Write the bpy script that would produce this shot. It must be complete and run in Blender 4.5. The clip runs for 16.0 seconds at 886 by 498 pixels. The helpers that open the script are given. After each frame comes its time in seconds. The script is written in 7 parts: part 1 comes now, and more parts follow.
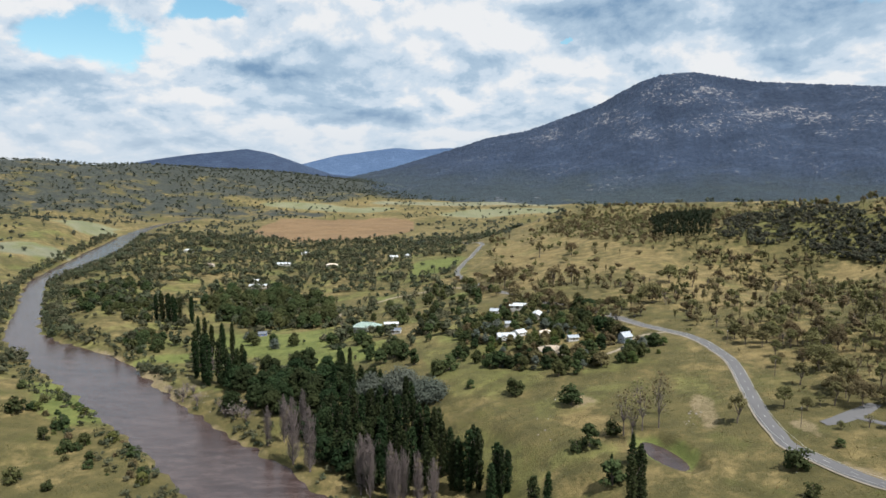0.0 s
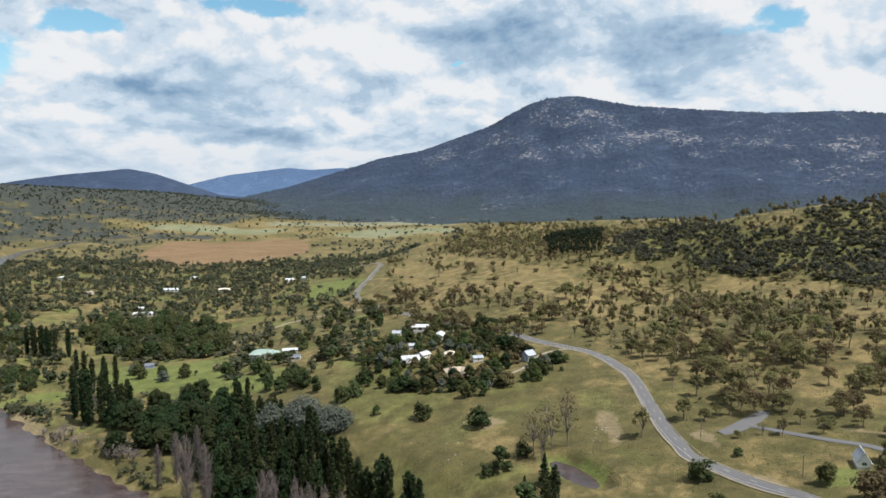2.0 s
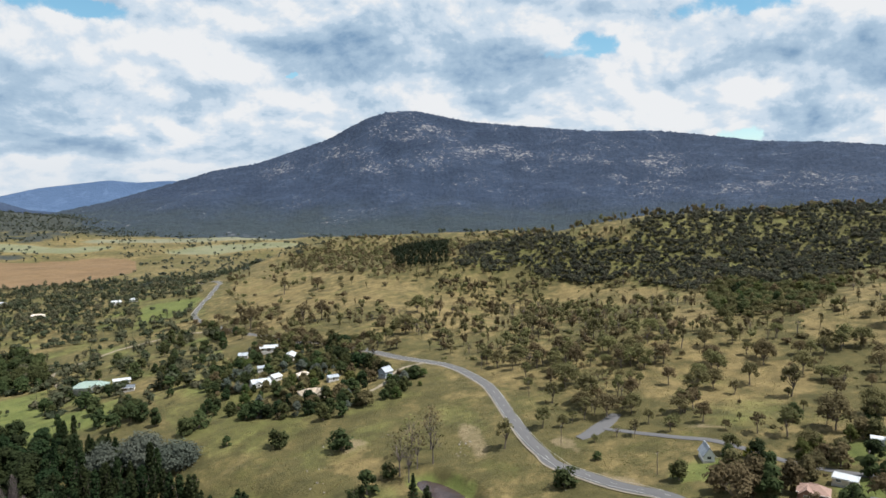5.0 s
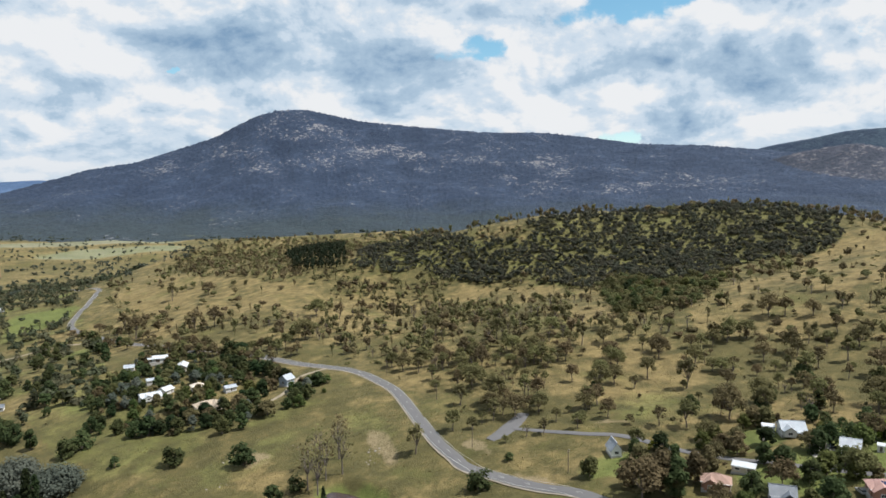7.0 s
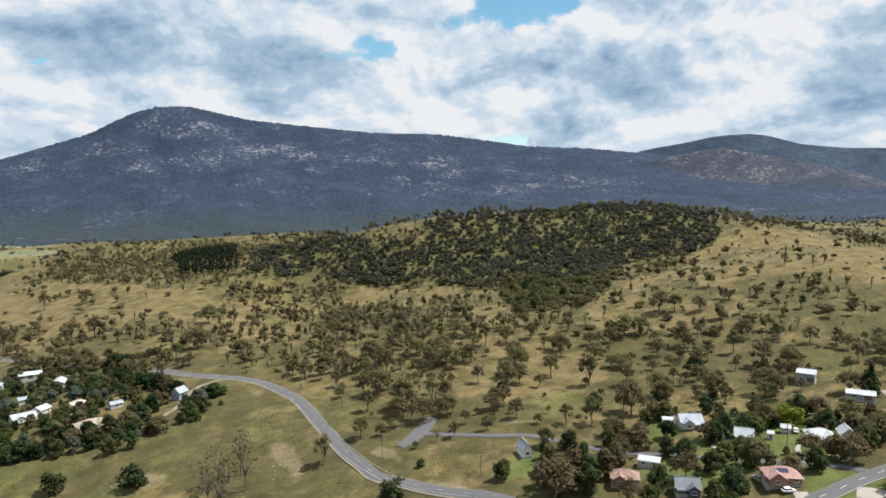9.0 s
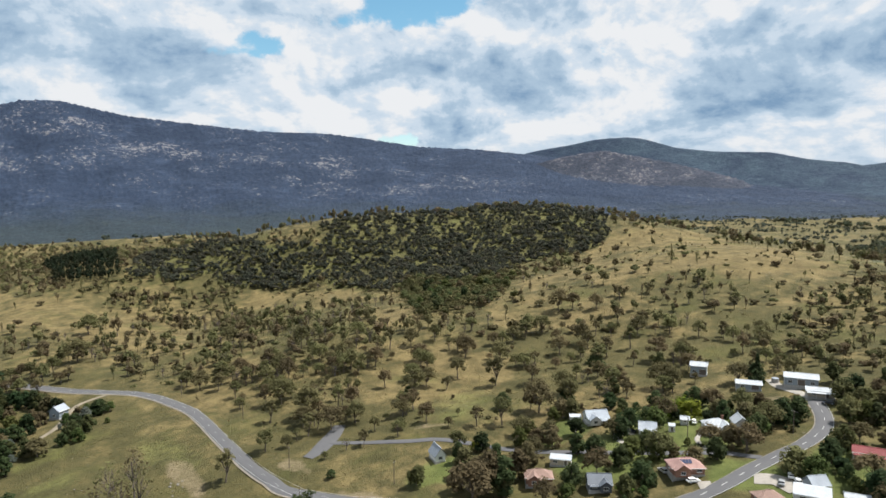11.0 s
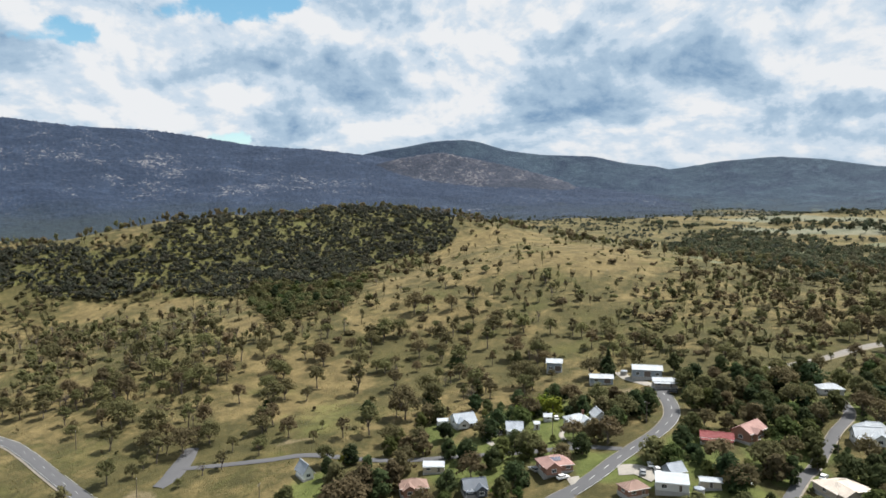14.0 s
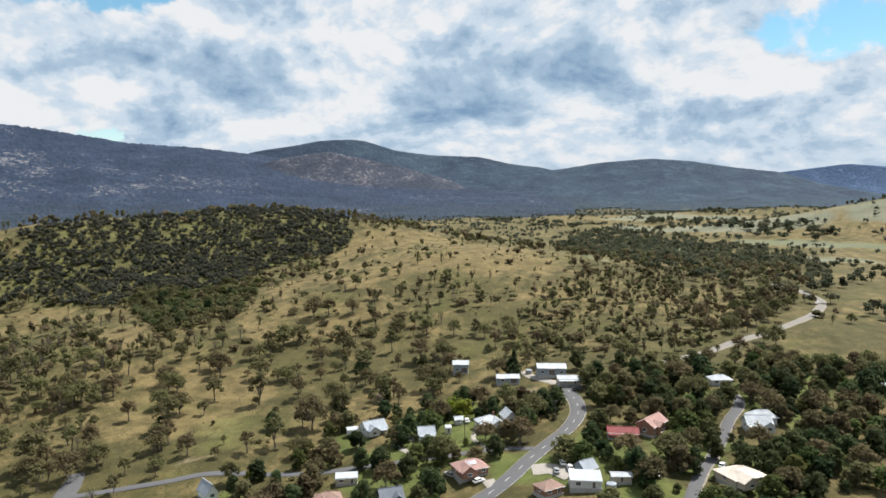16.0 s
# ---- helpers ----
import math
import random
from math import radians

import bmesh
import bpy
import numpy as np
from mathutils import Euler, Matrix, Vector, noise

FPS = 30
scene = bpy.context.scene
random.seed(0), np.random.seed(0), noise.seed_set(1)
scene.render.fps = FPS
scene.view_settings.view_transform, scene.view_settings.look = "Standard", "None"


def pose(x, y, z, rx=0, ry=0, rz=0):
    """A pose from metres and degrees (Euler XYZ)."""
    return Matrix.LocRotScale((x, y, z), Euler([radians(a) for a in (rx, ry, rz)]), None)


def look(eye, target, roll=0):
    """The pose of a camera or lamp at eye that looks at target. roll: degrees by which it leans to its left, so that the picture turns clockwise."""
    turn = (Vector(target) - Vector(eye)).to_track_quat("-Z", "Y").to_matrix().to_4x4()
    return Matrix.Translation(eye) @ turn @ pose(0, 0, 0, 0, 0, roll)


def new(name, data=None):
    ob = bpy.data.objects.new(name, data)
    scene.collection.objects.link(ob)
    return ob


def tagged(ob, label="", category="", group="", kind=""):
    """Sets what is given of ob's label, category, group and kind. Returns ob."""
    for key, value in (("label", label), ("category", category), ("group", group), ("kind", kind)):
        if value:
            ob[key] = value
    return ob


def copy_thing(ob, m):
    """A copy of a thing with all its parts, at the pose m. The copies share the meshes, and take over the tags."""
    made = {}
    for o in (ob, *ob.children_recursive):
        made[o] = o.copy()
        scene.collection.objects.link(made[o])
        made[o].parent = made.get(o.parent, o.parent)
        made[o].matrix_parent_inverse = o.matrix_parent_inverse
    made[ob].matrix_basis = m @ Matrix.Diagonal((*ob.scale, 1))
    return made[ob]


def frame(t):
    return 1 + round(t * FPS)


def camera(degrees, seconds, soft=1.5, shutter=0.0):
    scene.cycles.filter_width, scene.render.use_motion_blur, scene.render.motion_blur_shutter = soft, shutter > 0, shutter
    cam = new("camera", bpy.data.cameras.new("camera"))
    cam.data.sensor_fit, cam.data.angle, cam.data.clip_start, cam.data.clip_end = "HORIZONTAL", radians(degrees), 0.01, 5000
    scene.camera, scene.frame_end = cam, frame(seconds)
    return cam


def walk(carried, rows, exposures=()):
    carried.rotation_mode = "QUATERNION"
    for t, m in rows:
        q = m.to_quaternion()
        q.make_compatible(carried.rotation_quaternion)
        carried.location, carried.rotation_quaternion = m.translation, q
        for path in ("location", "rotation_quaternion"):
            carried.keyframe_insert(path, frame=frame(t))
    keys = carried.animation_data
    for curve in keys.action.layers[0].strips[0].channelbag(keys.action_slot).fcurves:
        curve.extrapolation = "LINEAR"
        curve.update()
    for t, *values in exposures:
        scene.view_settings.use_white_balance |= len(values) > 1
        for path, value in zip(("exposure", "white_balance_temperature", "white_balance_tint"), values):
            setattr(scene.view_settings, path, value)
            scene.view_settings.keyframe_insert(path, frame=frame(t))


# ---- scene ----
# the drone's flight: seconds, x, y, z, yaw, pitch, roll
cam = camera(64.44, 16.0, soft=1.6)
ROWS = [
    (0.0, 0.00, 0.00, 104.95, -0.00, -7.13, 0.09),
    (0.5, -0.88, 1.65, 104.91, -2.12, -7.11, 0.06),
    (1.0, -2.06, 3.69, 105.07, -4.29, -7.04, 0.05),
    (1.5, -3.33, 5.86, 105.29, -6.47, -6.36, 0.03),
    (2.0, -4.37, 7.60, 105.39, -8.60, -5.52, 0.00),
    (2.5, -5.40, 9.20, 105.53, -10.76, -4.96, 0.02),
    (3.0, -6.64, 10.95, 105.57, -12.93, -4.55, 0.03),
    (3.5, -7.61, 12.56, 105.54, -15.09, -4.49, -0.03),
    (4.0, -8.60, 14.42, 105.50, -17.25, -4.47, -0.02),
    (6.5, -12.97, 25.47, 105.79, -28.16, -4.46, -0.15),
    (7.0, -13.57, 27.59, 105.88, -30.33, -4.44, -0.10),
    (7.5, -14.24, 29.74, 106.03, -32.53, -4.45, -0.05),
    (8.0, -14.81, 31.88, 106.25, -34.71, -4.45, -0.04),
    (8.5, -15.35, 34.17, 106.40, -36.91, -4.43, -0.05),
    (9.0, -15.78, 36.45, 106.43, -39.13, -4.39, -0.04),
    (11.5, -17.30, 47.63, 107.16, -50.16, -4.35, 0.00),
    (12.0, -17.33, 49.88, 107.29, -52.38, -4.32, 0.04),
    (12.5, -17.24, 52.25, 107.58, -54.56, -4.35, 0.03),
    (13.0, -17.25, 54.51, 107.86, -56.74, -4.36, 0.05),
    (13.5, -17.28, 56.71, 108.09, -58.89, -4.35, 0.03),
    (14.0, -17.30, 58.93, 108.28, -61.07, -4.33, 0.03),
    (14.5, -17.11, 61.30, 108.45, -63.31, -4.32, 0.02),
    (15.0, -16.94, 63.65, 108.76, -65.58, -4.34, -0.00),
    (15.5, -16.71, 65.96, 109.12, -67.86, -4.34, 0.03),
    (16.0, -16.29, 68.39, 109.37, -70.13, -4.34, -0.02),
]
walk(cam, [(t, pose(x, y, z, 90 + pitch, -roll, yaw)) for t, x, y, z, yaw, pitch, roll in ROWS])

# ---- light: summer midday, broken cloud ----
SUN_ELEVATION, SUN_AZIMUTH = 62.0, 128.0   # degrees; azimuth clockwise from +y
world = bpy.data.worlds.new("sky")
scene.world = world
scene.view_settings.exposure = 0.8
world.use_nodes = True


def nodes_of(tree):
    """Small helper for writing node trees: n(type, {input: value or socket}, operation=...)."""
    def n(kind, ins=(), operation="", clamp=False):
        nd = tree.nodes.new(kind)
        if operation:
            nd.operation = operation
        if clamp:
            nd.use_clamp = True
        if kind == "ShaderNodeMix":
            nd.data_type = "RGBA"
        if kind == "ShaderNodeMapRange":
            nd.interpolation_type = "SMOOTHSTEP"
        for key, value in dict(ins).items():
            if isinstance(value, bpy.types.NodeSocket):
                tree.links.new(value, nd.inputs[key])
            else:
                nd.inputs[key].default_value = value
        return nd
    return n


def attribute_node(n, name):
    nd = n("ShaderNodeAttribute")
    nd.attribute_name = name
    return nd.outputs["Fac"]


def math_node(n, op, a, b=0.0, clamp=False):
    return n("ShaderNodeMath", {0: a, 1: b}, op, clamp).outputs[0]


def ramp(n, value, low, high, to_low=0.0, to_high=1.0):
    return n("ShaderNodeMapRange", {"Value": value, "From Min": low, "From Max": high, "To Min": to_low, "To Max": to_high}).outputs[0]


def mix_colour(n, fac, a, b):
    a, b = [c if isinstance(c, bpy.types.NodeSocket) else (*c, 1.0) for c in (a, b)]
    return n("ShaderNodeMix", {0: fac, 6: a, 7: b}).outputs[2]


def direction(az, el):
    a, e = radians(az), radians(el)
    return (math.sin(a) * math.cos(e), math.cos(a) * math.cos(e), math.sin(e))


def noise_of(n, vector, scale, detail, rough, twist=0.0):
    return n("ShaderNodeTexNoise", {"Vector": vector, "Scale": scale, "Detail": detail, "Roughness": rough, "Distortion": twist}).outputs[0]


def build_sky():
    """Broken heaped cloud: blue gaps, grey flat bellies and white billowing heads, smaller and flatter towards the horizon."""
    tree = world.node_tree
    tree.nodes.clear()
    n = nodes_of(tree)
    way = n("ShaderNodeTexCoord").outputs["Generated"]
    sky = n("ShaderNodeTexSky")
    sky.sky_type, sky.sun_disc, sky.sun_elevation, sky.sun_rotation = "NISHITA", False, radians(SUN_ELEVATION), radians(SUN_AZIMUTH)
    sky.air_density, sky.dust_density, sky.ozone_density = 1.0, 0.1, 1.6
    azure = n("ShaderNodeHueSaturation", {"Hue": 0.478, "Saturation": 1.15, "Color": sky.outputs[0]}).outputs[0]
    blue = n("ShaderNodeBackground", {"Color": azure, "Strength": 0.083})
    axes = n("ShaderNodeSeparateXYZ", {0: way})
    up = math_node(n, "MAXIMUM", axes.outputs[2], 0.0)

    def bent(v, scale, by):
        wisp = n("ShaderNodeTexNoise", {"Vector": v, "Scale": scale, "Detail": 6.0, "Roughness": 0.6}).outputs["Color"]
        off = n("ShaderNodeVectorMath", {0: wisp, 1: (0.5, 0.5, 0.5)}, operation="SUBTRACT").outputs[0]
        return n("ShaderNodeVectorMath", {0: v, 1: n("ShaderNodeVectorMath", {0: off, 1: by}, operation="MULTIPLY").outputs[0]}, operation="ADD").outputs[0]

    # heights drawn together towards the horizon; the second field, taken a little higher and sunward, gives the heads their lit side
    rise = math_node(n, "DIVIDE", math_node(n, "MULTIPLY", up, 1.9), math_node(n, "ADD", up, 0.75))
    squat = n("ShaderNodeCombineXYZ", {0: axes.outputs[0], 1: axes.outputs[1], 2: rise}).outputs[0]
    over = n("ShaderNodeMapping", {"Vector": squat, "Location": (0.010, -0.006, 0.026)}).outputs[0]
    large, large_over = noise_of(n, squat, 6.0, 9.0, 0.55, 0.3), noise_of(n, over, 6.0, 9.0, 0.55, 0.3)
    fine, fine_over = noise_of(n, squat, 17.0, 7.0, 0.6, 0.15), noise_of(n, over, 17.0, 7.0, 0.6, 0.15)
    lines = bent(way, 8.0, (0.14, 0.14, 0.075))

    def blobs(places):
        total = None
        for az, el, wide, high in places:
            off = n("ShaderNodeVectorMath", {0: lines, 1: direction(az, el)}, operation="SUBTRACT").outputs[0]
            turned = n("ShaderNodeMapping", {"Vector": off, "Rotation": (0, 0, radians(az)), "Scale": (1 / wide, 1 / wide, 1 / high)}).outputs[0]
            near = ramp(n, n("ShaderNodeVectorMath", {0: turned}, operation="LENGTH").outputs["Value"], 1.45, 0.35)
            total = near if total is None else math_node(n, "MAXIMUM", total, near)
        return total

    gaps, dark, white = blobs(BLUE_GAPS), blobs(DARK_BELLIES), blobs(WHITE_HEADS)
    cover = math_node(n, "ADD", math_node(n, "MULTIPLY", large, 0.6), math_node(n, "MULTIPLY", fine, 0.4))
    cover = math_node(n, "SUBTRACT", cover, math_node(n, "MULTIPLY", gaps, 0.33))
    cover = math_node(n, "ADD", cover, math_node(n, "MULTIPLY", math_node(n, "MAXIMUM", white, dark), 0.08))
    cover = ramp(n, cover, 0.21, 0.34)
    lit = math_node(n, "ADD", math_node(n, "MULTIPLY", math_node(n, "SUBTRACT", large, large_over), 1.35), math_node(n, "MULTIPLY", math_node(n, "SUBTRACT", fine, fine_over), 0.42))
    body = math_node(n, "ADD", math_node(n, "MULTIPLY", large, 0.62), math_node(n, "ADD", math_node(n, "MULTIPLY", fine, 0.26), 0.135))
    body = math_node(n, "ADD", body, math_node(n, "SUBTRACT", math_node(n, "MULTIPLY", white, 0.16), math_node(n, "MULTIPLY", dark, 0.25)))
    body = math_node(n, "ADD", body, lit)
    tone = mix_colour(n, ramp(n, body, 0.06, 0.44), (0.210, 0.350, 0.530), (0.448, 0.590, 0.740))
    tone = mix_colour(n, ramp(n, body, 0.40, 0.56), tone, (0.645, 0.755, 0.870))
    tone = mix_colour(n, ramp(n, body, 0.55, 0.74), tone, (0.890, 0.910, 0.935))
    tone = mix_colour(n, ramp(n, up, 0.0, 0.09, 0.45, 0.0), tone, (0.66, 0.745, 0.84))
    cloud = n("ShaderNodeBackground", {"Color": tone, "Strength": 0.545})
    both = n("ShaderNodeMixShader", {0: cover, 1: blue.outputs[0], 2: cloud.outputs[0]})
    n("ShaderNodeOutputWorld", {0: both.outputs[0]})


# gaps of blue, dark cloud bellies and white heads: azimuth, elevation, half width, half height (radians)
BLUE_GAPS = [(-25.5, 8.5, 0.13, 0.045), (-18.2, 11.2, 0.06, 0.02), (-5.6, 13.0, 0.09, 0.016), (32.0, 11.2, 0.09, 0.022), (10.4, 9.1, 0.014, 0.004), (44.8, 14.2, 0.11, 0.028),
             (61.8, 11.0, 0.034, 0.018), (43.9, 4.8, 0.034, 0.016), (98.5, 11.7, 0.11, 0.05), (118.0, 12.0, 0.15, 0.06), (-45.0, 10.0, 0.15, 0.06), (20.0, 22.0, 0.12, 0.06), (75.0, 24.0, 0.14, 0.06), (-60.0, 30.0, 0.2, 0.1), (170.0, 30.0, 0.3, 0.1)]
DARK_BELLIES = [(52.0, 9.2, 0.08, 0.062), (50.0, 5.7, 0.065, 0.022), (45.0, 9.7, 0.06, 0.026), (71.8, 8.6, 0.11, 0.068), (70.0, 5.7, 0.056, 0.022), (81.9, 9.8, 0.06, 0.044), (91.3, 5.9, 0.07, 0.018),
                (-11.7, 5.0, 0.11, 0.028), (25.1, 9.6, 0.10, 0.045), (-16.5, 6.5, 0.05, 0.016), (-6.2, 3.2, 0.08, 0.014), (13.4, 11.2, 0.12, 0.032)]
WHITE_HEADS = [(61.8, 8.0, 0.08, 0.045), (44.5, 7.6, 0.028, 0.02), (83.5, 5.8, 0.10, 0.02), (95.0, 8.8, 0.10, 0.036), (40.0, 11.3, 0.10, 0.028), (39.0, 6.0, 0.10, 0.032), (0.5, 9.6, 0.13, 0.034),
               (-20.3, 8.3, 0.08, 0.036), (21.0, 7.6, 0.045, 0.024), (32.0, 8.2, 0.08, 0.024), (-8.8, 2.3, 0.06, 0.016), (2.3, 4.8, 0.045, 0.022), (51.0, 12.8, 0.05, 0.02), (87.0, 12.5, 0.08, 0.02)]
build_sky()
sun = new("sun", bpy.data.lights.new("sun", "SUN"))
sun.data.energy, sun.data.angle, sun.data.color = 5.0, radians(0.55), (1.0, 0.965, 0.915)
sun.matrix_world = look((0, 0, 0), tuple(-c for c in direction(SUN_AZIMUTH, SUN_ELEVATION)))

# ---- materials ----
def material(name, rough=0.8):
    m = bpy.data.materials.new(name)
    m.use_nodes = True
    tree = m.node_tree
    tree.nodes.clear()
    n = nodes_of(tree)
    shader = n("ShaderNodeBsdfPrincipled", {"Roughness": rough, "Specular IOR Level": 0.25})
    out = n("ShaderNodeOutputMaterial", {0: shader.outputs[0]})
    return m, n, tree, shader, out


def noise_node(n, vector, scale, detail=5.0, rough=0.6, twist=0.0):
    return n("ShaderNodeTexNoise", {"Vector": vector, "Scale": scale, "Detail": detail, "Roughness": rough, "Distortion": twist}).outputs[0]


def place_of(n):
    return n("ShaderNodeNewGeometry").outputs["Position"]


def bump(n, shader, value, strength, distance):
    b = n("ShaderNodeBump", {"Strength": strength, "Distance": distance, "Height": value})
    shader.id_data.links.new(b.outputs[0], shader.inputs["Normal"])


def paint(shader, colour):
    shader.id_data.links.new(colour, shader.inputs["Base Color"])


def plain(name, colour, rough=0.7, vary=0.15, scale=1.5, metal=0.0, relief=0.0):
    """A painted, weathered or mineral surface: one colour with stains at two scales."""
    m, n, tree, shader, _ = material(name, rough)
    p = place_of(n)
    fac = math_node(n, "ADD", math_node(n, "MULTIPLY", noise_node(n, p, scale), 0.6), math_node(n, "MULTIPLY", noise_node(n, p, scale * 7), 0.4))
    dark, light = tuple(c * (1 - vary * 1.6) for c in colour), tuple(min(c * (1 + vary), 0.95) for c in colour)
    paint(shader, mix_colour(n, ramp(n, fac, 0.3, 0.7), dark, light))
    shader.inputs["Metallic"].default_value = metal
    if relief:
        bump(n, shader, noise_node(n, p, scale * 9), 0.5, relief)
    return m


def foliage(name, dark, light, per_object=True):
    """Leaves: colour varied from plant to plant and from leaf to leaf, some light passing through."""
    m, n, tree, shader, out = material(name, 0.75)
    shader.inputs["Specular IOR Level"].default_value = 0.08
    geo = n("ShaderNodeNewGeometry")
    if per_object:
        own = n("ShaderNodeObjectInfo").outputs["Random"]
    else:
        own = attribute_node(n, "tint")
    fac = math_node(n, "ADD", math_node(n, "MULTIPLY", own, 0.65), math_node(n, "MULTIPLY", geo.outputs["Random Per Island"], 0.35))
    colour = mix_colour(n, fac, dark, light)
    hue = n("ShaderNodeHueSaturation", {"Hue": ramp(n, math_node(n, "FRACT", math_node(n, "MULTIPLY", own, 7.31)), 0, 1, 0.474, 0.545), "Color": colour}).outputs[0]
    paint(shader, hue)
    see = n("ShaderNodeBsdfTranslucent", {"Color": hue})
    mix = n("ShaderNodeMixShader", {0: 0.48, 1: shader.outputs[0], 2: see.outputs[0]})
    tree.links.new(mix.outputs[0], out.inputs[0])
    return m


def grass_land():
    """Summer pasture: straw and olive grass in patches, green where it is damp, bare earth and stones. The cover attributes say where."""
    m, n, tree, shader, _ = material("pasture", 0.95)
    p = place_of(n)
    att = lambda k: attribute_node(n, k)
    broad, mid, fine = noise_node(n, p, 0.012, 8, 0.66, 0.2), noise_node(n, p, 0.085, 10, 0.72, 0.15), noise_node(n, p, 0.9, 6, 0.7)
    tuft = noise_node(n, p, 3.2, 4, 0.75)
    straw = mix_colour(n, ramp(n, mid, 0.3, 0.72), (0.0760, 0.0580, 0.0215), (0.1740, 0.1325, 0.0570))
    olive = mix_colour(n, ramp(n, mid, 0.3, 0.7), (0.0400, 0.0375, 0.0115), (0.0860, 0.0720, 0.0260))
    dry = math_node(n, "ADD", att("straw"), math_node(n, "MULTIPLY", math_node(n, "SUBTRACT", math_node(n, "ADD", math_node(n, "MULTIPLY", broad, 0.5), math_node(n, "MULTIPLY", mid, 0.5)), 0.5), 4.4), clamp=True)
    colour = mix_colour(n, ramp(n, dry, 0.15, 0.85), olive, straw)
    colour = mix_colour(n, ramp(n, att("straw"), 0.9, 1.08), colour, mix_colour(n, ramp(n, broad, 0.35, 0.65), (0.102, 0.107, 0.070), (0.150, 0.148, 0.100)))
    moss = noise_node(n, p, 0.022, 8, 0.68, 0.3)
    colour = mix_colour(n, ramp(n, moss, 0.52, 0.66, 0.0, 0.55), colour, mix_colour(n, mid, (0.0500, 0.0540, 0.0130), (0.0980, 0.0960, 0.0270)))
    lawn = mix_colour(n, ramp(n, mid, 0.3, 0.7), (0.0540, 0.0740, 0.0160), (0.1040, 0.1230, 0.0320))
    colour = mix_colour(n, ramp(n, math_node(n, "ADD", att("green"), math_node(n, "MULTIPLY", math_node(n, "SUBTRACT", mid, 0.5), 1.1)), 0.25, 0.85, 0.0, 0.85), colour, lawn)
    earth = mix_colour(n, fine, (0.1050, 0.0800, 0.0430), (0.2250, 0.1800, 0.1100))
    bare = math_node(n, "ADD", att("dirt"), math_node(n, "MULTIPLY", math_node(n, "SUBTRACT", fine, 0.5), 0.9))
    colour = mix_colour(n, ramp(n, math_node(n, "ADD", bare, math_node(n, "MULTIPLY", math_node(n, "SUBTRACT", mid, 0.5), 1.2)), 0.45, 1.25), colour, earth)
    soil = mix_colour(n, ramp(n, math_node(n, "ADD", math_node(n, "MULTIPLY", broad, 0.5), math_node(n, "MULTIPLY", mid, 0.5)), 0.38, 0.62), (0.096, 0.061, 0.030), (0.146, 0.094, 0.048))
    colour = mix_colour(n, ramp(n, att("plough"), 0.35, 0.6), colour, soil)
    wooded = ramp(n, math_node(n, "ADD", att("wood"), math_node(n, "MULTIPLY", math_node(n, "SUBTRACT", noise_node(n, p, 0.014, 9, 0.7, 0.3), 0.5), 1.7)), 0.38, 0.62)
    # far forest cover; some distance haze is mixed into its crown colours
    crowns = noise_node(n, p, 0.09, 4, 0.7)
    colour = mix_colour(n, wooded, colour, mix_colour(n, ramp(n, crowns, 0.35, 0.68), (0.0140, 0.0180, 0.0165), (0.0370, 0.0420, 0.0350)))
    # scuffed ground, tussocks and scattered stones
    patch = noise_node(n, p, 0.33, 7, 0.75, 0.1)
    colour = mix_colour(n, ramp(n, patch, 0.52, 0.72, 0.0, 0.5), colour, (0.0298, 0.0310, 0.0094))
    colour = mix_colour(n, ramp(n, fine, 0.54, 0.78, 0.0, 0.4), colour, (0.0264, 0.0269, 0.0084))
    colour = mix_colour(n, ramp(n, tuft, 0.58, 0.82, 0.0, 0.6), colour, (0.1434, 0.1176, 0.0567))
    stone = math_node(n, "MULTIPLY", ramp(n, noise_node(n, p, 0.7, 3, 0.5), 0.70, 0.76), ramp(n, noise_node(n, p, 0.03, 3), 0.5, 0.62))
    colour = mix_colour(n, stone, colour, (0.1720, 0.1606, 0.1233))
    paint(shader, colour)
    bump(n, shader, math_node(n, "ADD", fine, math_node(n, "MULTIPLY", tuft, 0.5)), 0.8, 0.7)
    return m


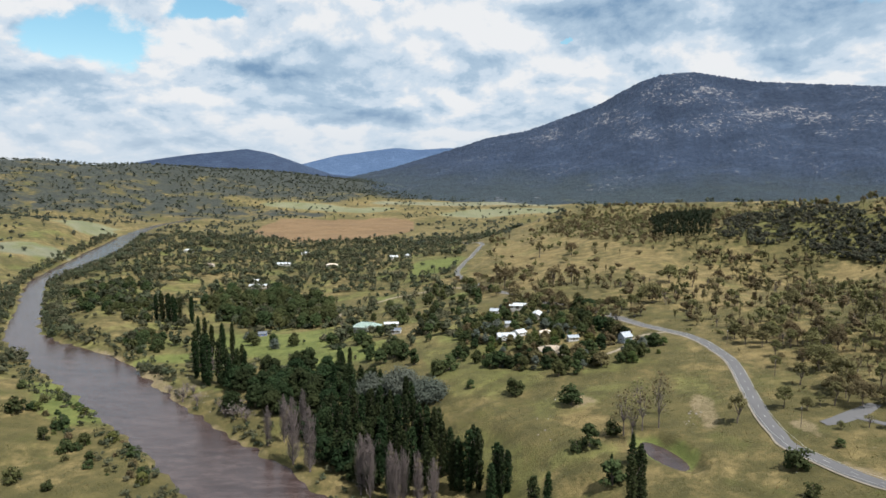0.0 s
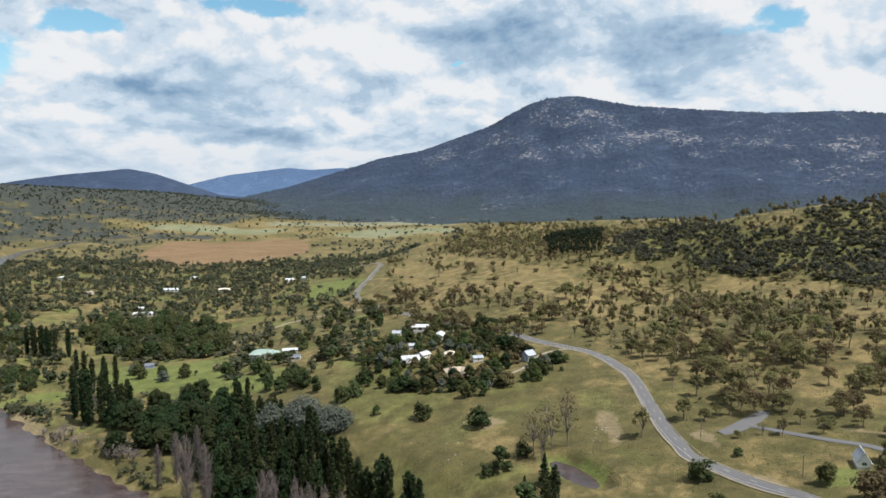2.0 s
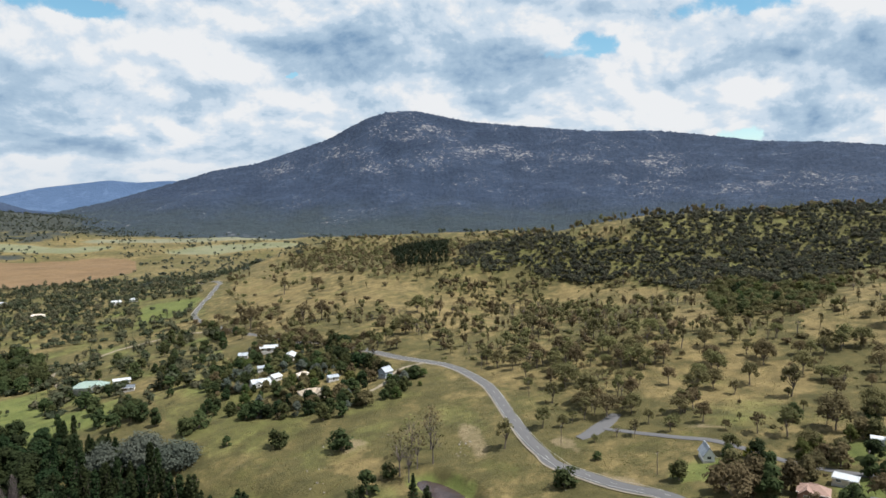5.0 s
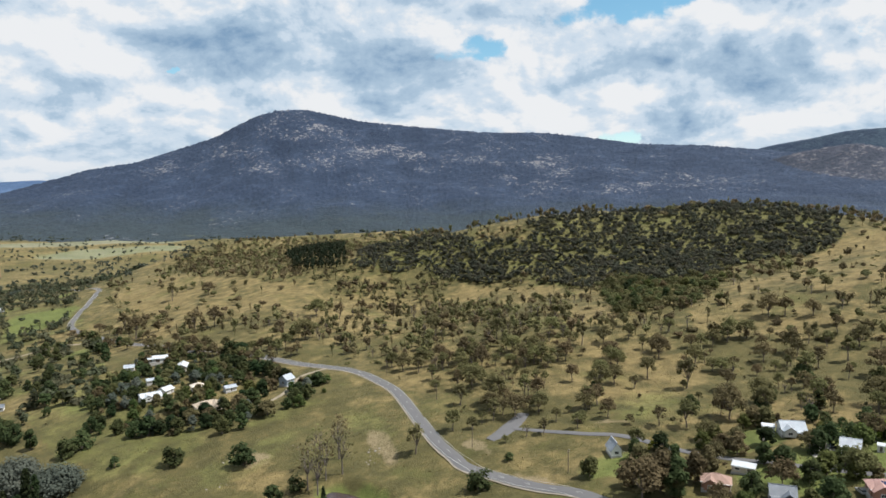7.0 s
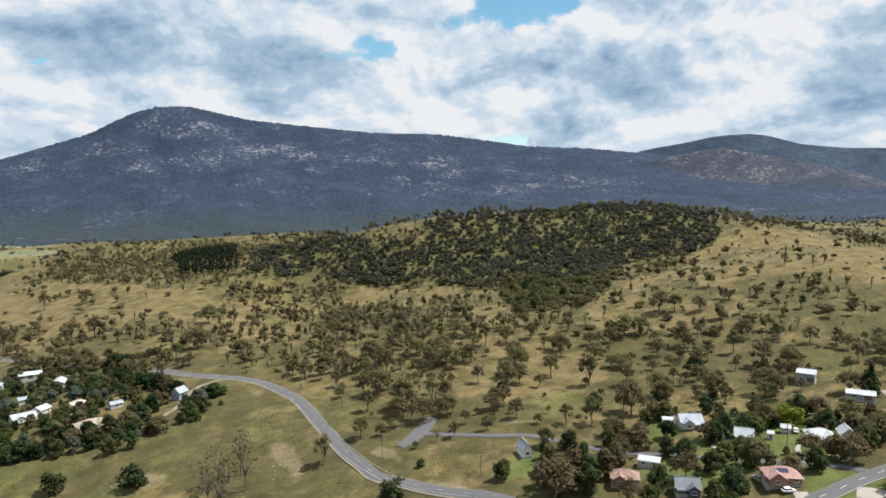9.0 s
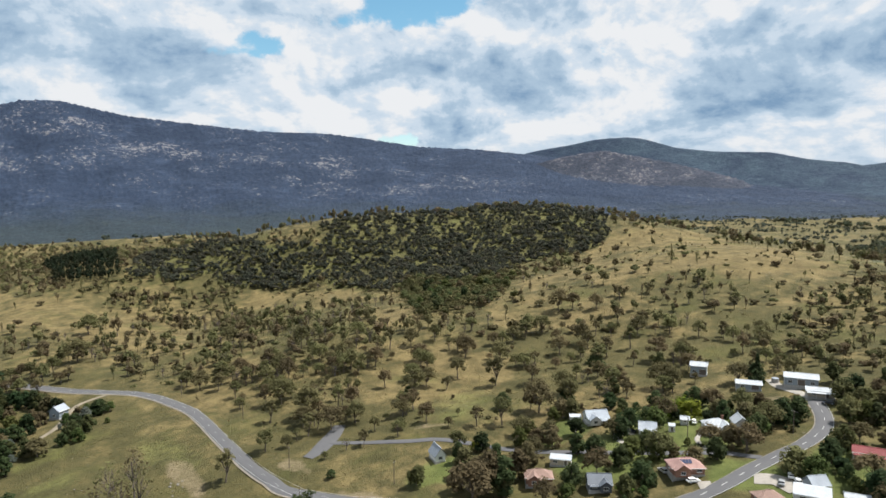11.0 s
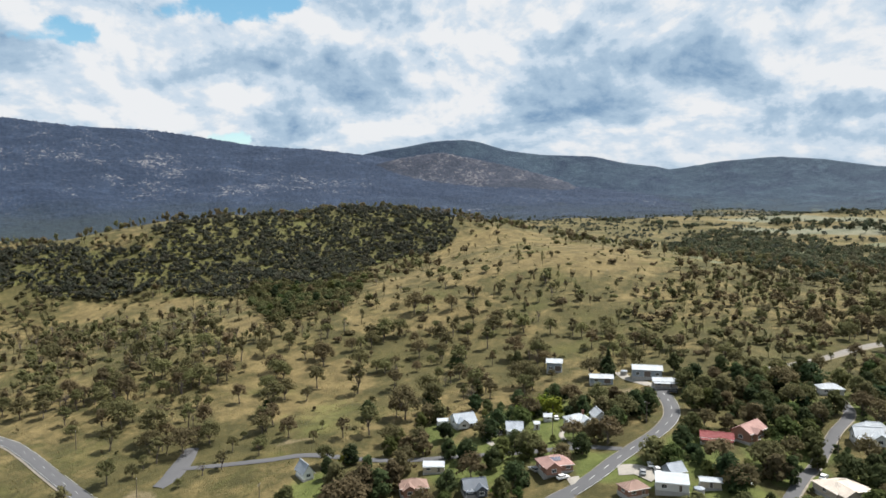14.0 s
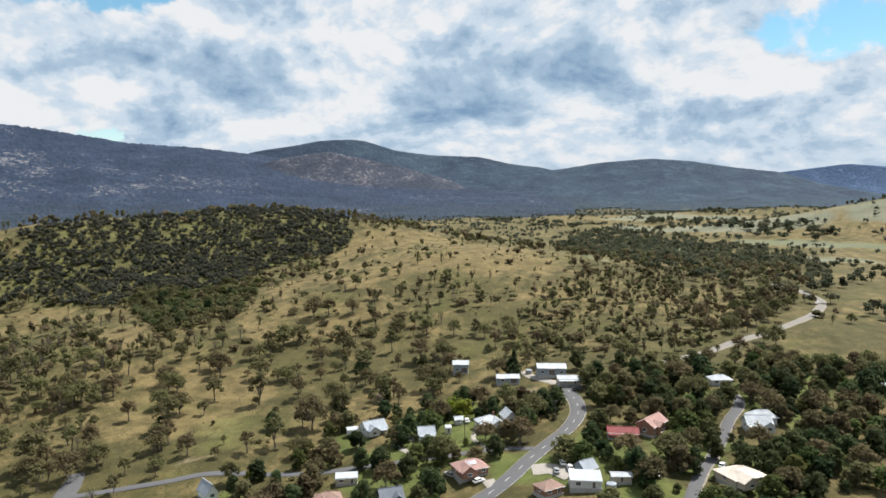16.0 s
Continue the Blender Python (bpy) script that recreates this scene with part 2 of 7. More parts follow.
def forest_slope(name, dark, light, rock, rocky, lower, lower_to, scale=0.02, grassy=0.60):
    """A far wooded mountainside: crowns as grain, greener lower forest with clearings, bare granite where it breaks
    through in small ledges. Haze is not added here; it comes in with the colours given.
    """
    m, n, tree, shader, _ = material(name, 0.95)
    p = place_of(n)
    flat = n("ShaderNodeMapping", {"Vector": p, "Scale": (1, 1, 1.5)}).outputs[0]
    crown, patch = noise_node(n, p, scale * 3.0, 4, 0.72), noise_node(n, p, scale * 0.22, 6, 0.6, 0.4)
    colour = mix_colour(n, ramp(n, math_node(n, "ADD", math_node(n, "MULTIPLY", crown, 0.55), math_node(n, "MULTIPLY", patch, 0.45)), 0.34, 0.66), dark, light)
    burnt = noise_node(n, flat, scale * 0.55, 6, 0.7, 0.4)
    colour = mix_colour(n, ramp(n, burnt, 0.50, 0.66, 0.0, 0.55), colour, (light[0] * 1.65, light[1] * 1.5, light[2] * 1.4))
    rise = math_node(n, "ADD", n("ShaderNodeSeparateXYZ", {0: p}).outputs[2], math_node(n, "MULTIPLY", math_node(n, "SUBTRACT", patch, 0.5), 160.0))
    valley_wood = mix_colour(n, ramp(n, crown, 0.36, 0.66), tuple(c * 0.72 for c in lower), tuple(c * 1.25 for c in lower))
    valley_wood = mix_colour(n, ramp(n, noise_node(n, flat, scale * 0.3, 6, 0.62, 0.3), grassy, grassy + 0.1, 0.0, 0.6), valley_wood, (0.078, 0.083, 0.056))
    colour = mix_colour(n, ramp(n, rise, lower_to, lower_to - 150.0), colour, valley_wood)
    ledge = noise_node(n, flat, scale * 2.3, 6, 0.72, 0.2)
    stone = math_node(n, "ADD", math_node(n, "MULTIPLY", ledge, 0.6), math_node(n, "MULTIPLY", patch, 0.4))
    stone = math_node(n, "ADD", stone, attribute_node(n, "stone"))
    colour = mix_colour(n, ramp(n, stone, rocky, rocky + 0.06, 0.0, 0.85), colour, rock)
    paint(shader, colour)
    bump(n, shader, math_node(n, "ADD", math_node(n, "MULTIPLY", crown, 1.6), math_node(n, "MULTIPLY", patch, 2.0)), 0.7, 7.0)
    return m


def river_water():
    m, n, tree, shader, _ = material("river_water", 0.09)
    p = place_of(n)
    paint(shader, mix_colour(n, ramp(n, noise_node(n, n("ShaderNodeMapping", {"Vector": p, "Rotation": (0, 0, 0.75), "Scale": (0.35, 1, 1)}).outputs[0], 0.16, 7, 0.7, 0.4), 0.3, 0.7), (0.0230, 0.0150, 0.0140), (0.0560, 0.0400, 0.0375)))
    shader.inputs["Specular IOR Level"].default_value = 0.4
    flow = n("ShaderNodeMapping", {"Vector": p, "Rotation": (0, 0, 0.75), "Scale": (0.5, 1, 1)}).outputs[0]
    bump(n, shader, math_node(n, "ADD", noise_node(n, flow, 0.35, 4, 0.6), math_node(n, "MULTIPLY", noise_node(n, flow, 1.6, 3), 0.4)), 0.6, 0.4)
    return m


def asphalt():
    m, n, tree, shader, _ = material("asphalt", 0.85)
    p = place_of(n)
    paint(shader, mix_colour(n, math_node(n, "ADD", math_node(n, "MULTIPLY", noise_node(n, p, 0.25, 5, 0.7), 0.6), math_node(n, "MULTIPLY", noise_node(n, p, 5.0), 0.4)), (0.0580, 0.0585, 0.0630), (0.1080, 0.1070, 0.1090)))
    bump(n, shader, noise_node(n, p, 12), 0.3, 0.02)
    return m


MAT = {
    "pasture": grass_land(), "water": river_water(), "asphalt": asphalt(),
    # mountain and spur: aerial haze put into the colours, less red and more blue
    "mountain": forest_slope("haze_tinted_burnt_forest", (0.0069, 0.0150, 0.0330), (0.0168, 0.0296, 0.0561), (0.1600, 0.1560, 0.1630), 0.591, (0.0176, 0.0276, 0.0341), 110.0),
    "spur": forest_slope("haze_tinted_stony_spur", (0.0176, 0.0243, 0.0378), (0.0343, 0.0407, 0.0594), (0.1150, 0.1080, 0.1150), 0.535, (0.0264, 0.0340, 0.0356), 60.0),
    # range: cloud shadow and blue haze are painted into the slope colours
    "range": forest_slope("hazed_shadowed_range", (0.0060, 0.0150, 0.0370), (0.0250, 0.0450, 0.0640), (0.0600, 0.0720, 0.0620), 0.66, (0.0200, 0.0330, 0.0400), 130.0, grassy=0.56),
    # farthest hills and ranges: their blue is distance haze held in the base colour
    "hazed_hills": forest_slope("haze_blue_wooded_hills", (0.0100, 0.0200, 0.0460), (0.0230, 0.0390, 0.0720), (0.0600, 0.0700, 0.0850), 0.72, (0.0240, 0.0370, 0.0520), 10.0),
    "hazed_range": forest_slope("distant_haze_blue_range", (0.0387, 0.0700, 0.1323), (0.0465, 0.0800, 0.1452), (0.0710, 0.0968, 0.1419), 0.95, (0.045, 0.072, 0.115), -50.0),
    "gum": foliage("gum_leaves", (0.0680, 0.0600, 0.0300), (0.1640, 0.1400, 0.0700)),
    "gum_far": foliage("woodland_leaves", (0.0760, 0.0680, 0.0350), (0.1760, 0.1500, 0.0780), False),
    "dark_wood": foliage("dark_wood_leaves", (0.0360, 0.0400, 0.0310), (0.0900, 0.0890, 0.0620), False),
    "garden": foliage("garden_leaves", (0.0280, 0.0400, 0.0165), (0.0820, 0.0930, 0.0370)),
    "leafy": foliage("leafy_garden_leaves", (0.0480, 0.0640, 0.0190), (0.1100, 0.1210, 0.0400)),
    "garden_far": foliage("valley_leaves", (0.0270, 0.0370, 0.0210), (0.1260, 0.1250, 0.0750), False),
    # leaf colour for mid and far trees, greyed and cooled to imitate haze
    "hazed_leaves": foliage("haze_greyed_leaves", (0.0430, 0.0530, 0.0420), (0.1050, 0.1120, 0.0830), False),
    "poplar": foliage("poplar_leaves", (0.0170, 0.0270, 0.0115), (0.0380, 0.0520, 0.0210)),
    "fringe": foliage("fringe_leaves", (0.0540, 0.0590, 0.0250), (0.1300, 0.1250, 0.0540), False),
    "pine": foliage("pine_needles", (0.0160, 0.0220, 0.0130), (0.0330, 0.0400, 0.0210), False),
    "silver": foliage("silver_leaves", (0.0790, 0.0942, 0.0760), (0.1064, 0.1216, 0.1003)),
    "bright": foliage("fresh_leaves", (0.1050, 0.1450, 0.0170), (0.1700, 0.1900, 0.0300)),
    "bark": plain("grey_bark", (0.1280, 0.1040, 0.0840), 0.9, 0.3, 2.0),
    "bare": plain("bare_twigs", (0.1250, 0.1030, 0.0980), 0.9, 0.25, 2.0),
}

# ---- the lie of the land ----
HEIGHTS = [   # metres, every 200 m: x from -600 to 1200, y from -200 to 1600
    (-54, -57, -48, -22, 4, 23, 38, 34, 29, 29),
    (-31, -54, -72, -40, 26, 26, 43, 29, 19, 25),
    (-16, -37, -69, -40, 14, 29, 57, 43, 23, 19),
    (-5, -22, -73, -19, -3, 16, 62, 69, 32, 3),
    (-6, -27, -69, -21, 1, 20, 76, 84, 32, -16),
    (-18, -45, -73, -46, 7, 44, 61, 57, 23, -19),
    (-25, -49, -61, -33, 19, 31, 15, 26, 14, -11),
    (-29, -54, -67, -41, -3, 13, 13, 19, 9, -5),
    (-38, -51, -64, -56, -29, -6, 4, 7, 4, -1),
    (-53, -50, -59, -63, -45, -22, -10, -6, -2, 2),
]
HILL = [   # the wooded hill on top of it, every 100 m: x from 300 to 1000, y from 200 to 900
    (-9, -4, 8, 13, -1, 5, -5, -1),
    (-10, 6, 17, 14, 1, 3, -6, 0),
    (13, 4, -7, -20, 20, 3, -19, -3),
    (-4, -7, -14, -13, 28, 7, -4, -2),
    (-26, -24, -10, -15, 33, 8, 5, -11),
    (-28, -17, 35, 39, 8, -3, 6, -4),
    (1, 22, 28, -4, 0, 3, 5, -1),
    (7, 0, -13, -18, -5, 0, -1, -4),
]
RIVER_LEVEL = -58.0
POND, POND_LEVEL = (92, 279, 5.4, 14.5, 19), -16.5   # x, y, half width, half length, turn
RIVER = [(-60, -1400, 34), (-20, -700, 32), (20, -320, 30), (55, -110, 30), (60, 30, 30), (-20, 170, 31), (-62, 270, 31), (-98, 332, 30), (-140, 380, 26), (-179, 423, 26), (-227, 476, 28), (-287, 544, 31), (-385, 634, 18), (-455, 758, 14),
         (-545, 939, 15), (-573, 1095, 30), (-625, 1311, 31), (-716, 1701, 15), (-700, 1950, 14)]   # x, y, half width


def smooth(a, b, v):
    t = np.clip((v - a) / (b - a), 0, 1)
    return t * t * (3 - 2 * t)


def spline(t):
    a = np.abs(t)
    return np.where(a < 1, (4 - 6 * a * a + 3 * a ** 3) / 6, np.where(a < 2, (2 - a) ** 3 / 6, 0))


def wave_noise(x, y, scale, seed):
    """Cheap smooth noise from turned sine waves, about -1 to 1."""
    total, rng = np.zeros_like(x), np.random.RandomState(seed)
    for k in range(7):
        a, f, p = rng.uniform(0, 6.283), rng.uniform(0.6, 1.7) / scale * 6.283, rng.uniform(0, 6.283)
        total = total + np.sin((x * np.cos(a) + y * np.sin(a)) * f + p + 1.3 * np.sin((x * np.sin(a) - y * np.cos(a)) * f * 0.6 + p * 2))
    return total / 3.2


def along(line, x, y):
    """Distance of points from a line of (x, y, half width), and the half width there."""
    best, wide = np.full(np.shape(x), 1e9), np.zeros(np.shape(x))
    for (ax, ay, aw), (bx, by, bw) in zip(line, line[1:]):
        dx, dy = bx - ax, by - ay
        t = np.clip(((x - ax) * dx + (y - ay) * dy) / (dx * dx + dy * dy), 0, 1)
        d = np.hypot(x - ax - t * dx, y - ay - t * dy)
        wide = np.where(d < best, aw + t * (bw - aw), wide)
        best = np.minimum(best, d)
    return best, wide


def smooth_line(line, steps=6):
    """A line of points made supple (Catmull-Rom)."""
    pts = [np.array(p, float) for p in line]
    pts = [2 * pts[0] - pts[1]] + pts + [2 * pts[-1] - pts[-2]]
    out = []
    for a, b, c, d in zip(pts, pts[1:], pts[2:], pts[3:]):
        for k in range(steps):
            t = k / steps
            out.append(0.5 * (2 * b + (c - a) * t + (2 * a - 5 * b + 4 * c - d) * t * t + (3 * b - a - 3 * c + d) * t ** 3))
    return [tuple(p) for p in out + [pts[-2]]]


RIVER = smooth_line([(x, y, w * 0.92) for x, y, w in RIVER], 5)


def surface(table, gx, gy):
    """Smooth surface through a table of heights; nothing past its edges."""
    h = np.pad(np.array(table, float), 3)
    ix, iy = np.floor(gx).astype(int), np.floor(gy).astype(int)
    z = np.zeros(np.shape(gx))
    for j in (-1, 0, 1, 2):
        wy, row = spline(gy - iy - j), np.clip(iy + j + 3, 0, h.shape[0] - 1)
        for i in (-1, 0, 1, 2):
            z = z + h[row, np.clip(ix + i + 3, 0, h.shape[1] - 1)] * wy * spline(gx - ix - i)
    return z


def height(x, y):
    """Height of the ground in metres."""
    x, y = np.asarray(x, float), np.asarray(y, float)
    gx, gy = (np.clip(x, -500, 1100) + 600) / 200, (np.clip(y, -100, 1500) + 200) / 200
    z = surface(HEIGHTS, gx, gy) + surface(HILL, (x - 300) / 100, (y - 200) / 100)
    r, az = np.hypot(x, y - 30), np.degrees(np.arctan2(x, y - 30))
    left = np.interp(r, (1000, 1500, 2000, 2500, 3500, 4900), (-45, -62, -70, -48, -14, 10))
    right = np.interp(r, (1000, 1500, 2600, 3600, 4900), (10, 12, 22, 30, 40))
    far = left + (right - left) * smooth(10, 62, az)
    for haz, hr, wide, deep, high in HILLS:
        far = far + high * np.exp(-((az - haz) * np.pi / 180 * hr / wide) ** 2 - ((r - hr) / deep) ** 2)
    far = far + 5 * wave_noise(x, y, 420, 3) * smooth(1300, 2200, r)
    z = z + (far - z) * smooth(1150, 1650, r)
    z = z + 29 * np.exp(-(along(SHOULDER, x, y)[0] / 88) ** 2)
    z = z + 0.9 * wave_noise(x, y, 90, 5) + 0.12 * wave_noise(x, y, 26, 6)
    px, py, pa, pb, turn = POND
    c, s = math.cos(radians(turn)), math.sin(radians(turn))
    f = np.hypot(((x - px) * c + (y - py) * s) / pa, (-(x - px) * s + (y - py) * c) / pb)
    z = z + (np.minimum(z, POND_LEVEL - 1.2 + 1.2 * smooth(0.7, 1.05, f)) - z) * smooth(1.9, 1.0, f)
    d, w = along(RIVER, x, y)
    bank = d - w + 3.0 * wave_noise(x, y, 30, 8)
    floor = RIVER_LEVEL + np.where(bank < 0, np.maximum(bank * 0.3, -2.5), np.minimum(bank * 0.28, 2.2 + 0.035 * bank))
    near = smooth(95, 25, bank)
    return z + (np.minimum(np.maximum(z, RIVER_LEVEL + 1.5), floor + bank.clip(0) * 0.12) - z) * near


# crest line of the hill's long shoulder: x, y, half width
SHOULDER = [(215, 1262, 0), (285, 1218, 0), (460, 1186, 0), (560, 1130, 0)]
# rolling hills out in the valley: azimuth, distance, half width, half depth, height
HILLS = [(-33, 2750, 420, 500, 98), (-22, 2900, 520, 450, 84), (-13, 3200, 500, 420, 50), (-40, 1700, 260, 400, 60), (-27, 1500, 180, 300, 26),
         (103, 1700, 330, 300, 55), (96, 2600, 500, 400, 45), (115, 1500, 500, 500, 70), (-60, 2200, 900, 900, 90), (32, 2600, 900, 700, -15), (83, 3050, 230, 220, 22)]

# ---- building helpers ----
def mesh_object(name, verts, faces, mat, parent=None, label="", shade=False):
    """Links one mesh from arrays of places and faces; faces may be an array of one kind or a list."""
    me = bpy.data.meshes.new(name)
    verts = np.asarray(verts, dtype=np.float32)
    if isinstance(faces, np.ndarray):
        k = faces.shape[1]
        me.vertices.add(len(verts))
        me.vertices.foreach_set("co", verts.ravel())
        me.loops.add(faces.size)
        me.loops.foreach_set("vertex_index", faces.astype(np.int32).ravel())
        me.polygons.add(len(faces))
        me.polygons.foreach_set("loop_start", np.arange(0, faces.size, k, dtype=np.int32))
        me.polygons.foreach_set("loop_total", np.full(len(faces), k, dtype=np.int32))
        me.update(calc_edges=True)
    else:
        me.from_pydata(verts.tolist(), [], faces)
        me.update()
    if shade:
        me.polygons.foreach_set("use_smooth", np.ones(len(me.polygons), dtype=bool))
    if mat:
        me.materials.append(mat)
    ob = new(name, me)
    if parent:
        ob.parent = parent
    if label:
        ob["label"] = label
    return ob


def attribute(ob, name, values):
    ob.data.attributes.new(name, "FLOAT", "POINT").data.foreach_set("value", np.asarray(values, dtype=np.float32))


def grid_faces(rows, cols):
    a = (np.arange(rows - 1)[:, None] * cols + np.arange(cols - 1)[None, :]).ravel()
    return np.stack([a, a + 1, a + cols + 1, a + cols], 1)


def polar(r, az):
    a = np.radians(az)
    return r * np.sin(a), 30 + r * np.cos(a)


def ground_z(x, y):
    return float(height(np.array([x]), np.array([y]))[0])


# ---- the ground: one sheet to the horizon ----
# outlines of the dark wood and of the scrub above the village
WOOD = [(307, 790), (338, 736), (367, 728), (376, 674), (399, 633), (426, 615), (430, 565), (426, 515), (454, 519), (475, 522), (470, 462), (496, 441), (553, 455), (573, 440), (595, 415), (620, 404), (658, 414), (700, 440), (735, 470), (728, 520), (712, 580), (680, 640), (640, 675), (580, 690), (535, 720), (493, 710), (499, 685), (475, 675), (448, 716), (438, 777), (419, 801), (374, 823), (359, 857)]
FRINGE = [(429, 504), (345, 398), (341, 381), (356, 373), (388, 388), (380, 362), (431, 387), (502, 422), (496, 441), (470, 462), (475, 522)]
PINES = [(277, 943), (354, 1033), (391, 1013), (304, 798), (284, 788), (249, 822)]
HILL_SCRUB = [(156, 973), (183, 1213), (290, 1205), (343, 1170), (434, 1110), (476, 1063), (430, 900), (360, 850), (308, 794), (333, 738), (283, 768), (231, 808), (188, 895)]
# open straw-coloured slopes, and where the hillside trees stand closer
STRAW_SHAPES = [[(110, 1150), (216, 803), (263, 718), (218, 663), (143, 706), (81, 812), (75, 950)], [(368, 673), (429, 560), (397, 513), (372, 564), (352, 645)], [(352, 452), (382, 440), (346, 385), (323, 390), (314, 408)],
                [(383, 368), (474, 395), (535, 367), (611, 442), (698, 400), (700, 330), (551, 230), (492, 263), (461, 297), (421, 251), (387, 274), (349, 300), (350, 330)]]
CLOSE_TREES = [[(272, 757), (367, 684), (347, 595), (244, 432), (198, 453), (170, 532), (172, 656), (239, 673)], [(347, 595), (326, 428), (334, 379), (267, 358), (235, 418)], [(183, 477), (258, 405), (255, 345), (235, 285), (193, 255), (180, 297), (156, 343), (170, 414)]]
# lawns and grazed flats by the river, the paddock by the homestead's drive, a pale clearing
MEADOWS = [[(-187, 627), (-97, 583), (-80, 499), (-125, 523), (-166, 564)], [(-265, 592), (-213, 575), (-191, 511), (-241, 547)], [(-278, 748), (-248, 721), (-190, 653), (-182, 606), (-244, 654)],
           [(-87, 578), (-43, 544), (-37, 457), (-70, 482)], [(-25, 542), (32, 476), (26, 390), (-7, 414)], [(-46, 1061), (5, 1024), (-3, 911), (-33, 922)]]
GRAZED_BANK = [(-360, 668), (-320, 684), (-285, 640), (-213, 575), (-186, 499), (-219, 523), (-269, 572), (-319, 620)]
EAST_FLAT = [(360, 49), (405, 18), (454, -8), (472, -41), (381, -21), (359, 4), (356, 24)]
PADDOCK = [(-132, 846), (3, 808), (48, 703), (38, 563), (-29, 628), (-96, 680)]
PALE_CLEARING = [(-358, 881), (-325, 921), (-291, 829), (-297, 802), (-329, 829)]
THICKET = [(506, 157), (397, 130), (385, 78), (407, 50), (525, -4), (645, -14), (714, 38), (534, 120)]
SCRUB = [(345, 130), (400, 165), (441, 175), (513, 165), (606, 115), (580, 50), (548, 8), (500, 5), (407, 52), (362, 82)]


def in_shape(shape, x, y):
    """True inside a closed outline."""
    hit = np.zeros(np.shape(x), bool)
    for (ax, ay), (bx, by) in zip(shape, shape[1:] + shape[:1]):
        cross = (ay > y) != (by > y)
        hit ^= cross & (x < (bx - ax) * (y - ay) / (by - ay + 1e-9) + ax)
    return hit


# patches of cover: x, y, half length, half width, turn in degrees
LAWNS = [(92, 279, 20, 10, 109), (237, 265, 30, 20, 20), (232, 201, 18, 12, 0), (176, 222, 16, 10, 0), (-148, 585, 75, 42, -40), (-140, 600, 60, 40, 0), (-78, 512, 45, 30, 0), (-207, 560, 40, 14, 10), (-11, 948, 40, 60, 0), (120, 455, 22, 8, 60), (250, 75, 20, 10, 0), (222, 118, 14, 22, 0), (255, 160, 24, 26, 0), (215, 172, 26, 16, 0), (240, 100, 22, 14, 0), (250, 68, 22, 16, 0), (236, 42, 20, 12, 0)]
VILLAGE_LAWNS = [(212, 82, 14, 16, 0), (300, 40, 26, 14, 20), (275, 75, 16, 12, 0), (330, 20, 20, 14, 0), (258, 22, 22, 14, 0), (300, 70, 18, 12, 0), (235, 150, 16, 12, 0), (20, 400, 30, 16, 40), (40, 385, 26, 14, 20), (-250, 450, 20, 60, 45), (22, 315, 12, 40, 30), (260, 160, 30, 20, 0), (55, 405, 22, 10, 20), (70, 350, 34, 20, 20), (128, 345, 12, 34, 0), (30, 300, 10, 40, 10), (100, 392, 30, 12, 10), (60, 290, 22, 10, 0)]
LAWNS = LAWNS + VILLAGE_LAWNS
STRAWS = [(580, 230, 90, 60, 20), (560, 330, 60, 50, 0), (250, 300, 60, 40, 0),
          (70, 320, 12, 40, 15), (230, 640, 50, 120, 0), (660, 340, 60, 60, 0)]
DIRTS = [(122, 316, 26, 6, 80), (150, 236, 4, 14, 15), (70, 345, 8, 10, 0), (-230, 520, 12, 40, 50), (205, 255, 12, 3, -50), (-45, 360, 6, 60, 35), (-285, 575, 40, 9, -45), (-200, 485, 50, 8, -48), (-140, 405, 50, 9, -48), (150, 280, 5, 12, 0), (300, 140, 8, 5, 0)]
PLOUGHED = (-250, 1800, 200, 330, 8)
PLOUGH_EDGE = [(-458, 1679), (-465, 2022), (-158, 2154), (-85, 2044), (-72, 1713), (-160, 1517), (-242, 1433), (-330, 1428)]
GREEN_FIELDS = [(-360, 2330, 330, 120, 4), (130, 2240, 210, 150, 0), (320, 2330, 120, 120, 0), (1290, -120, 190, 60, 62), (1180, 95, 120, 40, 40), (660, 155, 50, 26, 20), (1340, -50, 130, 40, 55), (-760, 1500, 70, 120, 0)]
PALE_FIELDS = [(1700, 20, 520, 130, 38), (1030, -95, 130, 50, 50), (690, 2850, 330, 150, 20), (2400, 200, 400, 160, 60), (1500, -330, 220, 120, 60), (-700, 1150, 120, 90, 30), (60, 2550, 500, 90, 5)]
OPEN_FIELDS = [PLOUGHED] + GREEN_FIELDS + PALE_FIELDS


def inside(patch, x, y):
    """1 well inside a patch, falling to 0 past its ragged edge."""
    px, py, a, b, turn = patch
    c, s = math.cos(radians(turn)), math.sin(radians(turn))
    u, v = ((x - px) * c + (y - py) * s) / a, (-(x - px) * s + (y - py) * c) / b
    return smooth(1.35, 0.55, np.hypot(u, v) + 0.18 * wave_noise(x, y, 0.6 * (a + b), 11))


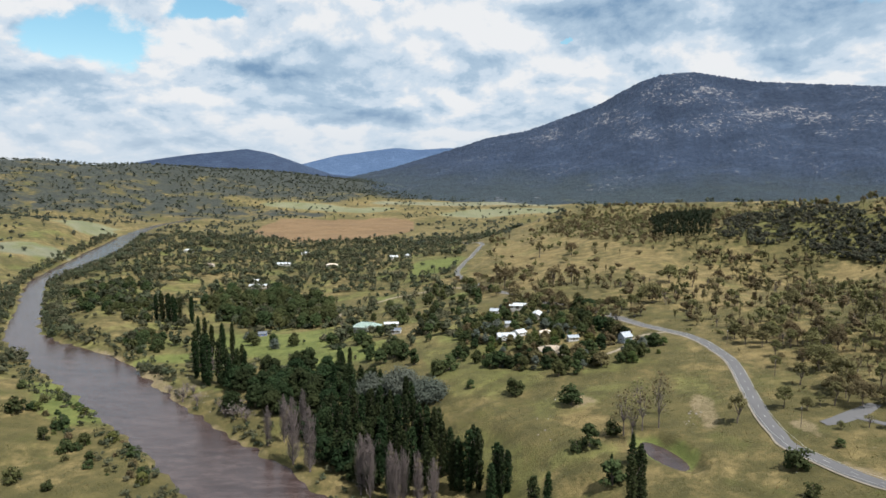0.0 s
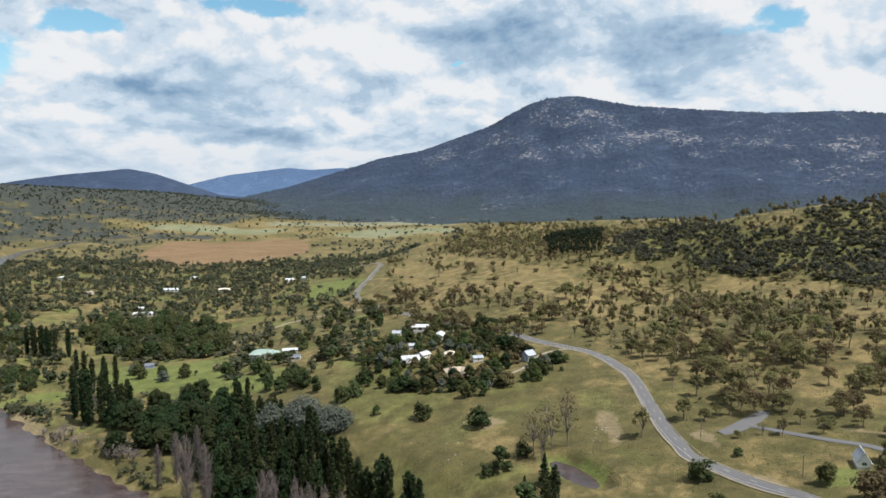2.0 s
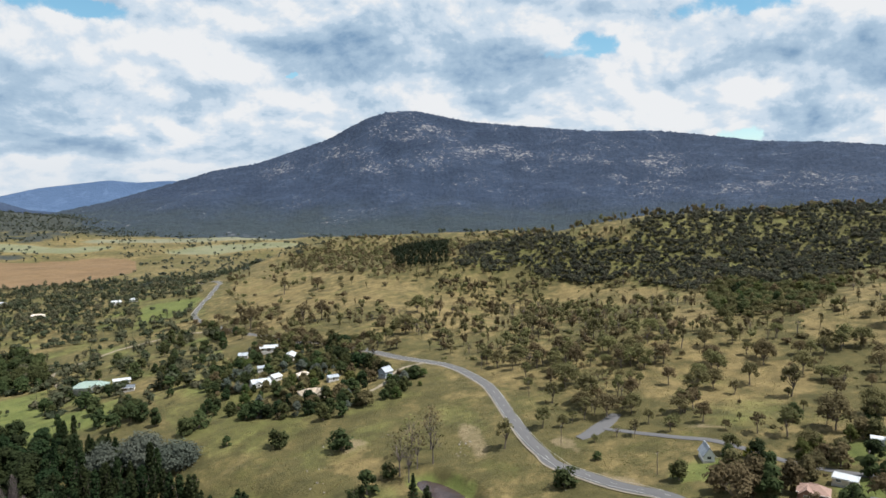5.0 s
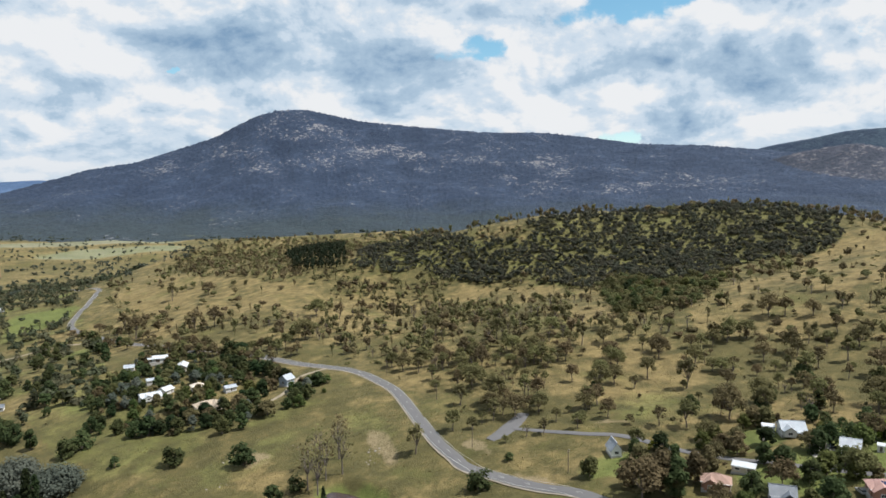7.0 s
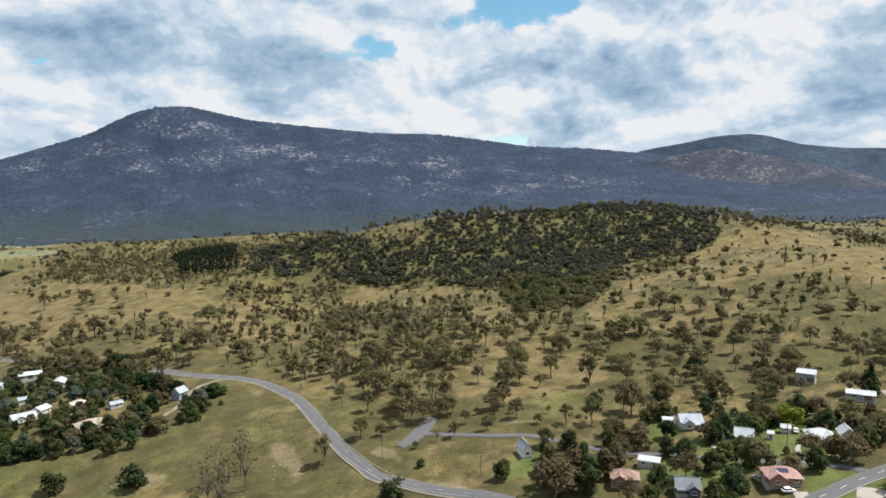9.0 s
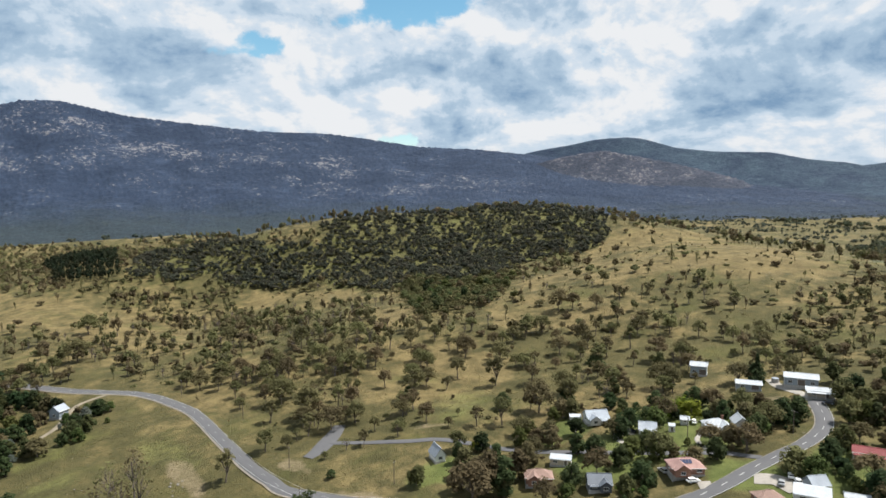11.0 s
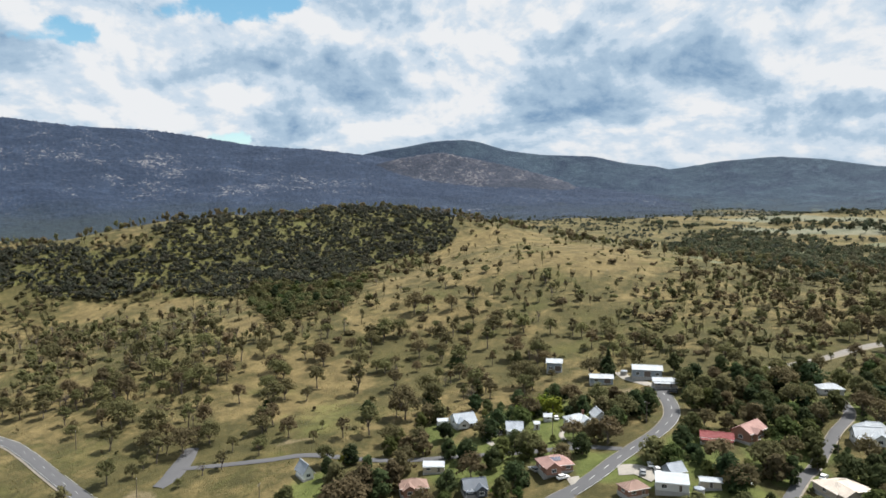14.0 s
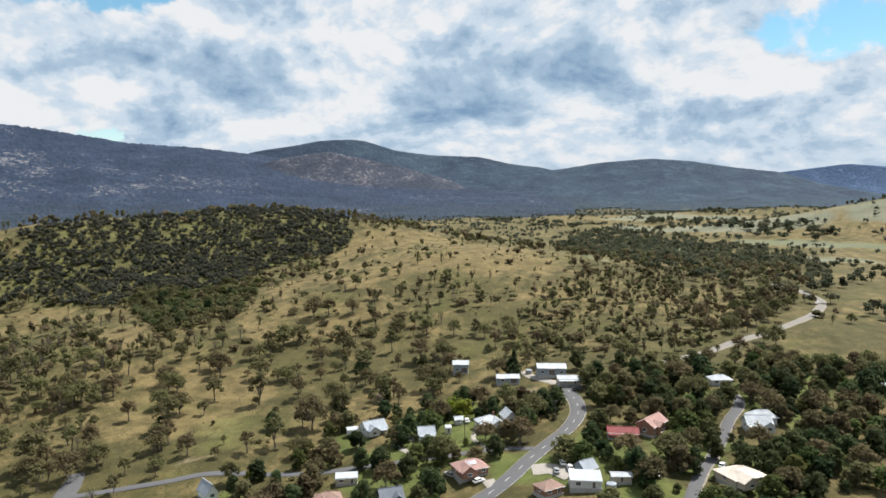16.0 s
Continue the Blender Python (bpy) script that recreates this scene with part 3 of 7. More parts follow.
def cover(x, y):
    straw = 0.36 + 0.2 * wave_noise(x, y, 170, 21) - 0.16 * ((x < 150) & (y < 430))
    green, dirt = np.zeros(np.shape(x)), np.zeros(np.shape(x))
    for p in STRAWS:
        straw = np.maximum(straw, 0.8 * inside(p, x, y))
    for shape in STRAW_SHAPES:
        straw = np.where(in_shape(shape, x, y), 0.72 + 0.14 * wave_noise(x, y, 60, 23), straw)
    for p in LAWNS:
        green = np.maximum(green, (0.45 if 10 < p[0] < 135 and 280 < p[1] < 460 or p[0] > 200 and p[1] > 240 else 0.9) * inside(p, x, y))
    flat = (x < 30) & (y > 470) & (y < 1350)
    green = np.where(flat, np.maximum(green, 0.34 + 0.22 * wave_noise(x, y, 90, 24)), green)
    for shape in MEADOWS:
        green = np.where(in_shape(shape, x, y), np.maximum(green, 0.7 if shape is MEADOWS[0] else 0.42), green)
    for p in DIRTS:
        dirt = np.maximum(dirt, inside(p, x, y))
    d, w = along(RIVER, x, y)
    dirt = np.maximum(dirt, smooth(7, 1, d - w) * 0.6)
    for p in GREEN_FIELDS:
        green = np.maximum(green, 0.46 * inside(p, x, y))
    for p in PALE_FIELDS + GREEN_FIELDS:
        straw = np.maximum(straw, 1.1 * inside(p, x, y))
    thick = in_shape(WOOD, x, y)
    straw, green = np.where(thick, np.minimum(straw, 0.12), straw), np.where(thick, np.maximum(green, 0.42), green)
    r, az = np.hypot(x, y - 30), np.degrees(np.arctan2(x, y - 30))
    wood = np.maximum(smooth(1750, 2250, r) * smooth(-2, -9, az) * 0.60, smooth(2450, 2900, r) * (1 - 0.45 * smooth(60, 75, az)))
    for p in OPEN_FIELDS:
        wood = wood * (1 - inside(p, x, y))
    return straw, green, dirt, 1.0 * in_shape(PLOUGH_EDGE, x, y), wood


def build_ground():
    az = np.concatenate([np.linspace(-180, -42, 70)[:-1], np.linspace(-42, 112, 540), np.linspace(112, 180, 36)[1:]])
    r = np.concatenate([np.linspace(0.02, 120, 26)[:-1], np.geomspace(120, 4950, 310)])
    rr, aa = np.meshgrid(r, az, indexing="ij")
    x, y = polar(rr, aa)
    z = height(x, y)
    ob = mesh_object("ground", np.stack([x, y, z], -1).reshape(-1, 3), grid_faces(len(r), len(az)), MAT["pasture"], shade=True)
    for key, values in zip(("straw", "green", "dirt", "plough", "wood"), cover(x.ravel(), y.ravel())):
        attribute(ob, key, values)
    tagged(ob, "dry summer pasture of straw and olive grass over rolling valley ground", "ground", kind="structure")


def mountain(name, label, mat, foot, crest, profile, seed, rough=1.0, stones=(), step=0.15, rows=64):
    """A mountain front: rises from its foot to a crest line of (azimuth, height), with spurs and gullies, and falls away behind."""
    paz, pz = zip(*profile)
    az = np.arange(paz[0], paz[-1] + 0.01, step)
    # ease the crest line so that it has no corners
    top = np.interp(az, paz, pz)
    half = int(0.8 / step)
    k = np.hanning(2 * half + 1)
    top = np.convolve(np.pad(top, half, mode="edge"), k / k.sum(), mode="valid")
    s = np.concatenate([np.linspace(0, 1, rows), np.array([1.03, 1.1, 1.2])])
    ss, aa = np.meshgrid(s, az, indexing="ij")
    r = foot + (crest - foot) * ss
    x, y = polar(r, aa)
    base = height(x, y) - 6
    lift = np.where(ss <= 1, 0.38 * ss + 0.62 * ss ** 2.4, 1 - (ss - 1) * 2.2)
    spur = wave_noise(aa * 70 + 0.15 * r, r * 0.35, 520, seed) + 0.2 * wave_noise(aa * 70 - 0.1 * r, r * 0.16, 230, seed + 1)
    fine = wave_noise(aa * 75, r, 75, seed + 2) * 1.0 + np.random.RandomState(seed).normal(size=aa.shape) * (1.9 if rough > 0.9 else 0.5)
    high = np.maximum(top[None, :] - base, 2)
    z = base + high * lift + rough * (0.026 * high * spur * np.sin(np.clip(ss, 0, 1) * math.pi) + fine * np.clip(ss * 3, 0, 1))
    ob = mesh_object(name, np.stack([x, y, z], -1).reshape(-1, 3), grid_faces(len(s), len(az)), mat, shade=True)
    stone = np.zeros(aa.shape)
    for saz, ssv, wa, ws, k in stones:
        stone = np.maximum(stone, k * np.exp(-((aa - saz) / wa) ** 2 - ((ss - ssv) / ws) ** 2))
    attribute(ob, "stone", stone.ravel())
    tagged(ob, label, "mountain", kind="structure")


build_ground()
mountain("mountain", "burnt forest mountain tinted navy for haze, with pale granite outcrops near its summit", MAT["mountain"], 2500, 4300,
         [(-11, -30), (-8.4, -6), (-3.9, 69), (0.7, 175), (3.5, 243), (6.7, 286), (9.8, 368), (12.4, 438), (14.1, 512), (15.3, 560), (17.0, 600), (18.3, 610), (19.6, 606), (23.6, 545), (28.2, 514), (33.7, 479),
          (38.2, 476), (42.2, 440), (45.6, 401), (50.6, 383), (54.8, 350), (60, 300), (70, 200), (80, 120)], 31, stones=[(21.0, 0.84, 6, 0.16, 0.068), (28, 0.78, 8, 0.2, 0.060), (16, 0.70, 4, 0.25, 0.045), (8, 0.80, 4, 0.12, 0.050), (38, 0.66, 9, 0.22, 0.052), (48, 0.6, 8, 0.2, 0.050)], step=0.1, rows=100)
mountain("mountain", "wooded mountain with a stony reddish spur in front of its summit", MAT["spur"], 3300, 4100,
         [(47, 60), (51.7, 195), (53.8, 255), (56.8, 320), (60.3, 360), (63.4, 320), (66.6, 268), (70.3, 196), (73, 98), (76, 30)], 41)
mountain("mountain", "wooded mountain range with cloud shadow and haze in its colour", MAT["range"], 3400, 4600,
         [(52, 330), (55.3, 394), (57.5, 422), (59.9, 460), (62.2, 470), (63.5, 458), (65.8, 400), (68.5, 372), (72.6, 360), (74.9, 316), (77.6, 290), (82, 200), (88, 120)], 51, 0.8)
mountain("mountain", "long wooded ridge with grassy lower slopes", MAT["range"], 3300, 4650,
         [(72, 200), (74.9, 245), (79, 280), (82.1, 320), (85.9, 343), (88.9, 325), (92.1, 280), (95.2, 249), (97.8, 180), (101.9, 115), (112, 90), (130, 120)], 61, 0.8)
mountain("mountain", "pale mountain far off, its haze painted in as blue", MAT["hazed_range"], 4400, 4850, [(90, 190), (95.2, 255), (96.7, 270), (99.5, 300), (101.8, 280), (110, 240), (125, 200)], 71, 0.4)
mountain("mountain", "dark wooded hills beyond the river valley, coloured blue for haze", MAT["hazed_hills"], 3600, 4500,
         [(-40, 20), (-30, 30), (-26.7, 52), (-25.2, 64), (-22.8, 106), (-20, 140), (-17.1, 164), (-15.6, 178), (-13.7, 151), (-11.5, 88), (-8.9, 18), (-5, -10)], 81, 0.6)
mountain("mountain", "distant mountain range beyond the valley, coloured blue for haze", MAT["hazed_range"], 4400, 4800,
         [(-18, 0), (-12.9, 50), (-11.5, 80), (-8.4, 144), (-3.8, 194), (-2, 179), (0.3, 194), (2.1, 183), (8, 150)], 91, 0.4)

# ---- water and roads ----
def ribbon(name, line, mat, lift, across=(-1.0, 1.0), level=None, steps=6, parent=None, widths=None):
    """A strip along a line of (x, y, half width), draped on the ground or lying level."""
    pts = np.array(smooth_line(line, steps))
    d = np.gradient(pts[:, :2], axis=0)
    d /= np.linalg.norm(d, axis=1, keepdims=True)
    side = np.stack([d[:, 1], -d[:, 0]], 1)
    cols = np.linspace(across[0], across[1], 7 if level is None else 9)
    xy = pts[:, None, :2] + side[:, None, :] * (cols[None, :, None] * pts[:, 2][:, None, None])
    if level is None:
        z = height(xy[..., 0], xy[..., 1])
        z = 0.5 * z + 0.5 * z.mean(1, keepdims=True) + lift
        z[:, 0] -= 0.25
        z[:, -1] -= 0.25
    else:
        z = np.full(xy.shape[:2], level)
    return mesh_object(name, np.dstack([xy, z]).reshape(-1, 3), grid_faces(len(pts), len(cols)), mat, parent, shade=True)


def dashes(line, mat, lift, offset, wide, length, gap, parent):
    """Painted road lines: separate strips laid on the road."""
    pts = np.array(smooth_line(line, 6))
    d = np.gradient(pts[:, :2], axis=0)
    d /= np.linalg.norm(d, axis=1, keepdims=True)
    side = np.stack([d[:, 1], -d[:, 0]], 1)
    way = np.concatenate([[0], np.cumsum(np.linalg.norm(np.diff(pts[:, :2], axis=0), axis=1))])
    at, k = 1.0, 0
    while at + length < way[-1] and k < 120:
        ends = []
        for s in (at, at + length):
            x, y, w = [np.interp(s, way, pts[:, c]) for c in range(3)]
            sx, sy = [np.interp(s, way, side[:, c]) for c in range(2)]
            cols = np.linspace(-1, 1, 7)
            zz = height(x + sx * cols * w, y + sy * cols * w)
            u = offset * w
            z0 = 0.5 * np.interp(offset, cols, zz) + 0.5 * zz.mean() + lift
            ends += [(x + sx * (u - wide / 2), y + sy * (u - wide / 2), z0), (x + sx * (u + wide / 2), y + sy * (u + wide / 2), z0)]
        low = [(p[0], p[1], p[2] - 0.06) for p in ends]
        mesh_object("road_line", ends + low, [(0, 1, 3, 2), (0, 4, 5, 1), (2, 3, 7, 6), (0, 2, 6, 4), (1, 5, 7, 3)], mat, parent)
        at += length + gap
        k += 1


MAT["line"] = plain("road_paint", (0.4000, 0.4000, 0.3850), 0.7, 0.12, 2.0)
MAT["gravel"] = plain("pale_gravel", (0.2069, 0.1828, 0.1483), 0.95, 0.2, 0.6, relief=0.05)
MAT["worn_seal"] = plain("worn_pale_seal", (0.175, 0.162, 0.145), 0.9, 0.15, 0.5, relief=0.03)
MAT["track"] = plain("dirt_track", (0.1862, 0.1586, 0.1172), 0.95, 0.2, 0.3, relief=0.05)

water = ribbon("river", [(x, y, w + 14) for x, y, w in RIVER[::3]], MAT["water"], 0, level=RIVER_LEVEL)
tagged(water, "muddy brown river flowing through the valley", "river", kind="structure")
pond_line = [(92 + math.sin(radians(-19)) * s, 279 + math.cos(radians(-19)) * s, w) for s, w in ((-16, 5), (-8, 9), (4, 9), (15, 5))]
pond = ribbon("pond", pond_line, MAT["water"], 0, level=POND_LEVEL)
tagged(pond, "small dark farm pond in a grassy hollow", "pond", kind="structure")

MAIN_ROAD = [(202, 132), (184, 144), (165, 170), (154, 200), (152, 217), (144, 245), (137, 264), (138, 277), (141, 297), (148, 328), (158, 368), (161, 395), (159, 423), (147, 457), (132, 495),
             (114, 540), (96, 578), (77, 612), (50, 705), (30, 790), (18, 865), (36, 945), (56, 1035), (61, 1085), (42, 1150), (10, 1250)]
STREET = [(202, 132), (214, 127), (233, 122), (255, 115), (271, 113), (283, 115), (296, 120), (304, 124)]
LANE = [(172, 282), (188, 254), (199, 238), (208, 202), (218, 175), (226, 159), (236, 138), (238, 124)]
EAST_ROAD = [(346, 84), (355, 76), (375, 62), (397, 47), (425, 28), (451, 13), (483, -3), (512, -12), (535, -13), (555, -5), (590, 10)]
SIDE_STREET = [(185, 72), (214, 68), (236, 64), (246, 61), (274, 55), (300, 50), (330, 60)]
DRIVE = [(-92, 640), (-104, 690), (-101, 717), (-81, 744), (-47, 769), (-9, 769), (21, 745)]
HAMLET_DRIVE = [(150, 450), (128, 446), (108, 420), (90, 412)]


def road(name, label, line, half, mat, shoulder=0.0, lift=0.32):
    if shoulder:
        verge = ribbon("verge", [(x, y, half + shoulder) for x, y in line], MAT["gravel"], lift - 0.14)
        tagged(verge, "pale gravel shoulder along the sealed road", "road shoulder", kind="structure")
    ob = ribbon(name, [(x, y, half) for x, y in line], mat, lift)
    return tagged(ob, label, "road", kind="structure")


highway = road("road", "two-lane grey sealed country road winding through the valley", MAIN_ROAD, 3.4, MAT["asphalt"], 0.7)
street = road("road", "grey village street with a painted centre line", STREET, 3.2, MAT["asphalt"], 0.4)
lane = road("road", "narrow sealed lane behind the chapel", LANE, 1.9, MAT["asphalt"])
road("road", "pale country road curving over the rise", EAST_ROAD, 2.8, MAT["worn_seal"], 0.8)
side = road("road", "narrow village side street between trees", SIDE_STREET, 2.1, MAT["asphalt"], 0.5)
road("track", "pale unsealed driveway across the paddock", DRIVE, 2.2, MAT["track"], 0, 0.2)
road("track", "mown grass and gravel driveway to a garden", HAMLET_DRIVE, 1.6, MAT["track"], 0, 0.2)
dashes([(x, y, 3.4) for x, y in MAIN_ROAD[3:]], MAT["line"], 0.37, 0.0, 0.10, 3.0, 9.0, highway)
for edge in (-0.86, 0.86):
    dashes([(x, y, 3.4) for x, y in MAIN_ROAD[3:]], MAT["line"], 0.37, edge, 0.11, 20.0, 0.3, highway)
dashes([(x, y, 4.0) for x, y in STREET], MAT["line"], 0.37, 0.0, 0.2, 3.0, 6.0, street)
dashes([(x, y, 4.0) for x, y in STREET], MAT["line"], 0.37, 0.8, 0.13, 6.0, 0.2, street)

# sealed turning area by the lane
bay = ribbon("parking_bay", [(157, 279, 2.5), (166, 281, 4.0), (178, 288, 4.2), (188, 295, 3.0)], MAT["asphalt"], 0.34)
tagged(bay, "small sealed roadside parking bay in dry grass", "parking bay", kind="structure")

# ---- buildings ----
def part(name, bm, mat, parent, label="", pose_in=None):
    me = bpy.data.meshes.new(name)
    bm.to_mesh(me)
    bm.free()
    me.materials.append(mat)
    ob = new(name, me)
    ob.parent = parent
    if pose_in is not None:
        ob.matrix_basis = pose_in
    if label:
        ob["label"] = label
    return ob


def block(bm, x0, x1, y0, y1, z0, z1, bevel=0.0):
    """Adds a box, with eased edges where asked, to a bmesh."""
    r = bmesh.ops.create_cube(bm, size=1.0, matrix=Matrix.LocRotScale(((x0 + x1) / 2, (y0 + y1) / 2, (z0 + z1) / 2), None, (x1 - x0, y1 - y0, z1 - z0)))
    if bevel:
        bmesh.ops.bevel(bm, geom=list({e for v in r["verts"] for e in v.link_edges}), offset=bevel, segments=2, affect="EDGES", profile=0.5)
    return bm


def prism(bm, profile, y0, y1):
    """Adds an upright profile of (x, z) drawn out along y."""
    a = [bm.verts.new((x, y0, z)) for x, z in profile]
    b = [bm.verts.new((x, y1, z)) for x, z in profile]
    bm.faces.new(a)
    bm.faces.new(b[::-1])
    for i in range(len(a)):
        j = (i + 1) % len(a)
        bm.faces.new((a[j], a[i], b[i], b[j]))
    bmesh.ops.recalc_face_normals(bm, faces=bm.faces)
    return bm


def sheet_roof(name, colour, metal=0.0, rough=0.45, rib=3.3):
    """Roof covering with ribs or courses running along the fall, faded and stained."""
    m, n, tree, shader, _ = material(name, rough)
    p = n("ShaderNodeTexCoord").outputs["Object"]
    stain = math_node(n, "ADD", math_node(n, "MULTIPLY", noise_node(n, p, 0.35, 6, 0.65), 0.7), math_node(n, "MULTIPLY", noise_node(n, p, 4.0), 0.3))
    paint(shader, mix_colour(n, ramp(n, stain, 0.3, 0.7), tuple(c * 0.78 for c in colour), tuple(min(1, c * 1.08) for c in colour)))
    shader.inputs["Metallic"].default_value = metal
    wave = n("ShaderNodeTexWave", {"Vector": p, "Scale": rib}).outputs["Fac"]
    bump(n, shader, wave, 0.5, 0.05)
    return m


ROOF = {"white": sheet_roof("white_steel_roof", (0.4000, 0.4250, 0.4500)), "grey": sheet_roof("grey_steel_roof", (0.2769, 0.3077, 0.3462)), "red": sheet_roof("red_steel_roof", (0.19, 0.042, 0.042)),
        "tile": sheet_roof("pink_terracotta_tiles", (0.33, 0.205, 0.180), 0, 0.8, 5.0), "tan": sheet_roof("tan_tiles", (0.3231, 0.2692, 0.2077), 0, 0.8, 5.0), "cream": sheet_roof("cream_steel_roof", (0.5385, 0.4692, 0.4000)),
        "green": sheet_roof("green_steel_roof", (0.2000, 0.2650, 0.2380)), "dark": sheet_roof("dark_steel_roof", (0.1077, 0.1231, 0.1462)), "brown": sheet_roof("brown_tiles", (0.2538, 0.1692, 0.1385), 0, 0.8, 5.0)}
WALL = {"bright": plain("fresh_white_paint", (0.7600, 0.7600, 0.7400), 0.65, 0.05), "white": plain("white_boards", (0.5000, 0.5000, 0.4800), 0.7, 0.08), "brick": plain("red_brick", (0.2462, 0.1308, 0.0923), 0.9, 0.2, 3.0), "grey": plain("grey_steel_wall", (0.2308, 0.2692, 0.3077), 0.5, 0.1),
        "cream": plain("cream_render", (0.4462, 0.3846, 0.3077), 0.85, 0.1), "dark": plain("dark_boards", (0.0769, 0.0846, 0.1000), 0.7, 0.15), "blue": plain("blue_boards", (0.0923, 0.1385, 0.3077), 0.6, 0.12)}
MAT["trim"] = plain("white_trim", (0.6000, 0.6000, 0.5846), 0.6, 0.05)
MAT["concrete"] = plain("concrete", (0.3231, 0.3154, 0.3000), 0.9, 0.12)
MAT["door"] = plain("painted_door", (0.1231, 0.1000, 0.0846), 0.6, 0.15)


def window_glass():
    m, n, tree, shader, _ = material("window_glass", 0.06)
    paint(shader, mix_colour(n, noise_node(n, place_of(n), 0.8), (0.0154, 0.0192, 0.0231), (0.0385, 0.0423, 0.0462)))
    shader.inputs["Specular IOR Level"].default_value = 0.8
    return m


MAT["glass"] = window_glass()
MAT["solar"] = plain("solar_panel", (0.0231, 0.0308, 0.0692), 0.15, 0.1)


def opening(house, name, x, y, z, wide, high, facing, glazed=True):
    """A framed window or door set into a wall; facing: degrees that its outer side turns to (0 is -y)."""
    m = pose(x, y, z, 0, 0, facing)
    bm = bmesh.new()
    for x0, x1, z0, z1 in ((-wide / 2 - 0.1, wide / 2 + 0.1, -0.1, 0), (-wide / 2 - 0.1, wide / 2 + 0.1, high, high + 0.1), (-wide / 2 - 0.1, -wide / 2, 0, high), (wide / 2, wide / 2 + 0.1, 0, high)) + (((-0.03, 0.03, 0, high),) if glazed else ()):
        block(bm, x0, x1, -0.09, 0.05, z0, z1)
    frame_part = part(name, bm, MAT["trim"], house, "", m)
    bm = bmesh.new()
    block(bm, -wide / 2, wide / 2, -0.04, 0.03, 0, high)
    part("pane" if glazed else "leaf", bm, MAT["glass"] if glazed else MAT["door"], frame_part)
    if glazed:
        bm = bmesh.new()
        block(bm, -wide / 2 - 0.15, wide / 2 + 0.15, -0.16, 0.02, -0.16, -0.1)
        part("sill", bm, MAT["trim"], frame_part)


def roof_parts(house, a, b, h, rise, eave, kind, mat):
    """Roof over a plan 2a long (x) and 2b deep (y): gable (ridge along x), hip, or skillion."""
    bm = bmesh.new()
    if kind == "gable":
        t = 0.16
        slope = rise / b
        lo = h - eave * slope
        for sgn in (1, -1):
            v = [bm.verts.new(c) for c in ((-a - eave, sgn * (b + eave), lo), (a + eave, sgn * (b + eave), lo), (a + eave, 0, h + rise), (-a - eave, 0, h + rise))]
            u = [bm.verts.new((c.co.x, c.co.y, c.co.z + t)) for c in v]
            for f in ((v[0], v[1], v[2], v[3]), (u[3], u[2], u[1], u[0]), (v[0], u[0], u[1], v[1]), (v[1], u[1], u[2], v[2]), (v[3], v[2], u[2], u[3]), (v[0], v[3], u[3], u[0])):
                bm.faces.new(f)
        bmesh.ops.recalc_face_normals(bm, faces=bm.faces)
        roof = part("roof", bm, mat, house)
        bm = bmesh.new()
        block(bm, -a - eave, a + eave, -0.18, 0.18, h + rise + 0.06, h + rise + 0.24, 0.04)
        part("ridge_cap", bm, mat, roof)
    elif kind == "hip":
        inset = min(b, a * 0.8)
        lo = h - 0.1
        v = [bm.verts.new(c) for c in ((-a - eave, -b - eave, lo), (a + eave, -b - eave, lo), (a + eave, b + eave, lo), (-a - eave, b + eave, lo), (-a + inset, 0, h + rise), (a - inset, 0, h + rise))]
        u = [bm.verts.new((c.co.x, c.co.y, lo - 0.18)) for c in v[:4]]
        for f in ((v[0], v[1], v[5], v[4]), (v[1], v[2], v[5]), (v[2], v[3], v[4], v[5]), (v[3], v[0], v[4]), tuple(u[::-1])):
            bm.faces.new(f)
        for i in range(4):
            j = (i + 1) % 4
            bm.faces.new((v[j], v[i], u[i], u[j]))
        bmesh.ops.recalc_face_normals(bm, faces=bm.faces)
        roof = part("roof", bm, mat, house)
        bm = bmesh.new()
        block(bm, -a + inset, a - inset, -0.15, 0.15, h + rise - 0.05, h + rise + 0.12, 0.03)
        part("ridge_cap", bm, mat, roof)
    else:
        profile = [(-b - eave, h - 0.05), (b + eave, h + rise), (b + eave, h + rise + 0.18), (-b - eave, h + 0.13)]
        prism(bm, profile, -a - eave, a + eave)
        bmesh.ops.rotate(bm, verts=bm.verts, matrix=Matrix.Rotation(radians(90), 3, "Z"))
        roof = part("roof", bm, mat, house)
    # gutter along the front eave
    bm = bmesh.new()
    block(bm, -a - eave, a + eave, -b - eave - 0.12, -b - eave, h - (eave * rise / b if kind == "gable" else 0.2) - 0.05, h - (eave * rise / b if kind == "gable" else 0.2) + 0.12)
    part("gutter", bm, MAT["trim"], house)
    return roof


HOUSES = []


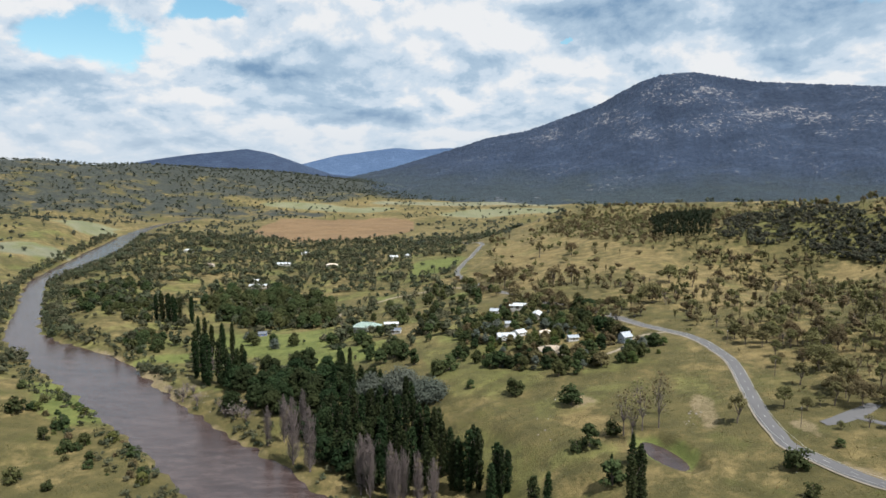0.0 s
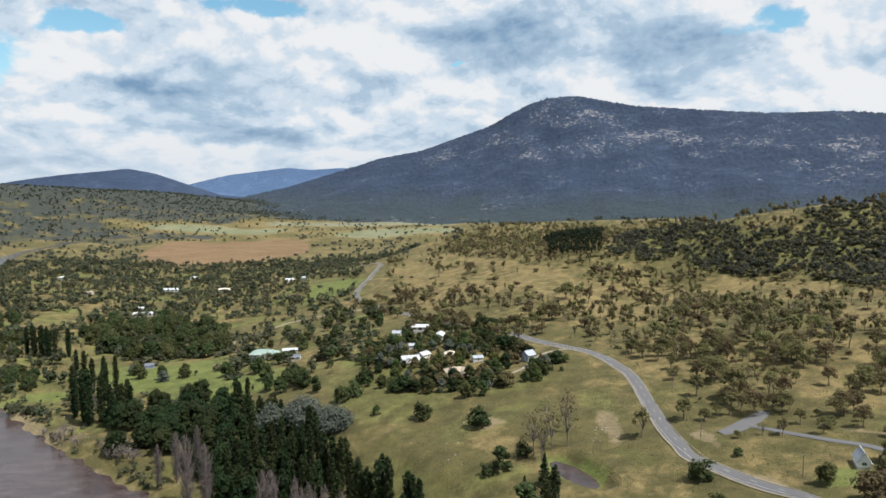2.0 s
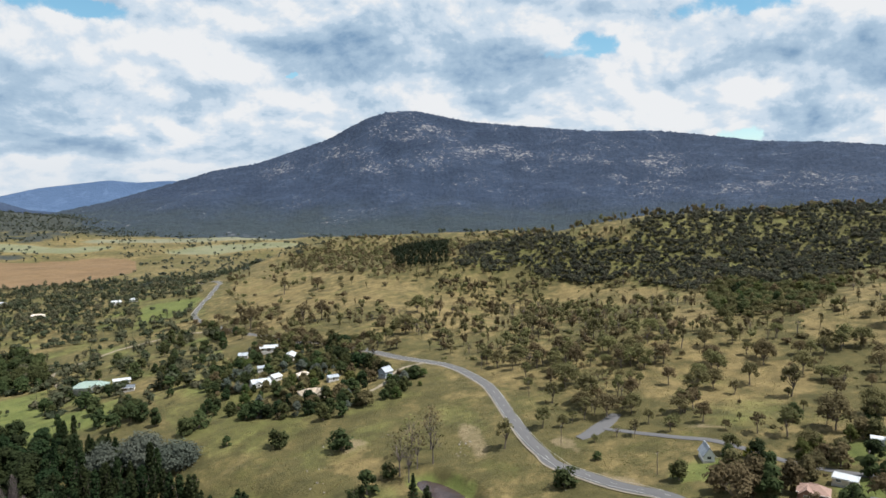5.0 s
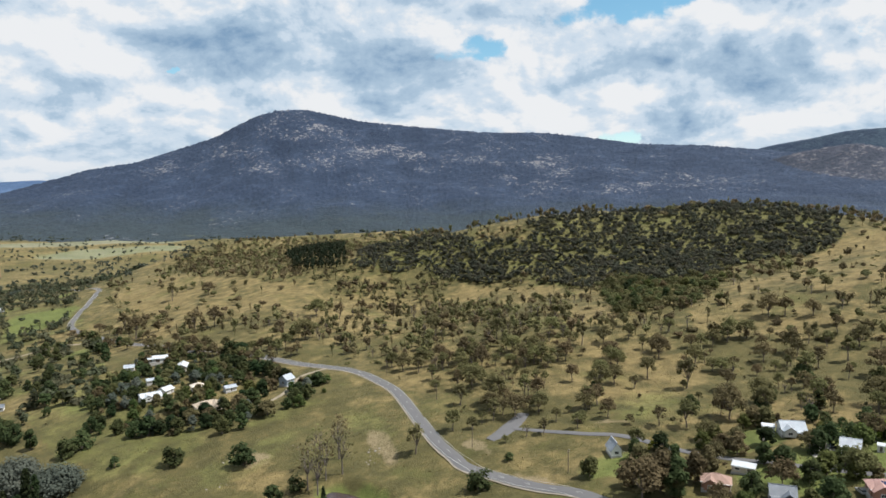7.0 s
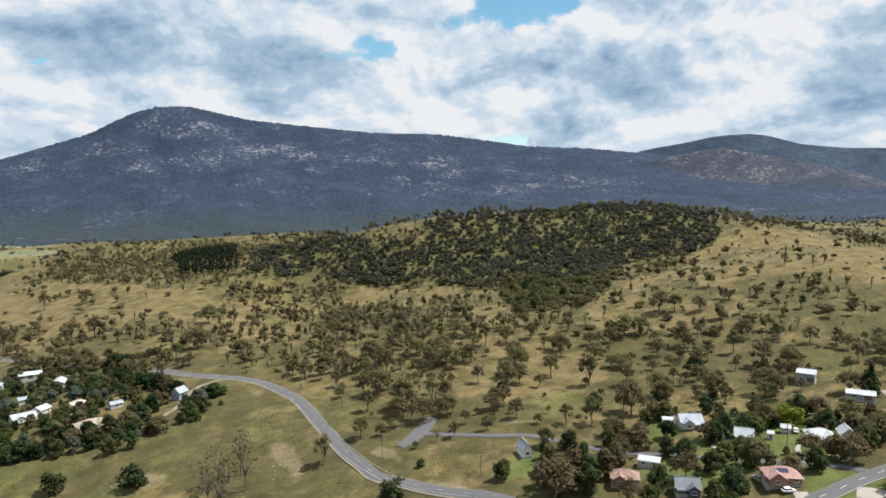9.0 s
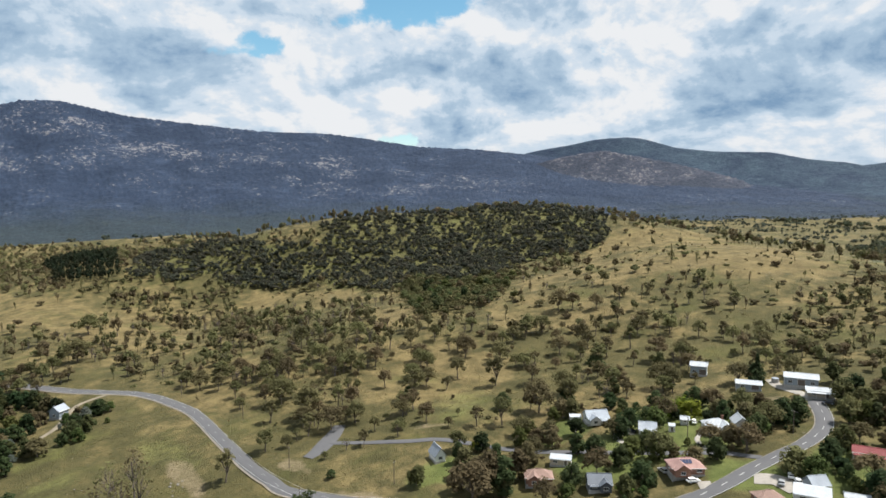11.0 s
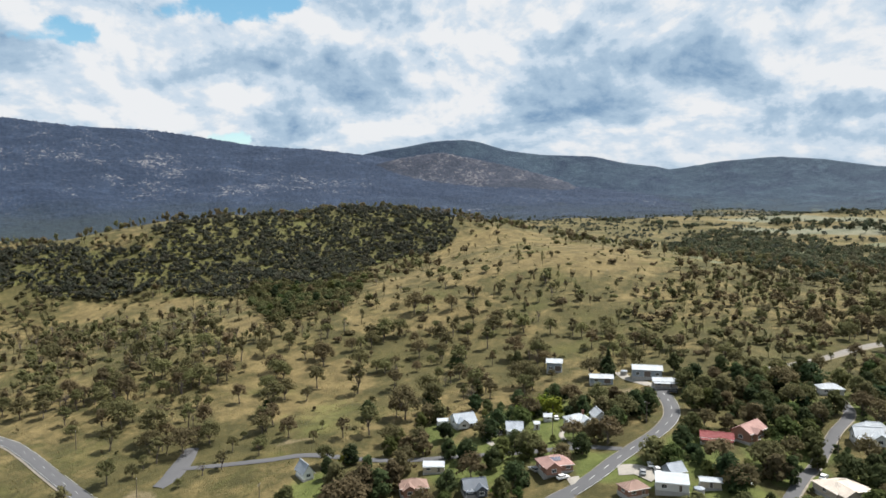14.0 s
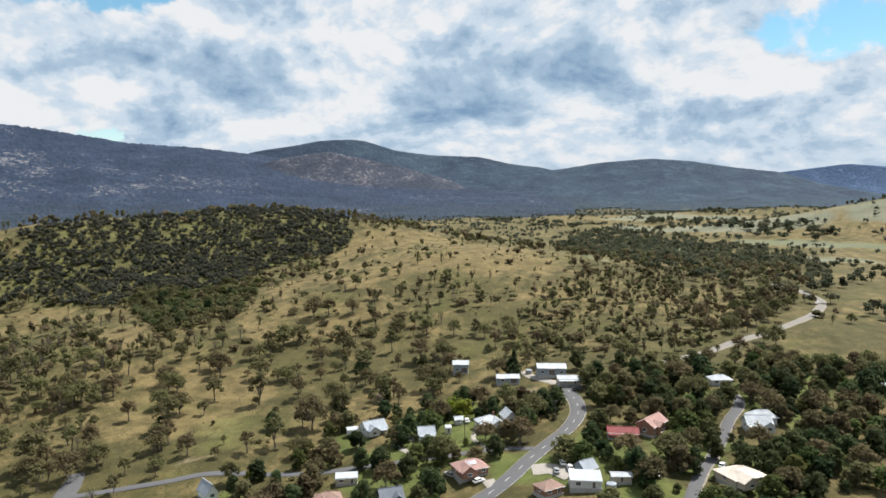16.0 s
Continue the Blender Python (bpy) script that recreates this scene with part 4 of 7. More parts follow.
def build_house(name, label, category, x, y, turn, long, deep, high, rise, kind="gable", roof="white", wall="white", verandah=0.0, chimney=False, wide_door=False, solar=False, group="", wing=None):
    """A building: plinth, walls, roof with ridge and gutter, framed windows and a door, as the place asks."""
    long, deep, high, rise = long * 0.84, deep * 0.84, max(high * 0.88, 2.4), rise * 0.9
    c, s = math.cos(radians(turn)), math.sin(radians(turn))
    zs = [ground_z(x + u * long / 2 * c - v * deep / 2 * s, y + u * long / 2 * s + v * deep / 2 * c) for u in (-1, 0, 1) for v in (-1, 0, 1)]
    z, drop = max(zs) - 0.1, max(zs) - min(zs) + 0.6
    HOUSES.append((x, y))
    house = new(name)
    house.matrix_basis = pose(x, y, z, 0, 0, turn)
    tagged(house, label, category, group)
    a, b = long / 2, deep / 2
    bm = bmesh.new()
    block(bm, -a - 0.15, a + 0.15, -b - 0.15, b + 0.15, -drop, 0.25)
    part("plinth", bm, MAT["concrete"], house)
    bm = bmesh.new()
    if kind == "gable":
        prism(bm, [(-b, 0.25), (b, 0.25), (b, high), (0, high + rise), (-b, high)], -a, a)
        bmesh.ops.rotate(bm, verts=bm.verts, matrix=Matrix.Rotation(radians(90), 3, "Z"))
    elif kind == "skillion":
        prism(bm, [(-b, 0.25), (b, 0.25), (b, high + rise), (-b, high)], -a, a)
        bmesh.ops.rotate(bm, verts=bm.verts, matrix=Matrix.Rotation(radians(90), 3, "Z"))
    else:
        block(bm, -a, a, -b, b, 0.25, high)
    part("wall", bm, WALL[wall], house)
    top = roof_parts(house, a, b, high, rise, 0.25 if kind == "skillion" else 0.5, kind, ROOF[roof])
    count = max(1, int(long / 3.6))
    for i in range(count):
        u = -a + long * (i + 0.5) / count
        if i == count // 2:
            opening(house, "door", u, -b, 0.3, 3.0 if wide_door else 0.95, min(high - 0.6, 2.6 if wide_door else 2.05), 0, False)
        else:
            opening(house, "window", u, -b, 1.1, min(1.5, long / count - 1), min(1.2, high - 1.6), 0)
    if long > 6:
        opening(house, "window", a, 0, 1.1, min(1.4, deep - 1.5), min(1.2, high - 1.6), 90)
        opening(house, "window", -a, 0, 1.1, min(1.4, deep - 1.5), min(1.2, high - 1.6), -90)
    if verandah:
        bm = bmesh.new()
        v0, v1 = -b - verandah, -b - 0.55
        prism(bm, [(v0, high - 0.75), (v1, high - 0.35), (v1, high - 0.25), (v0, high - 0.65)], -a, a)
        bmesh.ops.rotate(bm, verts=bm.verts, matrix=Matrix.Rotation(radians(90), 3, "Z"))
        bmesh.ops.scale(bm, verts=bm.verts, vec=(-1, 1, 1))
        bmesh.ops.reverse_faces(bm, faces=bm.faces)
        porch = part("verandah_roof", bm, ROOF[roof], house)
        for i in range(max(2, int(long / 3)) + 1):
            u = -a + 0.1 + (long - 0.2) * i / max(2, int(long / 3))
            bm = bmesh.new()
            block(bm, u - 0.06, u + 0.06, v0 + 0.1, v0 + 0.22, -0.2, high - 0.72)
            part("post", bm, MAT["trim"], porch)
    if chimney:
        bm = bmesh.new()
        block(bm, a * 0.45, a * 0.45 + 0.8, 0.3, 1.0, high, high + rise + 1.1, 0.03)
        block(bm, a * 0.45 - 0.08, a * 0.45 + 0.88, 0.22, 1.08, high + rise + 0.95, high + rise + 1.1)
        part("chimney", bm, WALL["brick"], house)
    if wing:   # a gabled wing standing out from the front: centre along the house, width, reach
        u, wide, reach = wing
        peak = min(rise * 0.92, wide * 0.36)
        bm = prism(bmesh.new(), [(u - wide / 2, 0.25), (u + wide / 2, 0.25), (u + wide / 2, high), (u, high + peak), (u - wide / 2, high)], -b - reach, -b + 0.1)
        part("wing_wall", bm, WALL[wall], house)
        bm = bmesh.new()
        for sgn in (-1, 1):
            edge = wide / 2 + 0.4
            drop_to = high + peak - edge * peak / (wide / 2)
            prism(bm, [(u, high + peak), (u + sgn * edge, drop_to), (u + sgn * edge, drop_to + 0.16), (u, high + peak + 0.16)], -b - reach - 0.4, -0.1)
        part("wing_roof", bm, ROOF[roof], house)
        opening(house, "window", u, -b - reach, 1.1, 1.5, min(1.2, high - 1.6), 0)
    if solar:
        slope = math.degrees(math.atan2(rise, b))
        for i in range(4):
            bm = bmesh.new()
            block(bm, -0.5, 0.5, -0.85, 0.85, 0, 0.06, 0.01)
            part("solar_panel", bm, MAT["solar"], top, "", pose(-2.2 + i * 1.1, -b * 0.45, high + rise * 0.55 + 0.22, slope, 0, 0))
    return house


# the village
build_house("chapel", "small white gabled chapel with a steep grey roof", "chapel", 184, 230, 63, 8.6, 4.9, 3.0, 3.3, "gable", "grey", "bright")
build_house("cottage", "cottage with a grey steel roof and white carport", "house", 243, 193, -40, 10.5, 9, 3.0, 2.6, "gable", "grey", "white", 1.8, wing=(-2.0, 4.2, 2.2))
build_house("carport", "flat white carport leaning beside the cottage", "carport", 240, 201, -52, 5.5, 3.6, 2.4, 0.3, "skillion", "white", "white")
build_house("cottage", "small grey-roofed cottage with a paved forecourt", "house", 242, 169, -62, 7.5, 7, 2.9, 2.2, "gable", "grey", "white", 1.4)
build_house("house", "white weatherboard house with a white hipped roof", "house", 256, 147, -50, 11, 8, 3.1, 2.3, "hip", "white", "white", 2.0, True, wing=(2.2, 4.4, 2.4))
build_house("house", "white gabled wing standing beside a white house", "house", 262, 140, 35, 8, 6, 3.1, 2.4, "gable", "white", "white")
build_house("garden_shed", "little white garden shed on a lawn", "shed", 259, 161, -60, 3.6, 3, 2.3, 0.9, "gable", "white", "white")
build_house("garden_shed", "small white shed at a lawn's edge", "shed", 249, 162, -60, 2.6, 2.2, 2.1, 0.5, "skillion", "white", "white")
build_house("brick_house", "brick house under a pink terracotta hipped roof with solar panels", "house", 215, 142, -48, 13, 9, 3.0, 2.5, "hip", "tile", "brick", 0, False, False, True, wing=(-2.6, 5.2, 2.4))
build_house("house", "dark boarded house with a dark grey gabled roof", "house", 193, 163, -50, 9, 7, 3.0, 2.5, "gable", "dark", "dark", 1.5, wing=(1.6, 3.6, 2.2))
build_house("shed", "low shed under a flat white roof beside the lane", "shed", 202, 184, -62, 9, 4.8, 2.6, 0.5, "skillion", "white", "cream")
build_house("shed", "tall steel shed with grey walls and a white roof", "shed", 325, 182, -72, 9, 8, 5.2, 1.4, "gable", "white", "grey", 0, False, True)
build_house("shed", "long blue-grey steel shed with a white roof", "shed", 310, 153, -68, 12.5, 6.5, 3.2, 1.2, "gable", "white", "grey", 0, False, True)
build_house("shed", "large blue-grey steel shed with a white roof", "shed", 321, 134, -72, 16, 9, 4.2, 1.5, "gable", "white", "grey", 0, False, True)
build_house("hall", "low white building with a white roof and dark windows", "building", 308, 123, -70, 12.5, 6, 3.2, 1.1, "gable", "white", "cream", 1.8)
build_house("hall", "brick hall with a faded red and pale steel roof", "hall", 261, 83, -22, 14, 8.5, 4.0, 2.4, "gable", "tile", "brick", wing=(-2.0, 3.6, 1.6))
build_house("house", "house wing under a bright red steel roof", "house", 252, 93, -78, 13, 6.5, 2.8, 1.5, "gable", "red", "brick", 1.5)
build_house("cottage", "blue-grey cottage with a grey gabled roof", "house", 220, 102, -40, 6.5, 6.2, 3.2, 2.2, "gable", "grey", "grey")
build_house("shed", "long open shed with a broad white roof", "shed", 212, 101, -75, 12, 7, 3.2, 1.3, "skillion", "white", "white")
build_house("shed", "small cream shed with a white roof", "shed", 217, 90, -72, 7.5, 4, 2.8, 0.6, "gable", "white", "cream")
build_house("house", "white house with twin white gabled roofs", "house", 270, 45, -72, 11, 7, 3.2, 2.8, "gable", "white", "white", 2.2, wing=(2.4, 4.2, 2.6))
build_house("house", "white rear wing with a broad white roof", "house", 277, 43, -72, 12, 6, 3.1, 2.4, "hip", "white", "white")
build_house("house", "wide bungalow under a pale cream steel roof", "house", 229, 53, -50, 15, 12, 2.9, 2.0, "hip", "cream", "cream", 0, wing=(-2.8, 6.0, 3.2))
build_house("house", "white-roofed house half hidden among trees", "house", 321, 57, -70, 11, 7, 3.0, 1.8, "hip", "white", "white")
build_house("shed", "long white-roofed building at the village edge", "shed", 332, -11, -75, 15, 7, 3.2, 1.4, "gable", "white", "cream")
build_house("brick_house", "brick house with brown tiled roof behind trees", "house", 186, 183, -52, 11, 8, 3.0, 2.3, "hip", "brown", "brick", wing=(-1.8, 4.2, 2.0))
build_house("brick_house", "low brick house with a brown roof among shrubs", "house", 206, 112, -40, 9, 7, 2.8, 1.9, "hip", "brown", "brick")
# the hamlet by the main road
build_house("house", "long house with a bright white steel roof in trees", "house", 44, 478, 8, 14, 8, 3.0, 1.6, "gable", "white", "white", 2.0, wing=(-2.5, 4.6, 2.4))
build_house("house", "white wing joined beside a long white house", "house", 54, 484, 40, 9, 7, 3.0, 1.6, "gable", "white", "white")
build_house("shed", "white-roofed farm shed under dark trees", "shed", 62, 572, -6, 16, 8, 3.6, 1.6, "gable", "white", "white", 0, False, True)
build_house("shed", "white-roofed shed standing across a farmyard", "shed", 72, 530, 72, 14, 7, 3.6, 1.5, "gable", "white", "cream", 0, False, True)
build_house("house", "bungalow with a broad tan tiled hipped roof", "house", 69, 433, 4, 18, 11, 2.9, 2.6, "hip", "tan", "cream", wing=(3.0, 6.0, 2.4))
build_house("cottage", "small cottage with a pale roof among shrubs", "house", 71, 473, 0, 9, 7, 2.9, 1.8, "hip", "cream", "white")
build_house("shed", "small white shed among garden trees", "shed", 86, 454, 10, 8, 5, 2.8, 1.0, "gable", "grey", "white")
build_house("house", "pale blue two-storey house with a grey roof", "house", 116, 437, 30, 8, 7, 4.6, 2.4, "gable", "grey", "grey")
build_house("shed", "small white outbuilding behind silver shrubs", "shed", 50, 514, 5, 8, 5, 2.8, 1.0, "gable", "grey", "white")
build_house("cottage", "white cottage at the paddock edge", "house", 43, 574, -10, 8, 6, 2.9, 1.6, "gable", "grey", "white")
build_house("house", "large homestead under a green hipped roof", "house", -64, 588, -12, 26, 13, 3.2, 3.0, "hip", "green", "white", 2.0, True, wing=(5.0, 6.5, 3.0))
build_house("garage", "dark roofed garage beside the homestead", "garage", -40, 560, -5, 14, 8, 2.8, 1.4, "gable", "dark", "white", 0, False, True)
build_house("shed", "white roofed shed behind the homestead", "shed", -44, 588, 8, 14, 6, 3.0, 1.0, "gable", "white", "white")
build_house("shed", "small bright blue shed on a lawn", "shed", -166, 633, 10, 9, 5, 2.6, 1.0, "skillion", "dark", "blue")
build_house("shed", "long white-roofed farm shed beside a paddock", "shed", -238, 899, 6, 30, 9, 3.6, 1.6, "gable", "white", "cream", 0, False, True)
build_house("shed", "small pale shed behind a longer shed", "shed", -254, 938, 6, 13, 6, 3.4, 1.2, "gable", "white", "white")
build_house("house", "white-roofed house among dark riverside trees", "house", -250, 1090, 4, 26, 9, 3.4, 1.8, "gable", "white", "white")
build_house("house", "pale-roofed house in valley trees", "house", -170, 1068, 0, 20, 9, 3.2, 2.0, "hip", "cream", "white")
build_house("house", "white-roofed house far along the river", "house", -242, 1229, 0, 16, 9, 3.2, 2.0, "hip", "white", "white")
build_house("house", "distant white house in a treed garden", "house", -76, 1076, 20, 14, 9, 3.2, 2.0, "gable", "white", "white")
build_house("house", "distant white-roofed house among garden trees", "house", -54, 1071, -20, 12, 8, 3.2, 2.0, "gable", "white", "white")
build_house("house", "far white house near the river bend", "house", -430, 1182, 0, 18, 9, 3.4, 2.0, "hip", "white", "white")
build_house("house", "far house with a tan tiled roof", "house", -350, 1040, 0, 18, 10, 3.2, 2.4, "hip", "tan", "cream")

# ---- trees ----
# places of the trees that stand out: x, y, height
GUMS_A = [(185, 316, 19), (215, 373, 14), (206, 320, 9), (230, 288, 19), (213, 278, 12), (280, 358, 17), (243, 381, 13), (268, 292, 14), (296, 310, 15), (269, 267, 19),
    (279, 251, 13), (348, 303, 14), (345, 311, 11), (329, 266, 13), (258, 216, 16), (393, 308, 17), (314, 232, 17), (284, 207, 15), (349, 263, 15), (363, 262, 12), (298,
    188, 15), (338, 210, 16), (246, 224, 17), (224, 228, 15), (216, 236, 11), (308, 346, 12), (269, 389, 16), (283, 391, 14), (152, 302, 12), (242, 476, 15)]
GUMS_B = [(128, 294, 16), (105, 657, 24), (122, 658, 20), (117, 845, 24), (152, 823, 17), (142, 520, 14), (158, 381, 15), (203, 622, 18), (217, 603, 18), (249, 627, 16),
    (253, 412, 16), (213, 390, 18), (189, 343, 16), (256, 345, 14), (270, 317, 12), (252, 286, 9), (332, 336, 12), (299, 287, 14), (350, 232, 16), (354, 295, 13), (398,
    300, 14), (402, 284, 12), (386, 259, 13), (386, 243, 13), (62, 696, 23), (58, 746, 24), (163, 538, 18), (208, 259, 11), (185, 257, 7), (172, 294, 7)]
BARE_GUMS = [(80, 298, 24), (89, 301, 22), (96, 300, 22), (82, 292, 23), (327, 192, 13), (91, 315, 22), (101, 316, 24)]
SHRUBS = [(131, 248, 10), (152, 257, 4), (65, 343, 11), (40, 373, 12), (16, 391, 6), (4, 427, 24), (-3, 423, 15), (35, 420, 12), (-268, 425, 12), (-262, 431, 7), (-230,
    389, 8), (-211, 376, 8), (-230, 408, 10), (-204, 384, 8), (-218, 338, 9), (-195, 329, 6), (-190, 361, 7), (-292, 473, 7), (58, 292, 6), (64, 293, 11), (76, 300, 8),
    (126, 227, 6), (66, 260, 13)]
POPLARS_A = [(-44, 370, 27), (-40, 373, 27), (-35, 372, 27), (-28, 357, 27), (-24, 358, 27), (-19, 352, 27), (-12, 341, 27), (-8, 337, 27), (-4, 334, 27), (0, 317, 27),
    (-38, 344, 27), (-30, 339, 27), (-22, 331, 27), (-15, 325, 27), (-8, 318, 27), (-50, 381, 27), (-56, 389, 27)]
POPLARS_B = [(4, 305, 24), (8, 301, 24), (6, 304, 24), (14, 309, 24), (16, 306, 24), (23, 288, 24), (25, 285, 24), (20, 275, 24), (35, 259, 24), (40, 253, 24), (71, 240,
    24), (67, 237, 24), (-288, 706, 27), (-275, 694, 27), (-262, 676, 27), (-250, 688, 27), (-213, 599, 27), (-205, 592, 27), (-189, 562, 27), (-182, 566, 27), (-197,
    545, 27), (-181, 517, 27), (-173, 564, 27)]
BARE_POPLARS = [(-90, 383, 28), (-88, 390, 28), (-85, 392, 28), (-80, 388, 28), (-75, 378, 28), (-39, 323, 28), (-36, 324, 28), (-30, 314, 28), (-26, 310, 28), (-21, 302,
    28), (-14, 298, 28), (-7, 299, 28), (-4, 289, 28), (-140, 424, 28), (-186, 509, 28), (-144, 422, 28), (-101, 386, 28)]
BIG_DARK = [(-141, 467, 16), (-134, 469, 16), (-118, 456, 16), (-106, 451, 16), (-95, 451, 16), (-81, 434, 16), (-68, 426, 16), (-120, 434, 16), (-106, 422, 16), (-66,
    388, 16), (-62, 355, 16), (-56, 360, 16), (-133, 428, 16), (-97, 492, 16), (-104, 489, 16)]
GARDEN_W = [(-252, 841, 12), (-222, 806, 12), (-202, 811, 12), (-182, 793, 12), (-157, 757, 12), (-144, 774, 12), (-132, 778, 12), (-121, 665, 12), (-135, 658, 12),
    (-158, 664, 12), (-148, 678, 12), (-224, 727, 12), (-204, 720, 12), (-90, 553, 12), (-64, 540, 12), (-51, 483, 12), (-27, 472, 12), (-19, 454, 12), (-34, 479, 12),
    (-164, 592, 12), (-143, 579, 12), (-125, 576, 12)]
GARDEN_H = [(77, 620, 9), (56, 526, 9), (67, 531, 9), (36, 537, 9), (27, 508, 9), (16, 484, 9), (36, 490, 9), (42, 494, 9), (10, 454, 9), (13, 461, 9), (-2, 423, 9), (57,
    451, 9), (63, 441, 9), (50, 450, 9), (77, 462, 9), (94, 487, 9), (102, 485, 9), (110, 487, 9), (115, 473, 9), (115, 460, 9), (87, 492, 9), (92, 426, 9), (83, 404, 9),
    (88, 399, 9), (109, 401, 9), (117, 402, 9), (130, 421, 9), (66, 406, 9), (48, 410, 9), (29, 423, 9), (22, 436, 9), (36, 425, 9), (76, 386, 9), (66, 388, 9)]
SILVER_H = [(31, 509, 8), (40, 510, 8), (24, 488, 8), (30, 474, 8), (80, 474, 8), (-173, 611, 9), (-140, 571, 9)]
VILLAGE_A = [(318, 153, 10), (338, 142, 10), (330, 123, 10), (317, 160, 10), (280, 166, 10), (277, 157, 10), (266, 148, 10), (260, 138, 10), (254, 131, 10), (242, 130,
    10), (272, 128, 10), (266, 131, 10), (278, 123, 10), (262, 106, 10), (255, 102, 10), (298, 104, 10), (285, 98, 10), (305, 114, 10), (318, 87, 10), (319, 75, 10),
    (288, 80, 10), (272, 72, 10), (272, 65, 10), (244, 68, 10), (256, 62, 10), (236, 75, 10), (230, 67, 10), (230, 89, 10), (222, 85, 10), (225, 98, 10), (220, 102, 10),
    (199, 116, 10), (202, 113, 10)]
VILLAGE_B = [(196, 123, 9), (199, 120, 9), (202, 144, 9), (192, 137, 9), (201, 151, 9), (191, 152, 9), (190, 168, 9), (190, 172, 9), (202, 189, 9), (196, 189, 9), (179,
    183, 9), (212, 192, 9), (212, 183, 9), (213, 176, 9), (242, 177, 9), (233, 176, 9), (256, 216, 9), (279, 204, 9), (298, 186, 9), (311, 232, 9), (328, 204, 9), (200,
    105, 9), (199, 97, 9), (208, 84, 9), (209, 56, 9), (244, 60, 9), (241, 52, 9), (237, 49, 9), (242, 44, 9), (246, 40, 9), (287, 32, 9), (299, 24, 9)]
VILLAGE_C = [(335, 24, 9), (353, 23, 9), (360, 8, 9), (370, 2, 9), (332, 10, 9), (303, 9, 9), (304, 1, 9), (284, 9, 9), (280, 19, 9), (271, 26, 9), (282, 42, 9), (296,
    46, 9), (323, 34, 9), (286, 52, 9), (284, 59, 9), (278, 61, 9), (330, 43, 9), (328, 53, 9), (305, 65, 9), (298, 70, 9), (246, 33, 9), (243, 28, 9), (251, 18, 9),
    (242, 15, 9), (260, 8, 9), (350, -13, 9), (240, 24, 9), (222, 39, 9), (222, 32, 9), (171, 194, 15), (172, 188, 15), (162, 194, 15), (158, 187, 15), (155, 194, 15)]
BRIGHT = [(264, 172, 8), (268, 162, 7.5), (273, 168, 7), (198, 222, 4), (189, 169, 4), (195, 154, 4)]
CHURCHYARD = [(176, 232, 8), (194, 228, 8), (164, 222, 8), (203, 197, 8), (195, 189, 8), (220, 214, 8), (241, 241, 8), (248, 230, 8), (276, 225, 8), (296, 217, 8), (229,
    290, 8), (210, 276, 8)]
def leaves(rng, centres, radii, per, size, up=0.6):
    """Leaf tufts as small leaf sprays spread through clumps; they face outward, with scatter. Returns places and faces."""
    n = len(centres) * per
    c, r = np.repeat(centres, per, 0), np.repeat(radii, per, 0)
    d = rng.normal(size=(n, 3))
    d /= np.linalg.norm(d, axis=1, keepdims=True)
    p = c + d * r * (rng.uniform(0.25, 1.0, (n, 1)) ** 0.6)
    nrm = d + 0.32 * rng.normal(size=(n, 3)) + (0, 0, up)
    nrm /= np.linalg.norm(nrm, axis=1, keepdims=True)
    u = np.cross(nrm, rng.normal(size=(n, 3)))
    u /= np.linalg.norm(u, axis=1, keepdims=True)
    v = np.cross(nrm, u)
    s = size * rng.uniform(0.6, 1.35, (n, 1))
    q = np.stack([p - u * s * 0.62 - v * s * 0.36, p + u * s * 0.62 - v * s * 0.30, p + v * s * 0.72], 1)
    return q.reshape(-1, 3), np.arange(n * 3).reshape(n, 3)


def tube(points, radii, sides=5):
    """A tapering limb through the points."""
    verts, faces = [], []
    for k, (p, r) in enumerate(zip(points, radii)):
        for i in range(sides):
            a = i / sides * 2 * math.pi
            verts.append((p[0] + r * math.cos(a), p[1] + r * math.sin(a), p[2]))
    for k in range(len(points) - 1):
        for i in range(sides):
            j = (i + 1) % sides
            faces.append((k * sides + i, k * sides + j, (k + 1) * sides + j, (k + 1) * sides + i))
    return verts, faces


def limbs(items):
    """Joins limbs into one mesh. Each item: places, faces, and for a branch the item and the place in it that it grows from."""
    verts, faces, first = [], [], []
    for v, f, *root in items:
        k = len(verts)
        first.append(k)
        verts += v
        faces += [tuple(i + k for i in g) for g in f]
        if root:
            faces.append((first[root[0]] + root[1], k, k + 1))
    return verts, faces


